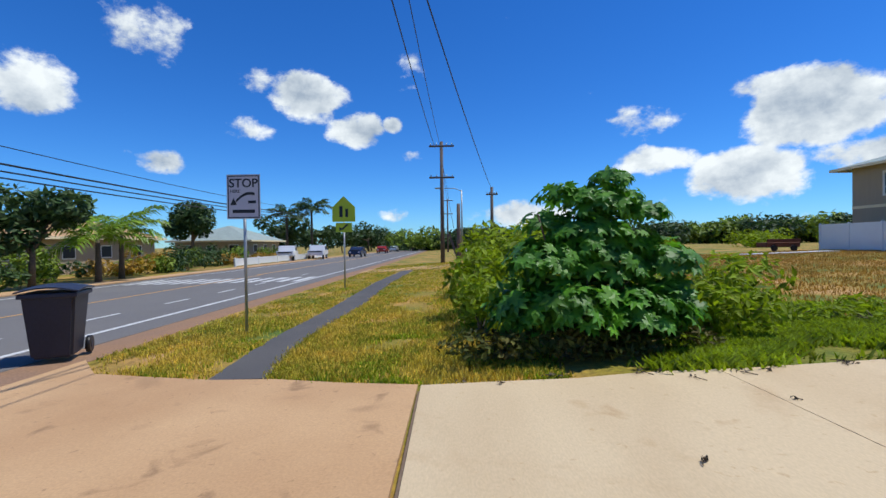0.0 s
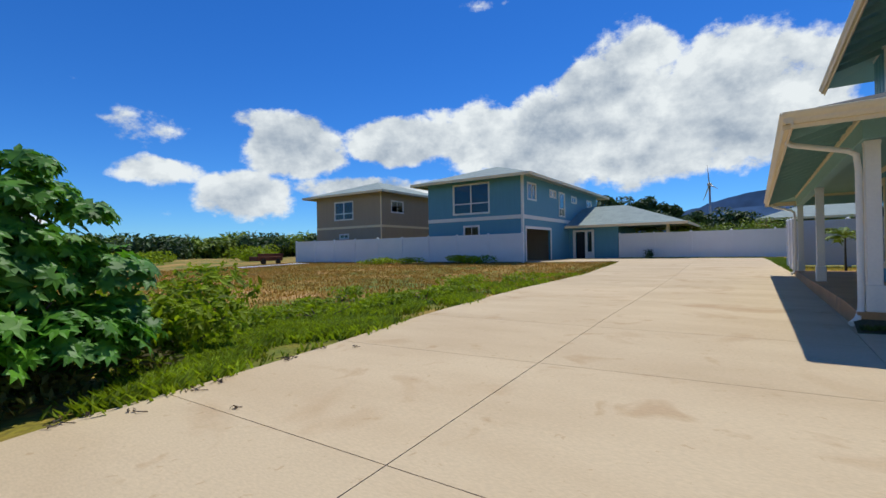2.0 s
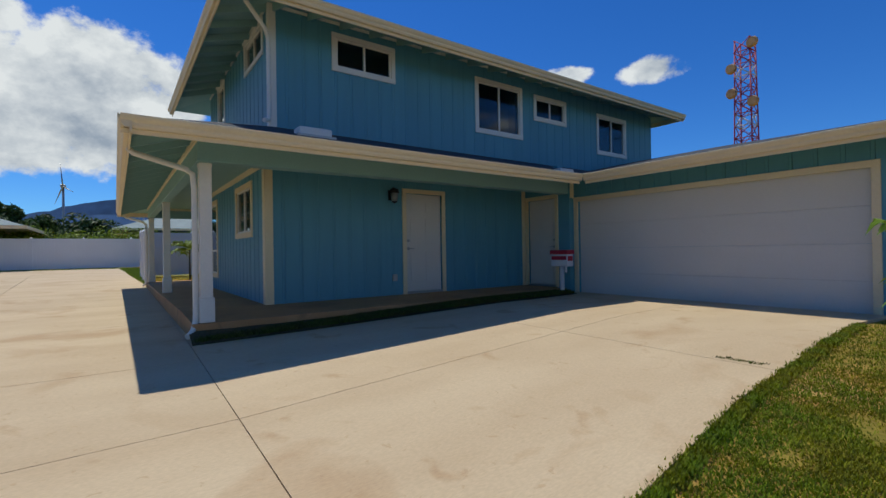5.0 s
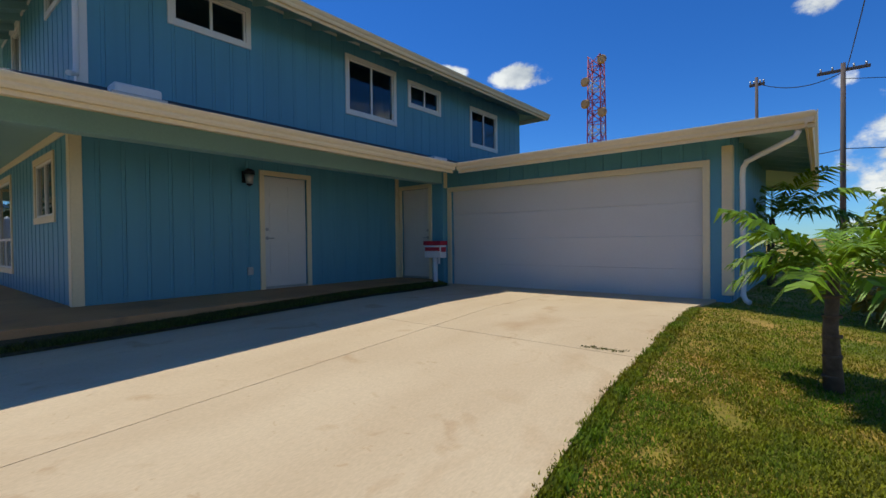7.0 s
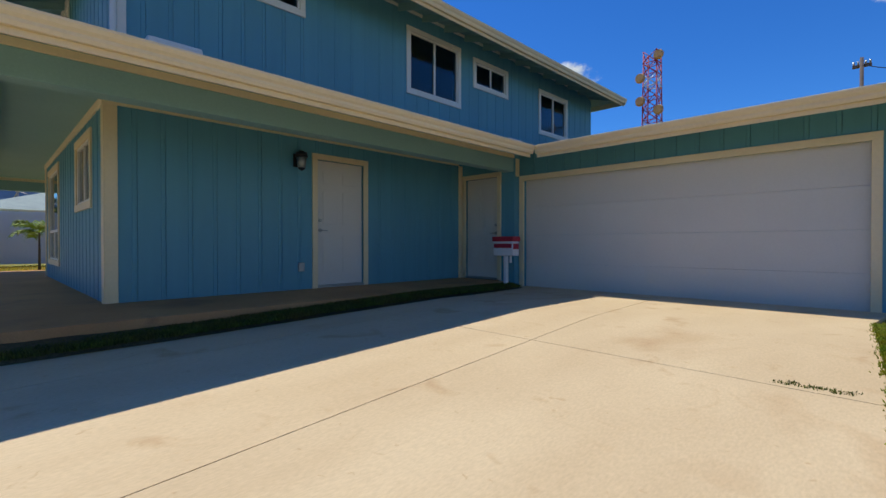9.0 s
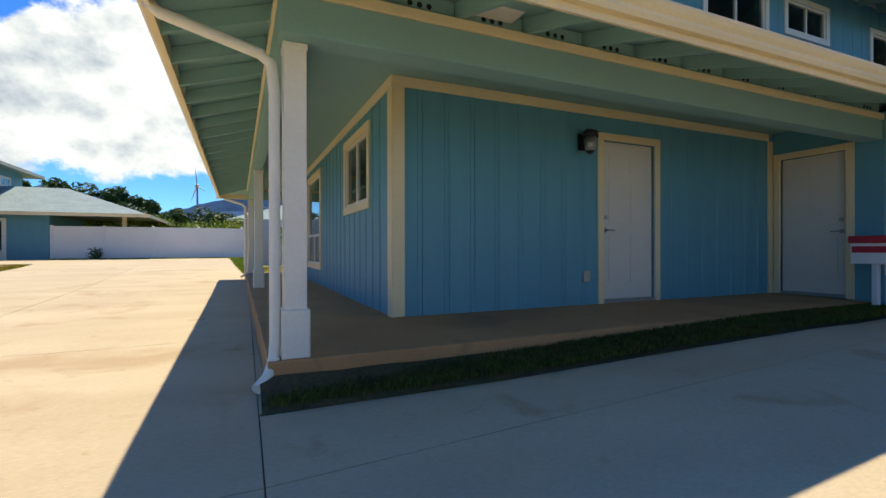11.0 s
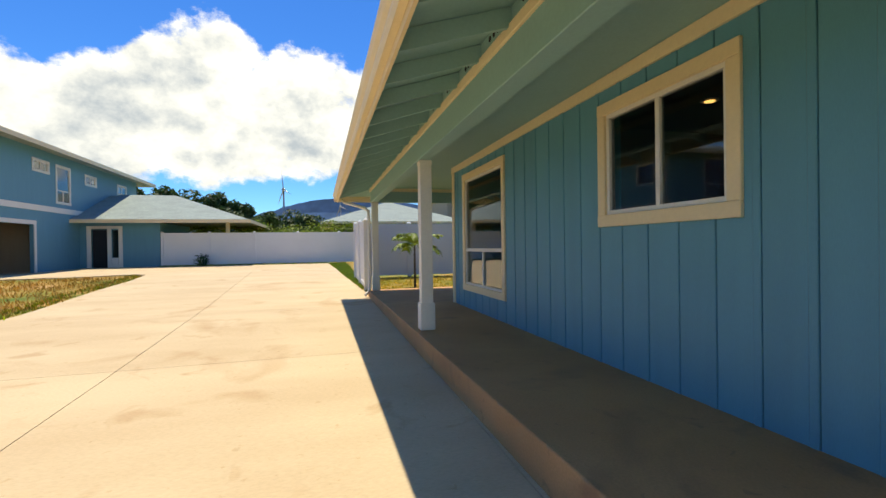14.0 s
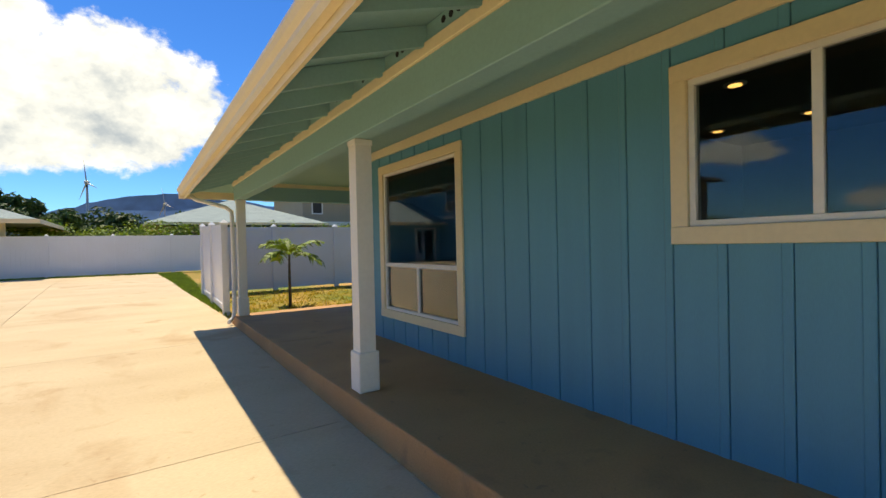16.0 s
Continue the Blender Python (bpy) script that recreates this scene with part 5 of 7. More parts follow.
shrub("leafy_shrub", 27.2, 15.0, 0.55, 2.6, 4.5, "low bright green weeds before the fence", M_WEED, 9, 900, 0.1)
shrub("leafy_shrub", 26.5, 21.0, 0.45, 2.6, 5.5, "low bright green weeds before the fence", M_WEED, 10, 900, 0.1)


# ground cover, past counting
def tufts(name, poly, count, height, mat, label, seed, near=None, blades=5, width=0.006, spread=0.05, keep=None, lean=0.5, lift=0.0):
    rng = np.random.default_rng(seed)
    xs, ys = [p[0] for p in poly], [p[1] for p in poly]
    spots = []
    for go in range(12):
        n = count
        px, py = rng.uniform(min(xs), max(xs), n), rng.uniform(min(ys), max(ys), n)
        if near is not None:
            close = rng.random(n) < 0.75
            px = np.where(close, near[0] + rng.laplace(0, near[2], n), px)
            py = np.where(close, near[1] + rng.laplace(0, near[2], n), py)
        ok = np.zeros(n, bool)
        for (x0, y0), (x1, y1) in zip(poly, poly[1:] + poly[:1]):
            if y0 != y1:
                ok ^= ((y0 > py) != (y1 > py)) & (px < (x1 - x0) * (py - y0) / (y1 - y0) + x0)
        spots += [(x, y) for x, y in zip(px[ok], py[ok]) if not keep or keep(x, y, rng)]
        if len(spots) >= count:
            break
    spots = np.array(spots[:count])
    zs = np.array([gz(x, y) for x, y in spots]) - 0.035 + lift
    n = len(spots) * blades
    p = np.repeat(np.column_stack((spots, zs)), blades, axis=0)
    p[:, :2] += rng.normal(size=(n, 2)) * spread
    a = rng.uniform(0, 6.28, n)
    h = (height * rng.uniform(0.5, 1.3, n))[:, None]
    d = np.column_stack((np.cos(a), np.sin(a), np.zeros(n)))
    s = np.column_stack((-np.sin(a), np.cos(a), np.zeros(n))) * width
    up = np.array((0, 0, 1.0))
    quad = np.stack((p - s, p + s, p + d * h * lean * 0.4 + s * 0.8 + up * h * 0.6, p + d * h * lean + up * h), axis=1).reshape(-1, 3)
    i = np.arange(n) * 4
    tri = np.stack((np.stack((i, i + 1, i + 2), 1), np.stack((i, i + 2, i + 3), 1)), 1).reshape(-1, 3)
    ob = part(name, leaf_mesh(name, quad.tolist(), tri.tolist(), mat), None)
    return tagged(ob, label, "grass", kind="stuff")


def patchy(scale, level, seed):
    return lambda x, y, rng: noise.noise(Vector((x * scale, y * scale, seed))) + rng.uniform(-0.15, 0.15) > level


VERGE = [(-3.85, 6.5), (-3.2, 5.68), (-2.4, 5.38), (-1.35, 5.0), (-0.6, 4.88), (0.2, 4.58), (0.99, 4.34), (1.8, 4.29), (2.4, 4.26), (2.6, 20), (2, 34), (-3.7, 34), (-3.8, 14)]
off_path = lambda x, y, rng: y > 26 or not path_edge(PATH_WEST, y) - 0.03 < x < path_edge(PATH_EAST, y) + 0.03
tufts("verge_grass", VERGE, 15000, 0.07, M_GRASS, "dry yellow grass of the verge", 11, near=(-0.5, 5.0, 2.6), keep=lambda x, y, r: off_path(x, y, r) and noise.noise(Vector((x * 0.9, y * 0.9, 1))) + r.uniform(-.3, .3) > -0.25)
tufts("verge_weeds", VERGE, 5500, 0.05, M_WEED, "green weeds in the verge", 12, near=(1.3, 5.0, 2.0), width=0.014, keep=lambda x, y, r: off_path(x, y, r) and patchy(1.1, 0.05, 5)(x, y, r))
FIELD = [(3.3, 4.35), (4.9, 4.44), (6.7, 4.7), (8.0, 4.88), (10, 5.1), (12, 5.38), (14, 5.58), (20.5, 5.85), (24, 6.2), (27, 6.4), (29.4, 6.8), (28.7, 9.0), (28.3, 12), (28.3, 34), (3, 34), (2.4, 8)]
tufts("field_weeds", FIELD, 13000, 0.12, M_WEED, "low leafy green weeds in the lot", 13, near=(5.5, 5.6, 3.2), width=0.018, spread=0.09, lean=0.9,
      keep=lambda x, y, r: (y < 9.3 - 0.18 * x + 2 * noise.noise(Vector((x * 0.4, y * 0.4, 3)))) and patchy(0.9, 0.0, 9)(x, y, r))
tufts("field_grass", FIELD, 15000, 0.085, M_STRAW, "dry straw-coloured grass in the lot", 14, width=0.012, spread=0.12, keep=lambda x, y, r: y > 7.6 - 0.12 * x)
tufts("field_edge_grass", FIELD, 3000, 0.07, M_LAWN, "green grass along the driveway edge", 15, width=0.012, spread=0.05, keep=lambda x, y, r: y - np.interp(x, [p[0] for p in FIELD[:11]], [p[1] for p in FIELD[:11]]) < 0.5 and (x > 7 or patchy(1.3, 0.0, 21)(x, y, r)))
LAWN = [(4.43, -7.3), (4.33, -5.4), (4.26, -4.3), (4.23, -3.6), (4.11, -2.7), (4.02, -2.0), (3.86, -1.66), (3.3, -1.36), (1.05, -1.26), (-3, -1.2), (-3, -14), (4.1, -14), (4.1, -8.5)]
tufts("lawn", LAWN, 38000, 0.02, M_LAWN, "mown green and yellow lawn by the garage", 16, near=(3.6, -3.2, 1.8), width=0.005, spread=0.05, keep=lambda x, y, r: noise.noise(Vector((x * 1.5, y * 1.5, 8))) > -0.55)
LAWN_EDGE = EDGE[:8]
tufts("lawn_edge_grass", LAWN_EDGE + [(x - 0.09, y - 0.03) for x, y in LAWN_EDGE[::-1]], 2600, 0.032, M_LAWN, "grass spilling over the driveway edge", 36, width=0.006, spread=0.02, lift=0.02)
STRIP = [(9.23, -0.84), (9.57, -0.90), (9.57, -8.2), (9.06, -7.8), (9.02, -6.5), (9.09, -4.0), (9.12, -2.4)]
# blades take the dim colour, so the eave's shade is painted in
tufts("strip_grass", STRIP, 6500, 0.045, M_DIM, "grass in the bed before the porch, darkened for the eave's shade", 17, width=0.006, spread=0.02, lift=0.07, keep=patchy(1.6, -0.6, 4))
TRI = [(21.6, -0.9), (27.3, -0.6), (37.5, -0.25), (37.6, -1.2), (25.6, -0.95)]
tufts("fence_grass", TRI, 2600, 0.07, M_HEDGE, "bright green grass at the fence foot", 18, width=0.012, keep=None)
tufts("fence_grass", [(37.0, -0.2), (37.9, -0.2), (37.9, 8.6), (37.3, 8.6)], 600, 0.09, M_HEDGE, "bright green grass at the fence foot", 19, width=0.02)
YARD = [(20.85, -1.0), (25.5, -1.0), (25.5, -13), (18, -13), (18, -8.1), (20.85, -8.1)]
tufts("yard_grass", YARD, 3500, 0.05, M_GRASS, "thin dry grass of the side yard", 20, width=0.01)

def planting_bed():
    """Soil that slopes up from the driveway to the porch."""
    outer = [(9.22, -0.80), (9.10, -2.4), (9.07, -4.0), (9.0, -6.5), (9.1, -7.9)]
    bm = bmesh.new()
    n = 40
    rows = []
    for k in range(n + 1):
        y = -0.82 - (8.0 - 0.82) * k / n
        xo = float(np.interp(-y, [-p[1] for p in outer], [p[0] for p in outer])) + 0.03 * noise.noise(Vector((y * 3, 0, 4)))
        zo, zi = gz(9.1, y) + 0.004, max(0.735, gz(9.1, y) + 0.03)
        rows.append([bm.verts.new((xo + (9.592 - xo) * u, y, zo + (zi - zo) * u ** 0.7 + 0.012 * noise.noise(Vector((xo + u, y * 4, 1))) * (0 < u))) for u in (0, 0.15, 0.4, 0.7, 1)])
    for r, q in zip(rows, rows[1:]):
        for i in range(4):
            bm.faces.new((r[i], r[i + 1], q[i + 1], q[i]))
    bmesh.ops.recalc_face_normals(bm, faces=bm.faces[:])
    return tagged(part("planting_bed", bm, M_SOIL), "dark soil bed sloping up to the porch", "planting bed", kind="structure")


planting_bed()

# palms
palm(3.08, -4.72, 0.80, 0.68, "young palm with glossy arching fronds on the lawn", 21, 16, trunk_r=0.05, width=0.03)
palm(22.1, -2.3, 1.15, 0.75, "small young palm in the side yard", 22, 9, mat=M_HEDGE, trunk_r=0.03, width=0.05)
palm(3.9, -11.8, 1.3, 1.5, "young palm by the garage wall", 25, 12, trunk_r=0.07, width=0.05)
shrub("leafy_shrub", 2.0, -8.2, 0.9, 1.6, 1.8, "mixed croton shrub beside the garage", M_CROTON, 23, 700, 0.09)
shrub("leafy_shrub", 0.8, -9.6, 1.1, 2.2, 1.8, "broad-leaved green shrub beside the garage", M_PALM, 24, 900, 0.10)
crown_tree("garden_tree", 1.4, -17, 2.3, 3.4, "low green garden tree behind the garage", M_HEDGE, 26, 1800, 0.14)


# street things
def wheelie_bin():
    x, y = -4.48, 6.55
    z = gz(x)
    t = thing("wheelie_bin", (x, y, z), "dark blue-black wheeled rubbish bin standing at the kerb", "rubbish bin")
    bm = bmesh.new()
    lo = [(-0.24, -0.27), (0.24, -0.27), (0.24, 0.27), (-0.24, 0.27)]
    hi = [(-0.31, -0.37), (0.31, -0.37), (0.31, 0.37), (-0.31, 0.37)]
    a = [bm.verts.new((x + u, y + v, z + 0.05)) for u, v in lo]
    b = [bm.verts.new((x + u, y + v, z + 0.98)) for u, v in hi]
    bm.faces.new(a[::-1]); bm.faces.new(b)
    for i in range(4):
        bm.faces.new((a[i], a[(i + 1) % 4], b[(i + 1) % 4], b[i]))
    bmesh.ops.bevel(bm, geom=bm.edges[:], offset=0.035, segments=3, affect="EDGES")
    part("bin_body", bm, M_BIN, t)
    part("rim", bevelled(boxes((x - 0.34, y - 0.40, z + 0.92, x + 0.34, y + 0.40, z + 0.99)), 0.015, 2), M_BIN, t)
    bm = bmesh.new()
    n = 8
    rows = [[bm.verts.new((x - 0.36 + 0.72 * i / n, y + 0.42 * s, z + 1.0 + 0.06 * math.sin(math.pi * i / n) + (0.0 if abs(s) == 1 else 0.03))) for i in range(n + 1)] for s in (-1, 0, 1)]
    for r, q in zip(rows, rows[1:]):
        for i in range(n):
            bm.faces.new((r[i], r[i + 1], q[i + 1], q[i]))
    ext = bmesh.ops.extrude_face_region(bm, geom=bm.faces[:])
    for v in ext["geom"]:
        if isinstance(v, bmesh.types.BMVert):
            v.co.z += 0.02
    part("lid", bm, M_BIN, t)
    for s in (-1, 1):
        bm = bmesh.new()
        tube(bm, [(x + s * 0.26 + 0.02, y + 0.30, z + 0.13), (x + s * 0.31 + s * 0.03, y + 0.30, z + 0.13)], 0.13, 18)
        w = part("wheel", bm, M_BLACK, t)
        bm = bmesh.new()
        tube(bm, [(x + s * 0.34, y + 0.30, z + 0.13), (x + s * 0.347, y + 0.30, z + 0.13)], 0.06, 12)
        part("hub", bm, M_BIN, w)
    bm = bmesh.new()
    tube(bm, [(x - 0.25, y + 0.40, z + 0.95), (x - 0.25, y + 0.47, z + 0.97), (x + 0.25, y + 0.47, z + 0.97), (x + 0.25, y + 0.40, z + 0.95)], 0.014, 8)
    part("push_bar", bm, M_BIN, t)
    t.rotation_euler = (0, 0, radians(25))


wheelie_bin()


def plate(outline, y, depth=0.004):
    bm = bmesh.new()
    prism(bm, [(u, y, v) for u, v in outline], (0, depth, 0))
    return bm


def words(text, x, y, z, size, mat, parent, name="lettering", stretch=1.0):
    cu = bpy.data.curves.new(name, "FONT")
    cu.body, cu.size, cu.align_x, cu.extrude = text, size, "CENTER", 0.001
    cu.offset = size * 0.02
    tmp = new(name, cu)
    dg = bpy.context.evaluated_depsgraph_get()
    me = bpy.data.meshes.new_from_object(tmp.evaluated_get(dg))
    bpy.data.objects.remove(tmp)
    me.transform(Matrix.Translation((x, y, z)) @ Matrix.Rotation(radians(90), 4, "X") @ Matrix.Diagonal((stretch, 1, 1, 1)))
    me.materials.clear()
    me.materials.append(mat)
    ob = new(name, me)
    ob.parent = parent
    ob.matrix_parent_inverse = Matrix.Translation(-root_place(parent))
    return ob


def stop_here_sign():
    x, y = -2.34, 8.04
    z = gz(x)
    t = thing("road_sign", (x, y, z), "white regulatory road sign with black arrow on a steel post", "road sign")
    bm = bmesh.new()
    tube(bm, [(x, y, z - 0.2), (x, y, z + 2.75)], 0.028, 8)
    part("pole", bm, M_STEEL, t)
    zc, w, h = z + 2.42, 0.30, 0.395
    bm = plate([(x - w, zc - h), (x + w, zc - h), (x + w, zc + h), (x - w, zc + h)], y - 0.035)
    s = part("sign_plate", bm, M_SIGNW, t)
    f = 0.018
    part("sign_border", boxes((x - w + f, y - 0.037, zc + h - 2 * f, x + w - f, y - 0.0352, zc + h - f), (x - w + f, y - 0.037, zc - h + f, x + w - f, y - 0.0352, zc - h + 2 * f),
                              (x - w + f, y - 0.037, zc - h + 2 * f, x - w + 2 * f, y - 0.0352, zc + h - 2 * f), (x + w - 2 * f, y - 0.037, zc - h + 2 * f, x + w - f, y - 0.0352, zc + h - 2 * f)), M_SIGNK, s)
    words("STOP", x, y - 0.037, zc + 0.17, 0.215, M_SIGNK, s, stretch=1.0)
    words("HERE", x - 0.15, y - 0.037, zc + 0.075, 0.075, M_SIGNK, s)
    part("small_print", boxes((x + 0.08, y - 0.037, zc - 0.12, x + 0.22, y - 0.0352, zc - 0.07), (x - 0.2, y - 0.037, zc - 0.29, x + 0.2, y - 0.0352, zc - 0.23)), M_SIGNK, s)
    bm = bmesh.new()
    top = [(x + 0.20 - 0.34 * k / 8, zc + 0.045 - 0.13 * (k / 8) ** 2 + 0.03 * math.sin(math.pi * k / 8)) for k in range(9)]
    for (xa, za), (xb, zb) in zip(top, top[1:]):
        prism(bm, [(xa, y - 0.037, za - 0.025), (xb, y - 0.037, zb - 0.025), (xb, y - 0.037, zb + 0.025), (xa, y - 0.037, za + 0.025)], (0, 0.0018, 0))
    prism(bm, [(x - 0.24, y - 0.037, zc - 0.15), (x - 0.12, y - 0.037, zc - 0.145), (x - 0.18, y - 0.037, zc - 0.02)], (0, 0.0018, 0))
    part("arrow", bm, M_SIGNK, s)


def school_sign():
    x, y = -2.53, 16.6
    z = gz(x)
    t = thing("road_sign", (x, y, z), "yellow-green pentagon crossing sign with arrow plate on a post", "road sign")
    bm = bmesh.new()
    tube(bm, [(x, y, z - 0.2), (x, y, z + 2.4)], 0.03, 8)
    part("pole", bm, M_STEEL, t)
    c = z + 2.82
    s = part("sign_plate", plate([(x - 0.42, c - 0.42), (x + 0.42, c - 0.42), (x + 0.42, c + 0.10), (x, c + 0.52), (x - 0.42, c + 0.10)], y - 0.04), M_SIGNY, t)
    part("walker_symbol", boxes((x - 0.16, y - 0.042, c - 0.25, x - 0.04, y - 0.0405, c + 0.15), (x + 0.06, y - 0.042, c - 0.25, x + 0.16, y - 0.0405, c + 0.05)), M_SIGNK, s)
    p = part("arrow_plate", plate([(x - 0.30, c - 0.80), (x + 0.30, c - 0.80), (x + 0.30, c - 0.46), (x - 0.30, c - 0.46)], y - 0.04), M_SIGNY, t)
    bm = bmesh.new()
    prism(bm, [(x - 0.17, y - 0.042, c - 0.74), (x - 0.05, y - 0.042, c - 0.72), (x + 0.16, y - 0.042, c - 0.54), (x + 0.12, y - 0.042, c - 0.50), (x - 0.09, y - 0.042, c - 0.66), (x - 0.16, y - 0.042, c - 0.60)], (0, 0.0015, 0))
    part("arrow", bm, M_SIGNK, p)


stop_here_sign()
school_sign()


def utility_pole(x, y, top, label, arms=((0.35, 0.9), (2.6, 0.9)), r=0.16, across="x", z=None):
    z = gz(x) if z is None else z
    t = thing("utility_pole", (x, y, z), label, "utility pole")
    bm = bmesh.new()
    tube(bm, [(x, y, z - 0.3), (x, y, top)], [r, r * 0.7], 10)
    part("pole", bm, M_WOODPOLE, t)
    for dz, half in arms:
        a = (x - half, y - 0.2, top - dz - 0.06, x + half, y - 0.08, top - dz + 0.06) if across == "x" else (x - 0.2, y - half, top - dz - 0.06, x - 0.08, y + half, top - dz + 0.06)
        arm = part("crossarm", bevelled(boxes(a), 0.01), M_WOODPOLE, t)
        for s in (-0.85, -0.4, 0.4, 0.85):
            bm = bmesh.new()
            px, py = (x + s * half, y - 0.14) if across == "x" else (x - 0.14, y + s * half)
            tube(bm, [(px, py, top - dz + 0.06), (px, py, top - dz + 0.2)], 0.035, 8)
            part("insulator", bm, M_STEEL, arm)
    return t


utility_pole(0.8, 33.1, 9.1, "tall weathered timber utility pole with two crossarms")
utility_pole(4.7, 36.5, 6.2, "timber utility pole rising behind the bushes", arms=((0.6, 0.45),))
utility_pole(1.9, 29.5, 4.3, "short timber pole beside the verge", arms=())
utility_pole(1.0, 78, 9.4, "distant timber utility pole with crossarms")
utility_pole(2.42, -26, 8.95, "timber utility pole behind the garage", arms=((0.25, 0.85),), r=0.12)
utility_pole(5.45, -26.5, 9.2, "thin pole with a round lamp behind the garage", arms=((0.3, 0.3),), r=0.09)
utility_pole(-16.5, 14, 4.1, "short timber pole across the road", arms=(), r=0.12)


def street_light(x, y, top, way, label):
    z = gz(x)
    t = thing("street_lamp", (x, y, z), label, "street lamp")
    bm = bmesh.new()
    tube(bm, [(x, y, z), (x, y, top)], [0.08, 0.055], 8)
    part("pole", bm, M_STEEL, t)
    bm = bmesh.new()
    tube(bm, [(x, y, top - 0.1), (x + way * 0.6, y, top + 0.15), (x + way * 1.8, y, top + 0.2)], 0.03, 8)
    arm = part("arm", bm, M_STEEL, t)
    part("lamp_head", bevelled(boxes((x + way * 1.7, y - 0.12, top + 0.12, x + way * 2.3, y + 0.12, top + 0.24)), 0.03, 2), M_STEEL, arm)


street_light(2.4, 40, 6.4, -1, "grey street lamp on a curved arm")


def cable(name, a, b, sag, r, label):
    a, b = Vector(a), Vector(b)
    bm = bmesh.new()
    tube(bm, [a.lerp(b, k / 14) - Vector((0, 0, sag * 4 * (k / 14) * (1 - k / 14))) for k in range(15)], r, 5)
    return tagged(part(name, bm, M_SIGNK), label, "cable")


cable("overhead_wire", (0.35, 33, 8.6), (-0.95, -30, 9.5), 1.0, 0.02, "black power line slung along the verge")
cable("overhead_wire", (0.75, 33, 8.6), (-0.35, -30, 9.5), 1.15, 0.014, "thin black power line slung along the verge")
cable("overhead_wire", (4.7, 36.5, 6.0), (-3.0, -14, 11.2), 0.9, 0.02, "black power line slung to the short pole")
cable("overhead_wire", (0.8, 33, 8.7), (1.0, 78, 9.0), 0.8, 0.015, "black power line between two poles")
for za, zb, r in ((5.8, 6.6, 0.02), (5.1, 6.0, 0.045), (4.8, 5.8, 0.035), (4.55, 5.5, 0.035)):
    cable("overhead_wire", (-15.6, 10, za), (-18, 62, zb), 0.35, r, "thick black cable across the road")
cable("overhead_wire", (2.3, -26, 8.7), (1.8, 0, 9.4), 0.4, 0.018, "black service line over the lawn")
cable("overhead_wire", (5.4, -26.5, 8.9), (2.4, -26, 8.6), 0.4, 0.018, "black service line between two poles")
cable("overhead_wire", (2.4, -26, 8.3), (-14, -28, 7.6), 0.5, 0.015, "black service line beyond the lawn")
cable("overhead_wire", (2.4, -26, 5.4), (-12, -28, 5.8), 0.4, 0.018, "black service line beyond the lawn")
cable("overhead_wire", (5.4, -26.4, 5.6), (2.4, -26, 5.4), 0.2, 0.018, "black service line between two poles")


def marker_post():
    t = thing("marker_post", (2.15, 22.0, gz(2.1)), "white plastic marker post on the verge", "post")
    bm = bmesh.new()
    tube(bm, [(2.15, 22, gz(2.1)), (2.15, 22, gz(2.1) + 1.1)], 0.09, 10)
    part("post", bm, M_VINYL, t)
    bm = bmesh.new()
    tube(bm, [(2.15, 22, gz(2.1) + 1.1), (2.15, 22, gz(2.1) + 1.15)], 0.10, 10)
    part("cap", bm, M_VINYL, t)


marker_post()


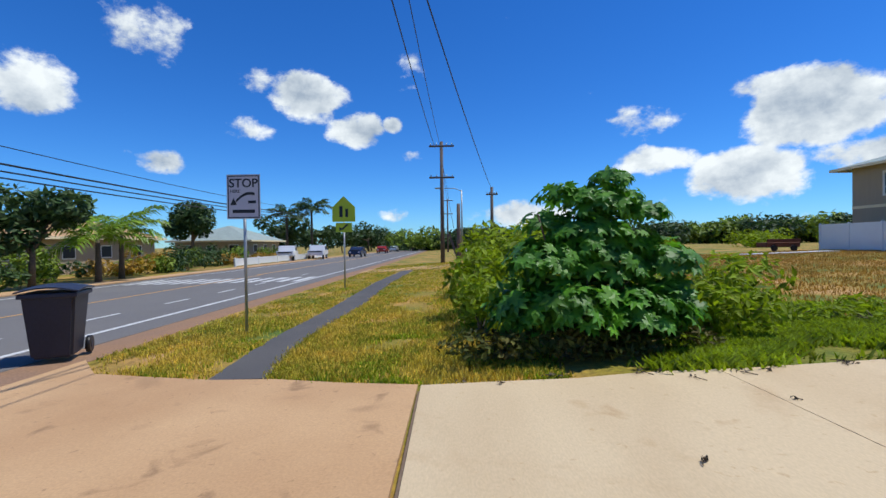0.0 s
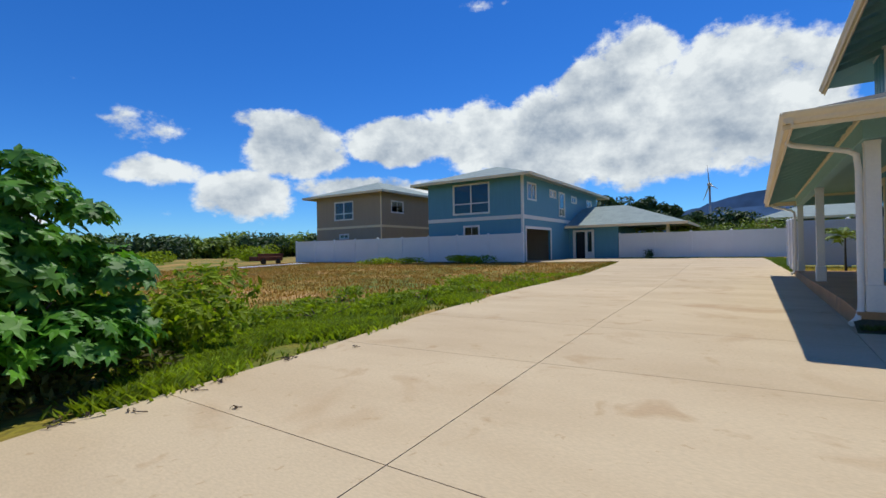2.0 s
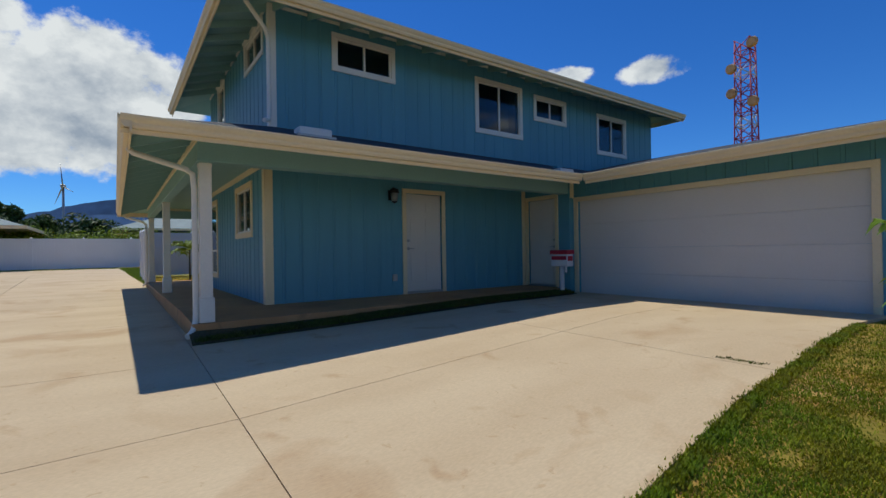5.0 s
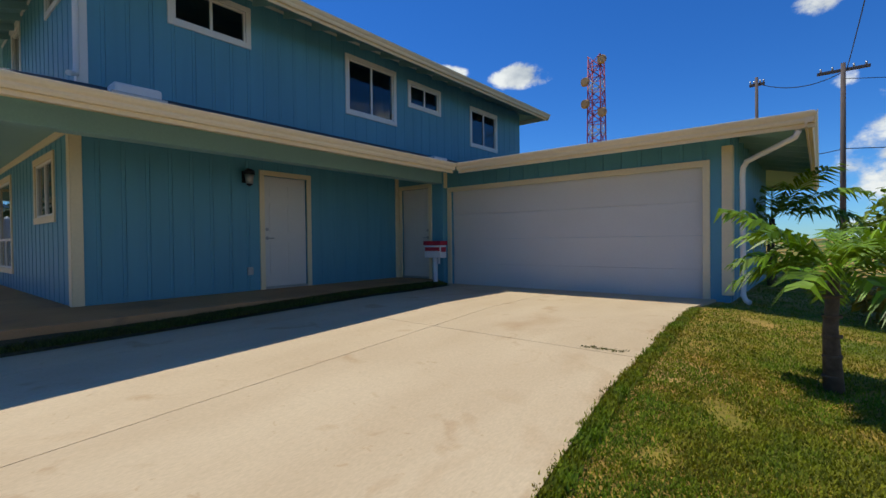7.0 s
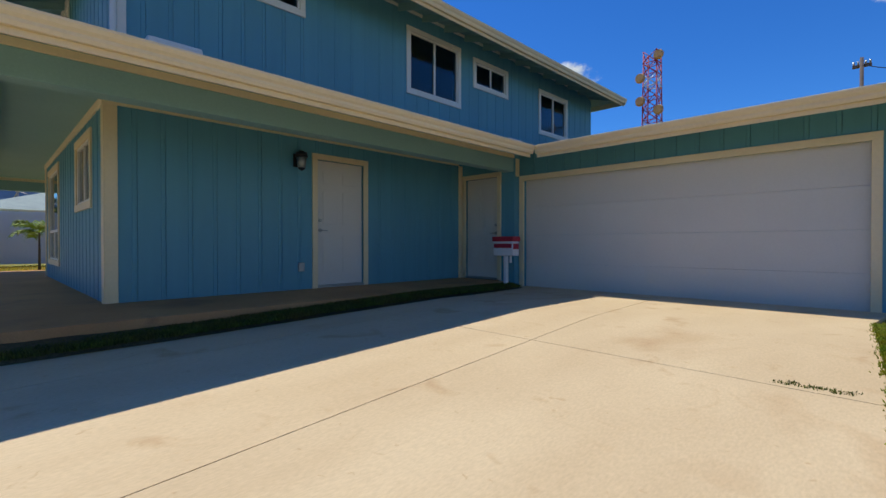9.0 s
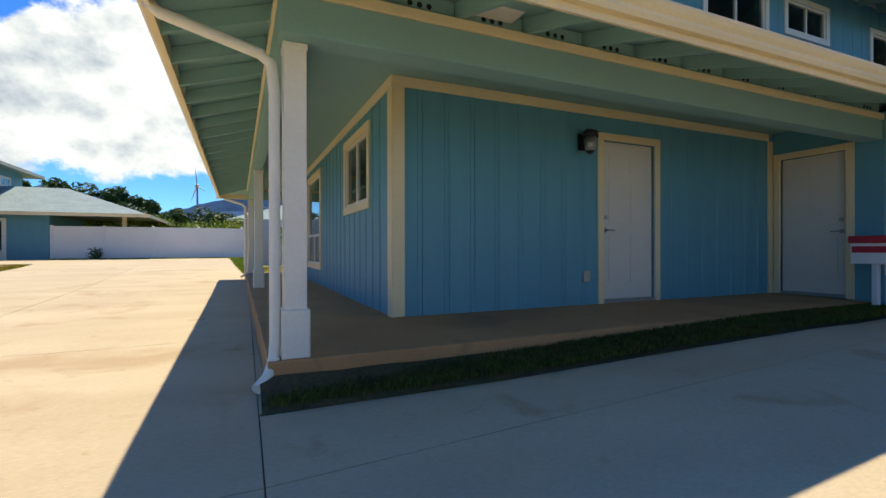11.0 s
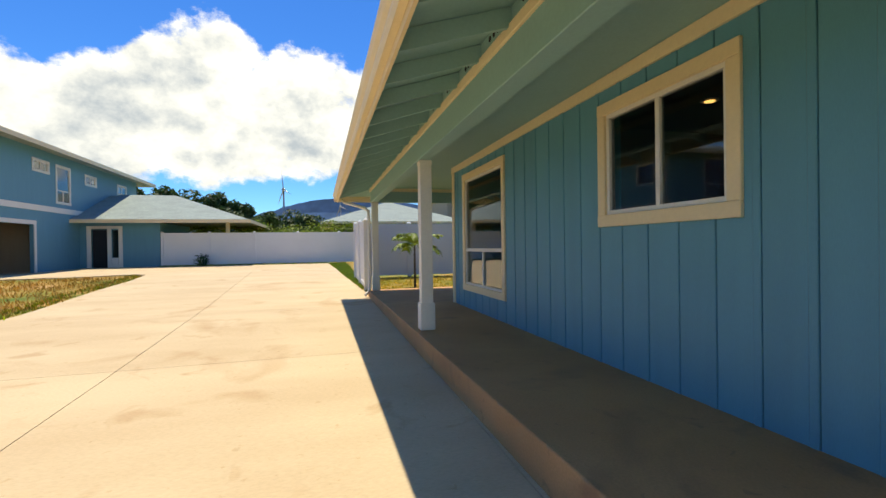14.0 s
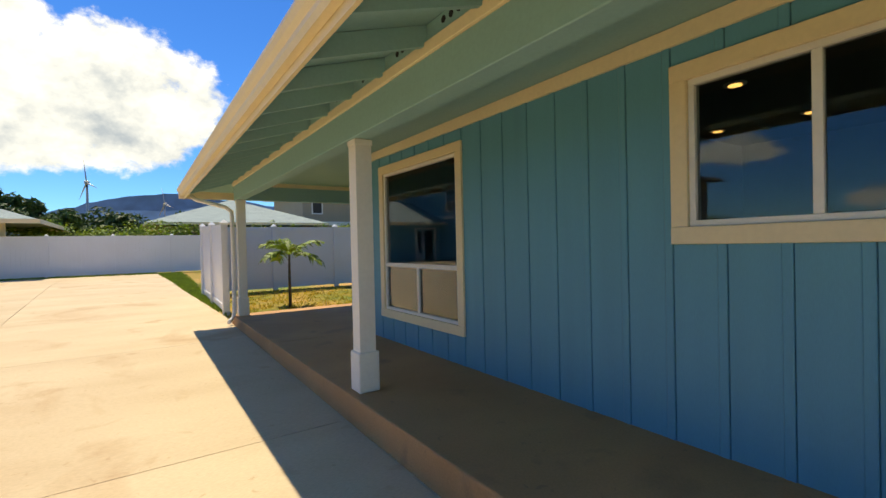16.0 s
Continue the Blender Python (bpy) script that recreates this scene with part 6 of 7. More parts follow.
def car(x, y, mat, label, kind="saloon", ang=0.0):
    z = gz(x)
    t = thing("car", (0, 0, 0), label, "car")
    L, W, H = (4.6, 1.8, 1.45) if kind == "saloon" else (5.2, 1.95, 1.8)
    if kind == "saloon":
        prof = [(-L / 2, 0.35), (-L / 2, 0.85), (-L / 2 + 0.9, 0.95), (-L / 2 + 1.5, 1.40), (0.6, 1.45), (1.35, 0.98), (L / 2, 0.8), (L / 2, 0.35)]
        glass = [(-L / 2 + 1.05, 0.98), (-L / 2 + 1.55, 1.34), (0.55, 1.38), (1.2, 0.98)]
    else:
        prof = [(-L / 2, 0.5), (-L / 2, 1.15), (-L / 2 + 1.7, 1.15), (-L / 2 + 1.85, 1.78), (0.7, 1.8), (1.25, 1.2), (L / 2, 1.1), (L / 2, 0.5)]
        glass = [(-L / 2 + 1.95, 1.2), (-L / 2 + 2.0, 1.70), (0.65, 1.72), (1.1, 1.2)]
    bm = bmesh.new()
    prism(bm, [(-W / 2, v, w) for v, w in prof], (W, 0, 0))
    bmesh.ops.bevel(bm, geom=bm.edges[:], offset=0.07, segments=2, affect="EDGES")
    part("car_body", bm, mat, t)
    for s in (-1, 1):
        bm = bmesh.new()
        prism(bm, [(s * (W / 2 + 0.002), v, w) for v, w in glass], (s * 0.006, 0, 0))
        part("side_window", bm, M_BLACK, t)
    part("windscreen", boxes((-W / 2 + 0.15, 1.0, 1.0, W / 2 - 0.15, 1.06, 1.35)), M_BLACK, t)
    part("windscreen", boxes((-W / 2 + 0.15, -L / 2 - 0.012, 0.9, W / 2 - 0.15, -L / 2 - 0.002, 1.05)), M_BLACK, t)
    for sx in (-1, 1):
        for sy in (-1, 1):
            bm = bmesh.new()
            tube(bm, [(sx * (W / 2 - 0.2), sy * L * 0.31, 0.33), (sx * (W / 2 + 0.01), sy * L * 0.31, 0.33)], 0.33, 18)
            w = part("wheel", bm, M_BLACK, t)
            bm = bmesh.new()
            tube(bm, [(sx * (W / 2 + 0.012), sy * L * 0.31, 0.33), (sx * (W / 2 + 0.018), sy * L * 0.31, 0.33)], 0.19, 14)
            part("rim", bm, M_STEEL, w)
        part("headlight", bevelled(boxes((sx * W * 0.36 - 0.15, -L / 2 - 0.01, 0.62, sx * W * 0.36 + 0.15, -L / 2 + 0.02, 0.78)), 0.004), M_SIGNW, t)
    t.matrix_basis = pose(x, y, z, 0, 0, ang)
    return t


M_CARW = material("white_car_paint", (0.75, 0.75, 0.75), 0.25, grain=0.0, blotch=0.0, bump=0)
M_CARK = material("dark_car_paint", (0.02, 0.03, 0.07), 0.25, grain=0.0, blotch=0.0, bump=0)
M_CARR = material("red_car_paint", (0.30, 0.03, 0.02), 0.25, grain=0.0, blotch=0.0, bump=0)
car(-18.6, 56, M_CARW, "parked white pickup truck on the far verge", "truck", 12)
car(-16.0, 60, M_CARW, "parked white sport utility vehicle on the far verge", "truck", 8)
car(-12.0, 66, M_CARK, "dark blue car on the road", "saloon", 0)
car(-12.2, 92, M_CARR, "small red car far down the road", "saloon", 0)
car(-12.3, 112, M_CARW, "small white car far down the road", "saloon", 0)
car(-7.4, 130, M_CARK, "dark car far down the road", "saloon", 180)

# across the road
part("far_verge", boxes((-16.4, 10, 0.0, -15.2, 200, 0.05)), M_OLDCONC)
tagged(bpy.data.objects["far_verge"], "pale concrete kerb strip across the road", "kerb", kind="structure")
rng0 = np.random.default_rng(31)
for k in range(18):
    x, y = -18.4 - rng0.uniform(0, 5), 10 + k * 2.7
    shrub("leafy_shrub", x, y, rng0.uniform(1.0, 2.4), 3.6, 3.4, "yellow-green garden shrub across the road", M_CROTON if k % 3 == 1 else (M_HEDGE if k % 3 else M_TREE), 40 + k, 700, 0.17)
palm(-16.6, 23.0, 2.2, 2.6, "leaning green palm in the garden across the road", 51, 13, trunk_r=0.14, width=0.09)
palm(-18.0, 26.6, 2.6, 2.6, "green palm in the garden across the road", 52, 12, trunk_r=0.14, width=0.09)
palm(-17.5, 15.5, 3.0, 2.2, "green palm beside the far pavement", 53, 12, trunk_r=0.14, width=0.09)
palm(-21, 74, 7.5, 3.2, "coconut palm beyond the parked cars", 54, 15, trunk_r=0.2, width=0.14, mat=M_TREE)
palm(-24, 71, 6.5, 3.0, "coconut palm beyond the parked cars", 55, 15, trunk_r=0.2, width=0.14, mat=M_TREE)
crown_tree("street_tree", -27.5, 51, 7.2, 5.0, "round dark green tree across the road", M_TREE, 56, 3000, 0.28, clumps=14)
crown_tree("street_tree", -17.3, 20.0, 4.4, 4.2, "dark green tree at the far pavement", M_TREE, 57, 1800, 0.22)
for k in range(12):
    crown_tree("street_tree", -20 - rng0.uniform(0, 12), 84 + k * 14, rng0.uniform(5, 8), rng0.uniform(7, 11), "green roadside tree in the distance", M_TREE, 60 + k, 1300, 0.5)
for k in range(16):
    crown_tree("street_tree", 6 + k * 4.5 + rng0.uniform(-3, 3), 150 + rng0.uniform(-30, 40), rng0.uniform(4, 7), rng0.uniform(8, 12), "green tree in the far tree line", M_TREE, 80 + k, 1000, 0.55)


def low_house(x, y, w, d, h, mat, roof_mat, label, ang=0):
    t = thing("low_house", (x, y, gz(x)), label, "house")
    z = gz(x)
    part("wall", boxes((x, y, z - 0.3, x + w, y + d, z + h)), mat, t)
    hip_roof(t, x, x + w, y, y + d, z + h, 0.38, 0.7, roof_mat)
    for k in range(3):
        yy = y + d * (0.2 + 0.3 * k)
        win = part("window", boxes((x + w, yy - 0.6, z + 1.1, x + w + 0.03, yy + 0.6, z + 2.1)), M_WHITE, t)
        part("pane", boxes((x + w + 0.03, yy - 0.52, z + 1.18, x + w + 0.036, yy + 0.52, z + 2.02)), M_BLACK, win)
        xx = x + w * (0.2 + 0.3 * k)
        win = part("window", boxes((xx - 0.6, y - 0.03, z + 1.1, xx + 0.6, y, z + 2.1)), M_WHITE, t)
        part("pane", boxes((xx - 0.52, y - 0.036, z + 1.18, xx + 0.52, y - 0.03, z + 2.02)), M_BLACK, win)


low_house(-32, 55, 9, 10, 2.6, M_TAN, M_SHINGLE, "low bungalow with pale roof across the road")
low_house(-36, 30, 10, 12, 2.7, M_TAN, M_OLDCONC, "low bungalow with brown roof across the road")
low_house(-36, 6, 9, 12, 2.7, M_VINYL, M_SHINGLE, "low pale bungalow across the road")
fence([(-17.6, 40), (-17.6, 70)], "low pale rail fence before the parked cars", height=0.7, pitch=5.0)

def guy_guard():
    t = thing("guy_wire_guard", (1.2, 26, gz(1.2)), "leaning grey plank guard on the guy wire by the verge", "guard")
    bm = bmesh.new()
    prism(bm, [(1.85, 26, gz(1.2)), (2.0, 26, gz(1.2)), (1.35, 26, 2.3), (1.2, 26, 2.3)], (0, 0.05, 0))
    part("plank", bm, M_WOODPOLE, t)
    bm = bmesh.new()
    tube(bm, [(1.9, 26.02, gz(1.2)), (0.85, 32.9, 7.6)], 0.012, 5)
    part("wire", bm, M_SIGNK, t)


guy_guard()
for k in range(34):
    a = radians(38 + k * 1.75)
    r = 118 + rng0.uniform(-12, 22)
    crown_tree("far_tree", math.cos(a) * r, math.sin(a) * r, rng0.uniform(2.6, 4.4), rng0.uniform(10, 15), "green tree in the far tree line", M_TREE if k % 4 else M_HEDGE, 220 + k, 800, 0.62, clumps=8)
M_RUST = material("rusty_brown_metal", (0.13, 0.045, 0.025), 0.85)
t = thing("rusty_trailer", (25, 34, gz(25)), "low rust-brown trailer frame standing in the lot", "trailer")
part("bed", bevelled(boxes((24.2, 33.4, 1.15, 26.6, 34.6, 1.5)), 0.03), M_RUST, t)
part("side_board", bevelled(boxes((24.2, 33.35, 1.5, 26.6, 33.4, 1.75)), 0.01), M_RUST, t)
for s in (24.7, 26.1):
    bm = bmesh.new()
    tube(bm, [(s, 33.3, 1.08), (s, 33.42, 1.08)], 0.22, 14)
    part("wheel", bm, M_BLACK, t)
slab = draped("lot_slab", [(21, 30.5), (27, 30.5), (27, 31.6), (21, 31.6)], M_VINYL, 0.03, 0.1, "pale concrete slab lying in the lot", "slab")
rngw = np.random.default_rng(61)
for k in range(16):
    wx = 5.6 + k * 0.72
    shrub("weed_clump", wx, 5.3 + 0.04 * wx + rngw.uniform(0.1, 2.3), rngw.uniform(0.2, 0.38), rngw.uniform(0.7, 1.3), rngw.uniform(0.7, 1.2), "low bright green clump of leafy weeds in the lot", M_WEED, 300 + k, 260, 0.055, "weed")
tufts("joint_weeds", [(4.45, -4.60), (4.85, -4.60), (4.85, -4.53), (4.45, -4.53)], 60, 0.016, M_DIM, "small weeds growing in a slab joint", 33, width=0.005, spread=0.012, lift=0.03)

# beyond the fences
rng1 = np.random.default_rng(91)
for k in range(20):
    shrub("hedge", 45 + rng1.uniform(0, 5), 16 - k * 2.3, rng1.uniform(3.0, 3.4), 5.0, 5.0, "bright green hedge mass beyond the white fence", M_HEDGE, 100 + k, 2600, 0.13, "hedge")
for k, (x, y, h, w) in enumerate(((80, 19.5, 11.5, 6), (83, 16.3, 9.8, 5.5), (82, 13.3, 9.2, 5), (84, 10.8, 8.8, 4), (78, 22.5, 9.5, 6), (90, 5, 6.6, 8), (92, 1, 6.4, 7), (88, 8.5, 7.0, 5), (84, 28, 9, 7), (95, -7, 6, 9), (95, 34, 7, 9), (90, -14, 6, 8))):
    crown_tree("ironwood_tree", x, y, h, w, "tall dark feathery tree beyond the hedge", M_TREE, 120 + k, 1600, 0.42, clumps=12)
for k in range(22):
    crown_tree("field_tree", 30 + k * 6 + rng1.uniform(-3, 3), 118 - k * 3 + rng1.uniform(-8, 8), rng1.uniform(3.5, 5.5), rng1.uniform(9, 13), "low green tree at the far side of the lot", M_HEDGE if k % 3 else M_TREE, 150 + k, 800, 0.6)
for k in range(14):
    shrub("thicket", 12 + k * 5 + rng1.uniform(-2, 2), 52 + rng1.uniform(-6, 8), rng1.uniform(1.2, 2.2), 7, 5, "green thicket at the back of the lot", M_WEED, 180 + k, 700, 0.25, "thicket")


def distant_house(x0, y0, x1, y1, label):
    t = thing("distant_house", (x0, y0, gz(x0)), label, "house")
    part("wall", boxes((x0, y0, 0.8, x1, y1, 3.75)), M_TAN, t)
    hip_roof(t, x0, x1, y0, y1, 4.0, 0.36, 1.0, M_SHINGLE)


distant_house(49, -11.5, 60, -0.9, "tan single-storey house with a pale grey hip roof")
def upper_neighbour():
    t = thing("distant_house", (52, -22, 1), "two-storey mauve-tan house with white bands", "house")
    part("wall", boxes((52, -26, 0.8, 62, -11.6, 7.2)), M_TAN, t)
    part("belly_band", boxes((51.95, -26, 4.0, 52, -11.6, 4.35)), M_WHITE, t)
    w = part("window", boxes((51.95, -13.4, 5.0, 52, -12.4, 6.2)), M_WHITE, t)
    part("pane", boxes((51.94, -13.3, 5.1, 51.95, -12.5, 6.1)), M_BLACK, w)
    hip_roof(t, 52, 62, -26, -11.6, 7.2, 0.34, 0.9, M_SHINGLE)


upper_neighbour()


def wind_turbine(x, y, hub, blade, turn, label):
    t = thing("wind_turbine", (x, y, 1), label, "wind turbine")
    bm = bmesh.new()
    tube(bm, [(x, y, 0), (x, y, hub)], [hub * 0.022, hub * 0.014], 10)
    part("tower", bm, M_STEEL, t)
    part("nacelle", bevelled(boxes((x - hub * 0.05, y - hub * 0.03, hub - 1, x + hub * 0.05, y + hub * 0.03, hub + hub * 0.03)), 0.5), M_STEEL, t)
    for k in range(3):
        a = radians(turn + 120 * k)
        e = Vector((x - hub * 0.06 + math.sin(a) * blade * 0.9, y + math.sin(a) * blade * 0.42, hub + math.cos(a) * blade))
        bm = bmesh.new()
        tube(bm, [(x - hub * 0.06, y, hub), Vector((x - hub * 0.06, y, hub)).lerp(e, 0.25), e], [blade * 0.02, blade * 0.028, blade * 0.006], 6)
        part("blade", bm, M_STEEL, t)


wind_turbine(700, 49, 84, 28, 12, "white wind turbine at rest on the far ridge")
wind_turbine(1100, -47, 95, 34, 15, "small far wind turbine at rest")


def lattice_tower():
    # a red and white tower behind the house
    x, y, top, half = 50.5, -125, 51.8, 1.6
    t = thing("radio_tower", (x, y, 1), "red lattice radio tower with dish antennas", "radio tower")
    M_TOWER = material("tower_red_paint", (0.36, 0.03, 0.06), 0.6, bump=0)
    n = 16
    for sx in (-1, 1):
        for sy in (-1, 1):
            bm = bmesh.new()
            tube(bm, [(x + sx * half * 1.4, y + sy * half * 1.4, 0), (x + sx * half, y + sy * half, top)], 0.17, 5)
            part("leg", bm, M_TOWER, t)
    for k in range(n):
        z0, z1 = 4 + (top - 4) * k / n, 4 + (top - 4) * (k + 1) / n
        m = M_TOWER if k % 4 != 1 else M_SIGNW
        bm = bmesh.new()
        for a, b in (((-1, -1), (1, -1)), ((1, -1), (1, 1)), ((1, 1), (-1, 1)), ((-1, 1), (-1, -1))):
            h = half * 1.1
            tube(bm, [(x + a[0] * h, y + a[1] * h, z0), (x + b[0] * h, y + b[1] * h, z1)], 0.10, 4)
            tube(bm, [(x + b[0] * h, y + b[1] * h, z0), (x + a[0] * h, y + a[1] * h, z1)], 0.10, 4)
            tube(bm, [(x + a[0] * h, y + a[1] * h, z0), (x + b[0] * h, y + b[1] * h, z0)], 0.12, 4)
        tagged(part("bracing", bm, m, t), kind="stuff")
    for zz, s in ((50, -1), (36, -1), (39, 1), (45, 1)):
        bm = bmesh.new()
        tube(bm, [(x + s * 2.3, y + 2, zz), (x + s * 2.3, y + 2.8, zz)], [1.3, 1.0], 14)
        part("dish", bm, M_OLDCONC, t)


lattice_tower()


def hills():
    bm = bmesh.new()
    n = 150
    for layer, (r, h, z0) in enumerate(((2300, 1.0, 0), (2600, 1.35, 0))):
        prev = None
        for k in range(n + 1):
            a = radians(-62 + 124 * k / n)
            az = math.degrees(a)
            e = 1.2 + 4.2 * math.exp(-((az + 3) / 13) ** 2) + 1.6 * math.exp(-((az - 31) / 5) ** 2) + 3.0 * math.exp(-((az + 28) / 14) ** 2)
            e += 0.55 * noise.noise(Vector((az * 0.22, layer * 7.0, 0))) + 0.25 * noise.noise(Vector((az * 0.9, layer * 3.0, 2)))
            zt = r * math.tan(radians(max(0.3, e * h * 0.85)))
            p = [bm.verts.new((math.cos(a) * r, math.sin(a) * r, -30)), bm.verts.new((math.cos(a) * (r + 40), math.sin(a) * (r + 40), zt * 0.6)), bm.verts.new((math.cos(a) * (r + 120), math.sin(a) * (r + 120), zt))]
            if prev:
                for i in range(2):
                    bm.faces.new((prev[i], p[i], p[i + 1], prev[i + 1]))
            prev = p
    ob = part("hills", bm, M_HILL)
    tagged(ob, "mountain ridge on the horizon, coloured blue-green for distance haze", "hills", kind="structure")


hills()


# small things on and before the house
def lantern():
    x, y, z = XF - 0.036, -4.50, 2.83
    t = thing("wall_lantern", (x, y, z), "black metal wall lantern with glass shade by the door", "wall lamp")
    part("back_plate", bevelled(boxes((x - 0.02, y - 0.06, z - 0.09, x, y + 0.06, z + 0.11)), 0.008, 2), M_BLACK, t)
    bm = bmesh.new()
    tube(bm, [(x - 0.02, y, z + 0.05), (x - 0.09, y, z + 0.15), (x - 0.15, y, z + 0.13)], 0.012, 8)
    part("arm", bm, M_BLACK, t)
    bm = bmesh.new()
    tube(bm, [(x - 0.15, y, z + 0.14), (x - 0.15, y, z + 0.11), (x - 0.15, y, z + 0.04)], [0.02, 0.085, 0.095], 10)
    part("cap", bm, M_BLACK, t)
    bm = bmesh.new()
    tube(bm, [(x - 0.15, y, z + 0.04), (x - 0.15, y, z - 0.12)], [0.078, 0.055], 10)
    part("glass_shade", bm, M_STEEL, t)
    bm = bmesh.new()
    tube(bm, [(x - 0.15, y, z - 0.12), (x - 0.15, y, z - 0.14), (x - 0.15, y, z - 0.16)], [0.06, 0.04, 0.01], 10)
    part("finial", bm, M_BLACK, t)


lantern()
ob = thing("outlet_cover", (XF - 0.03, -4.57, 1.22), "grey weatherproof outlet cover on the siding", "outlet")
part("cover", bevelled(boxes((XF - 0.06, -4.62, 1.15, XF - 0.018, -4.52, 1.28)), 0.01, 2), M_STEEL, ob)
part("hinge", bevelled(boxes((XF - 0.066, -4.61, 1.27, XF - 0.02, -4.53, 1.285)), 0.003), M_STEEL, ob)


def downspout(pts, mat, label):
    t = thing("downspout", pts[-1], label, "downspout")
    bm = bmesh.new()
    tube(bm, pts, 0.036, 12)
    part("pipe", bm, mat, t)
    for p in (pts[2], pts[-3]):
        bm = bmesh.new()
        q = Vector(p)
        tube(bm, [q + Vector((0, 0, -0.02)), q + Vector((0, 0, 0.02))], 0.041, 12)
        part("bracket", bm, mat, t)


downspout([(9.66, -0.20, 3.06), (9.66, -0.26, 3.00), (9.663, -0.82, 2.85), (9.665, -0.90, 2.79), (9.665, -0.92, 2.60), (9.665, -0.92, 0.94), (9.65, -0.91, 0.82), (9.60, -0.87, 0.73), (9.52, -0.80, 0.68)], M_POST, "white round downspout beside the porch post with elbow")
downspout([(21.05, -0.30, 3.05), (20.98, -0.36, 2.98), (20.6, -0.80, 2.82), (20.52, -0.88, 2.74), (20.52, -0.89, 2.6), (20.52, -0.89, 1.0), (20.53, -0.88, 0.86), (20.5, -0.82, 0.80), (20.45, -0.78, 0.77)], M_POST, "white downspout at the far porch post")
downspout([(3.36, -7.72, 3.02), (3.40, -7.76, 2.94), (3.95, -8.30, 2.78), (4.01, -8.36, 2.70), (4.02, -8.37, 2.58), (4.01, -8.37, 0.95), (4.01, -8.36, 0.86), (3.97, -8.3, 0.80), (3.92, -8.26, 0.78)], M_POST, "white round downspout from the eave to the garage corner")
downspout([(10.15, -1.5, 5.85), (10.2, -1.55, 5.78), (10.8, -2.15, 5.5), (10.87, -2.21, 5.4), (10.875, -2.215, 5.3), (10.875, -2.215, 4.1), (10.86, -2.2, 4.0), (10.8, -2.15, 3.97), (10.74, -2.1, 3.95)], M_WHITE, "white downspout on the upper corner board")
ob = thing("roof_vent", (9.6, -2.45, 3.5), "low white box vent on the porch roof", "roof vent")
part("vent_cover", bevelled(boxes((9.35, -2.72, 3.36, 9.62, -2.22, 3.56)), 0.03, 2), M_WHITE, ob)
part("flashing", bevelled(boxes((9.30, -2.76, 3.40, 9.34, -2.18, 3.44)), 0.004), M_STEEL, ob)
ob = thing("roof_flashing", (9.3, -7.4, 3.4), "white metal flashing in the roof valley", "flashing")
part("sheet", bevelled(boxes((8.95, -7.75, 3.28, 9.25, -7.35, 3.36)), 0.008), M_WHITE, ob)


def yard_sign():
    x, y = 9.42, -7.9
    z = gz(9.0, y)
    t = thing("yard_sign", (x, y, z), "red and white printed box on a white post by the garage", "sign")
    part("post", bevelled(boxes((x - 0.03, y - 0.04, z, x + 0.03, y + 0.04, z + 0.72)), 0.006), M_VINYL, t)
    part("post", bevelled(boxes((x - 0.12, y - 0.02, z + 0.45, x - 0.09, y + 0.02, z + 0.72)), 0.004), M_VINYL, t)
    b = part("box", bevelled(boxes((x - 0.22, y - 0.10, z + 0.58, x + 0.22, y + 0.10, z + 0.84)), 0.01), M_VINYL, t)
    part("lid", bevelled(boxes((x - 0.24, y - 0.12, z + 0.84, x + 0.24, y + 0.12, z + 0.93)), 0.012), M_RED, b)
    part("printed_band", boxes((x - 0.224, y - 0.08, z + 0.70, x - 0.2205, y + 0.08, z + 0.80), (x - 0.2, y + 0.1005, z + 0.72, x + 0.2, y + 0.104, z + 0.80)), M_RED, b)


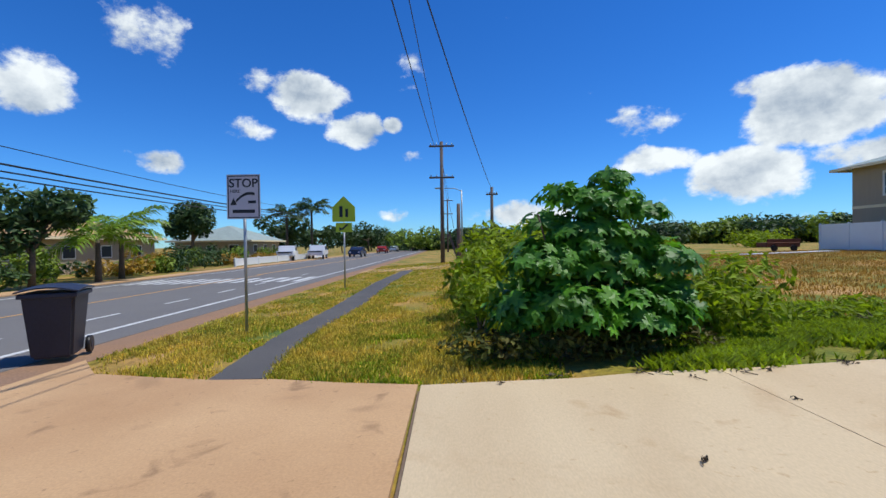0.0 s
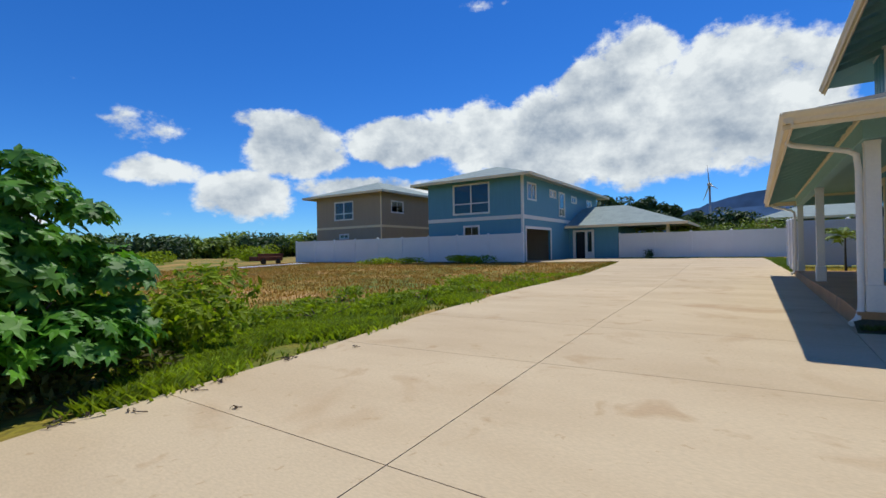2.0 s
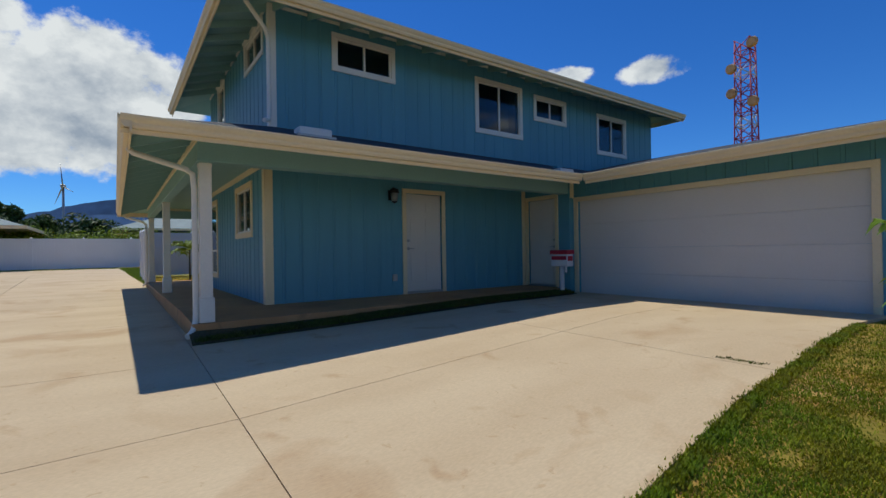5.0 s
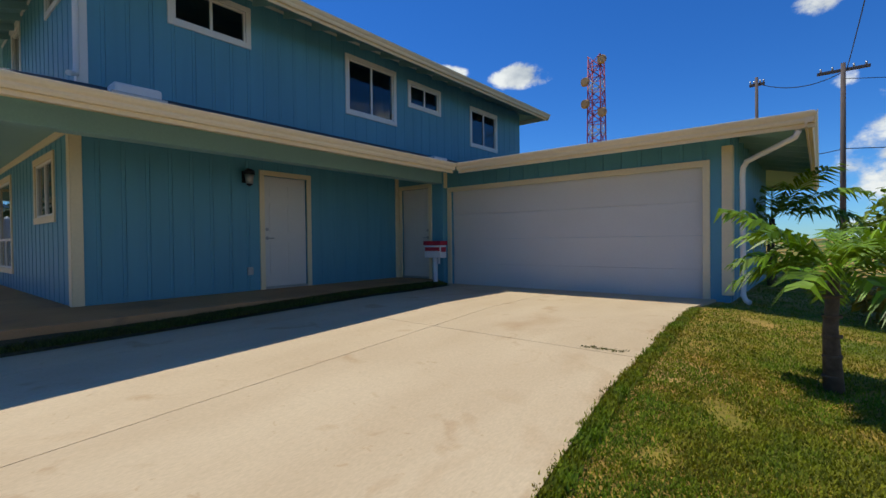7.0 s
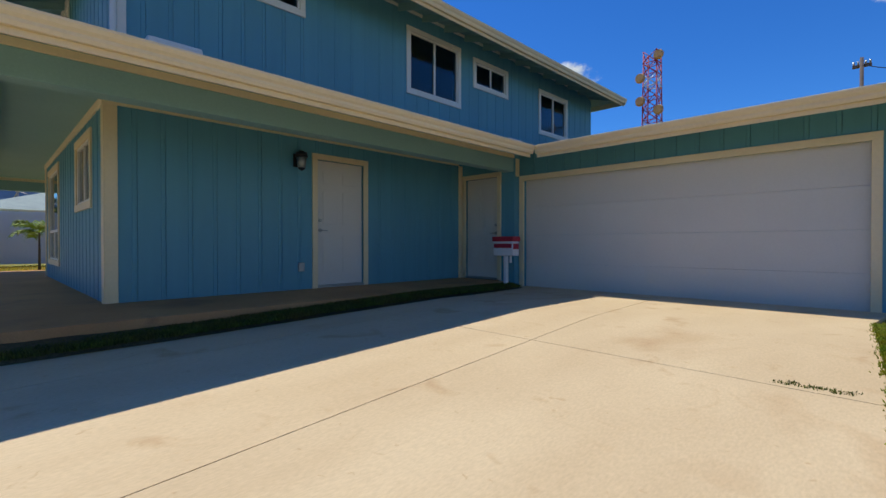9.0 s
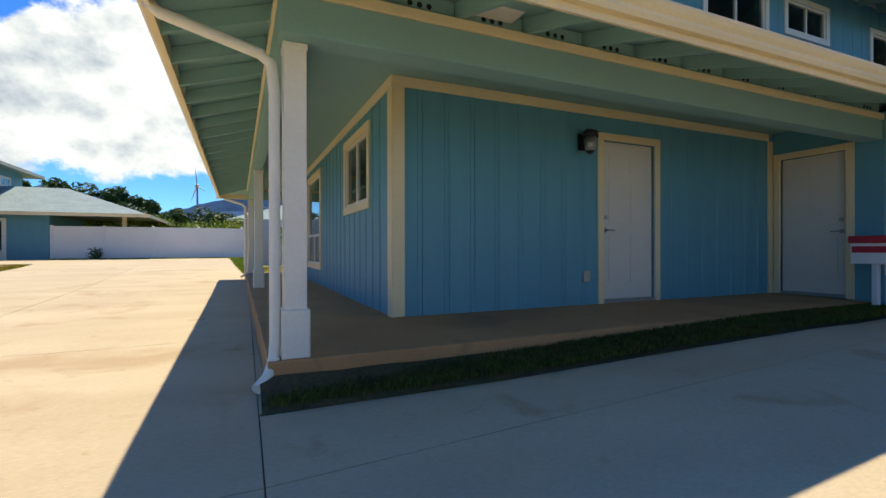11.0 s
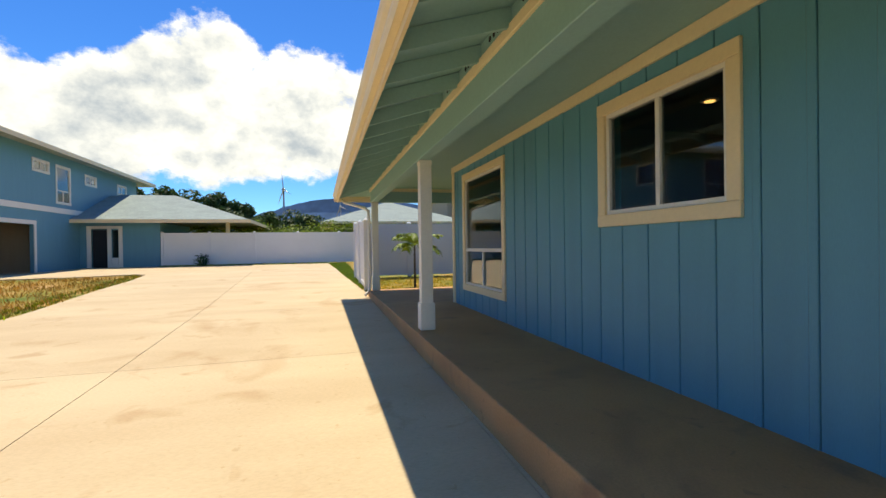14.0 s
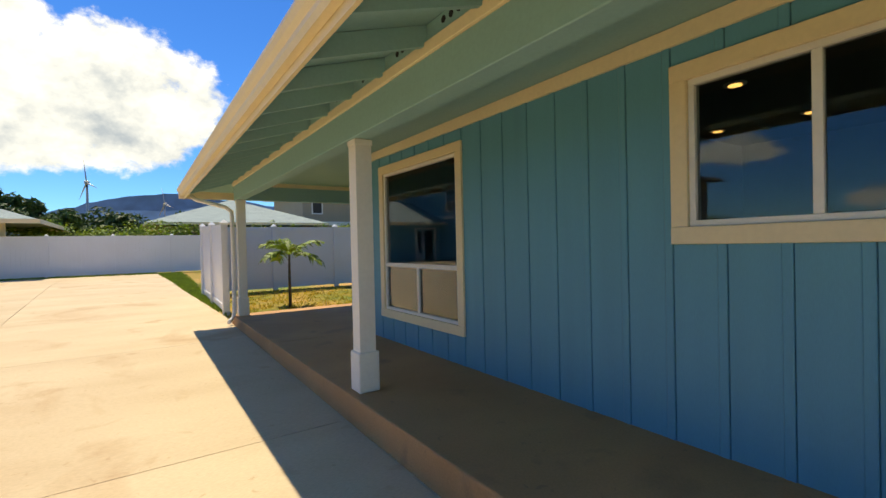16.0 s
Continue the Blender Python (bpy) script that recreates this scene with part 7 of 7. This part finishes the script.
yard_sign()
# ceiling lamps that shine inside the ground-floor rooms
M_GLOW = bpy.data.materials.new("warm_lamp")
M_GLOW.use_nodes = True
M_GLOW.node_tree.nodes["Principled BSDF"].inputs["Emission Color"].default_value = (1.0, 0.5, 0.15, 1)
M_GLOW.node_tree.nodes["Principled BSDF"].inputs["Emission Strength"].default_value = 1.8
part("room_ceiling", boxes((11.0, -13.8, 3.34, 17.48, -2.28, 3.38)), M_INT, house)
for x, y in ((12.2, -3.6), (13.4, -3.6), (14.3, -5.2), (12.2, -5.2), (13.4, -5.2)):
    t = thing("recessed_lamp", (x, y, 3.33), "lit warm recessed ceiling lamp inside the room", "ceiling lamp", "recessed lamps of the room")
    bm = bmesh.new()
    tube(bm, [(x, y, 3.325), (x, y, 3.339)], 0.085, 16)
    part("ring", bm, M_WHITE, t)
    bm = bmesh.new()
    tube(bm, [(x, y, 3.318), (x, y, 3.324)], 0.05, 16)
    part("diffuser", bm, M_GLOW, t)


# litter: twigs and dead leaves on the driveway
def litter():
    rng = np.random.default_rng(77)
    for k in range(18):
        x = rng.uniform(1.2, 6.0) if k > 1 else (2.76, 4.26)[k]
        y = 4.25 + 0.02 * x - abs(rng.normal()) * 0.22 if k < 17 else 3.4
        y = (2.49, 4.14)[k] if k < 2 else y
        z = gz(x, y)
        t = thing("twig_litter", (x, y, z), "dry brown twig and curled leaf on the concrete", "litter", "litter on the driveway")
        bm = bmesh.new()
        a = rng.uniform(0, 6.28)
        L = rng.uniform(0.03, 0.08)
        tube(bm, [(x, y, z + 0.006), (x + math.cos(a) * L, y + math.sin(a) * L, z + 0.016), (x + math.cos(a + 0.5) * L * 1.8, y + math.sin(a + 0.5) * L * 1.8, z + 0.006)], 0.004, 5)
        part("twig", bm, M_BARK, t)
        v, f = leaf_cloud([(x, y, z + 0.02)], [(L * 0.9, L * 0.7, 0.008)], 6, 0.022, rng, flat=0.3)
        part("dead_leaves", leaf_mesh("dead_leaves", v, f, M_BARK), None, t)


litter()
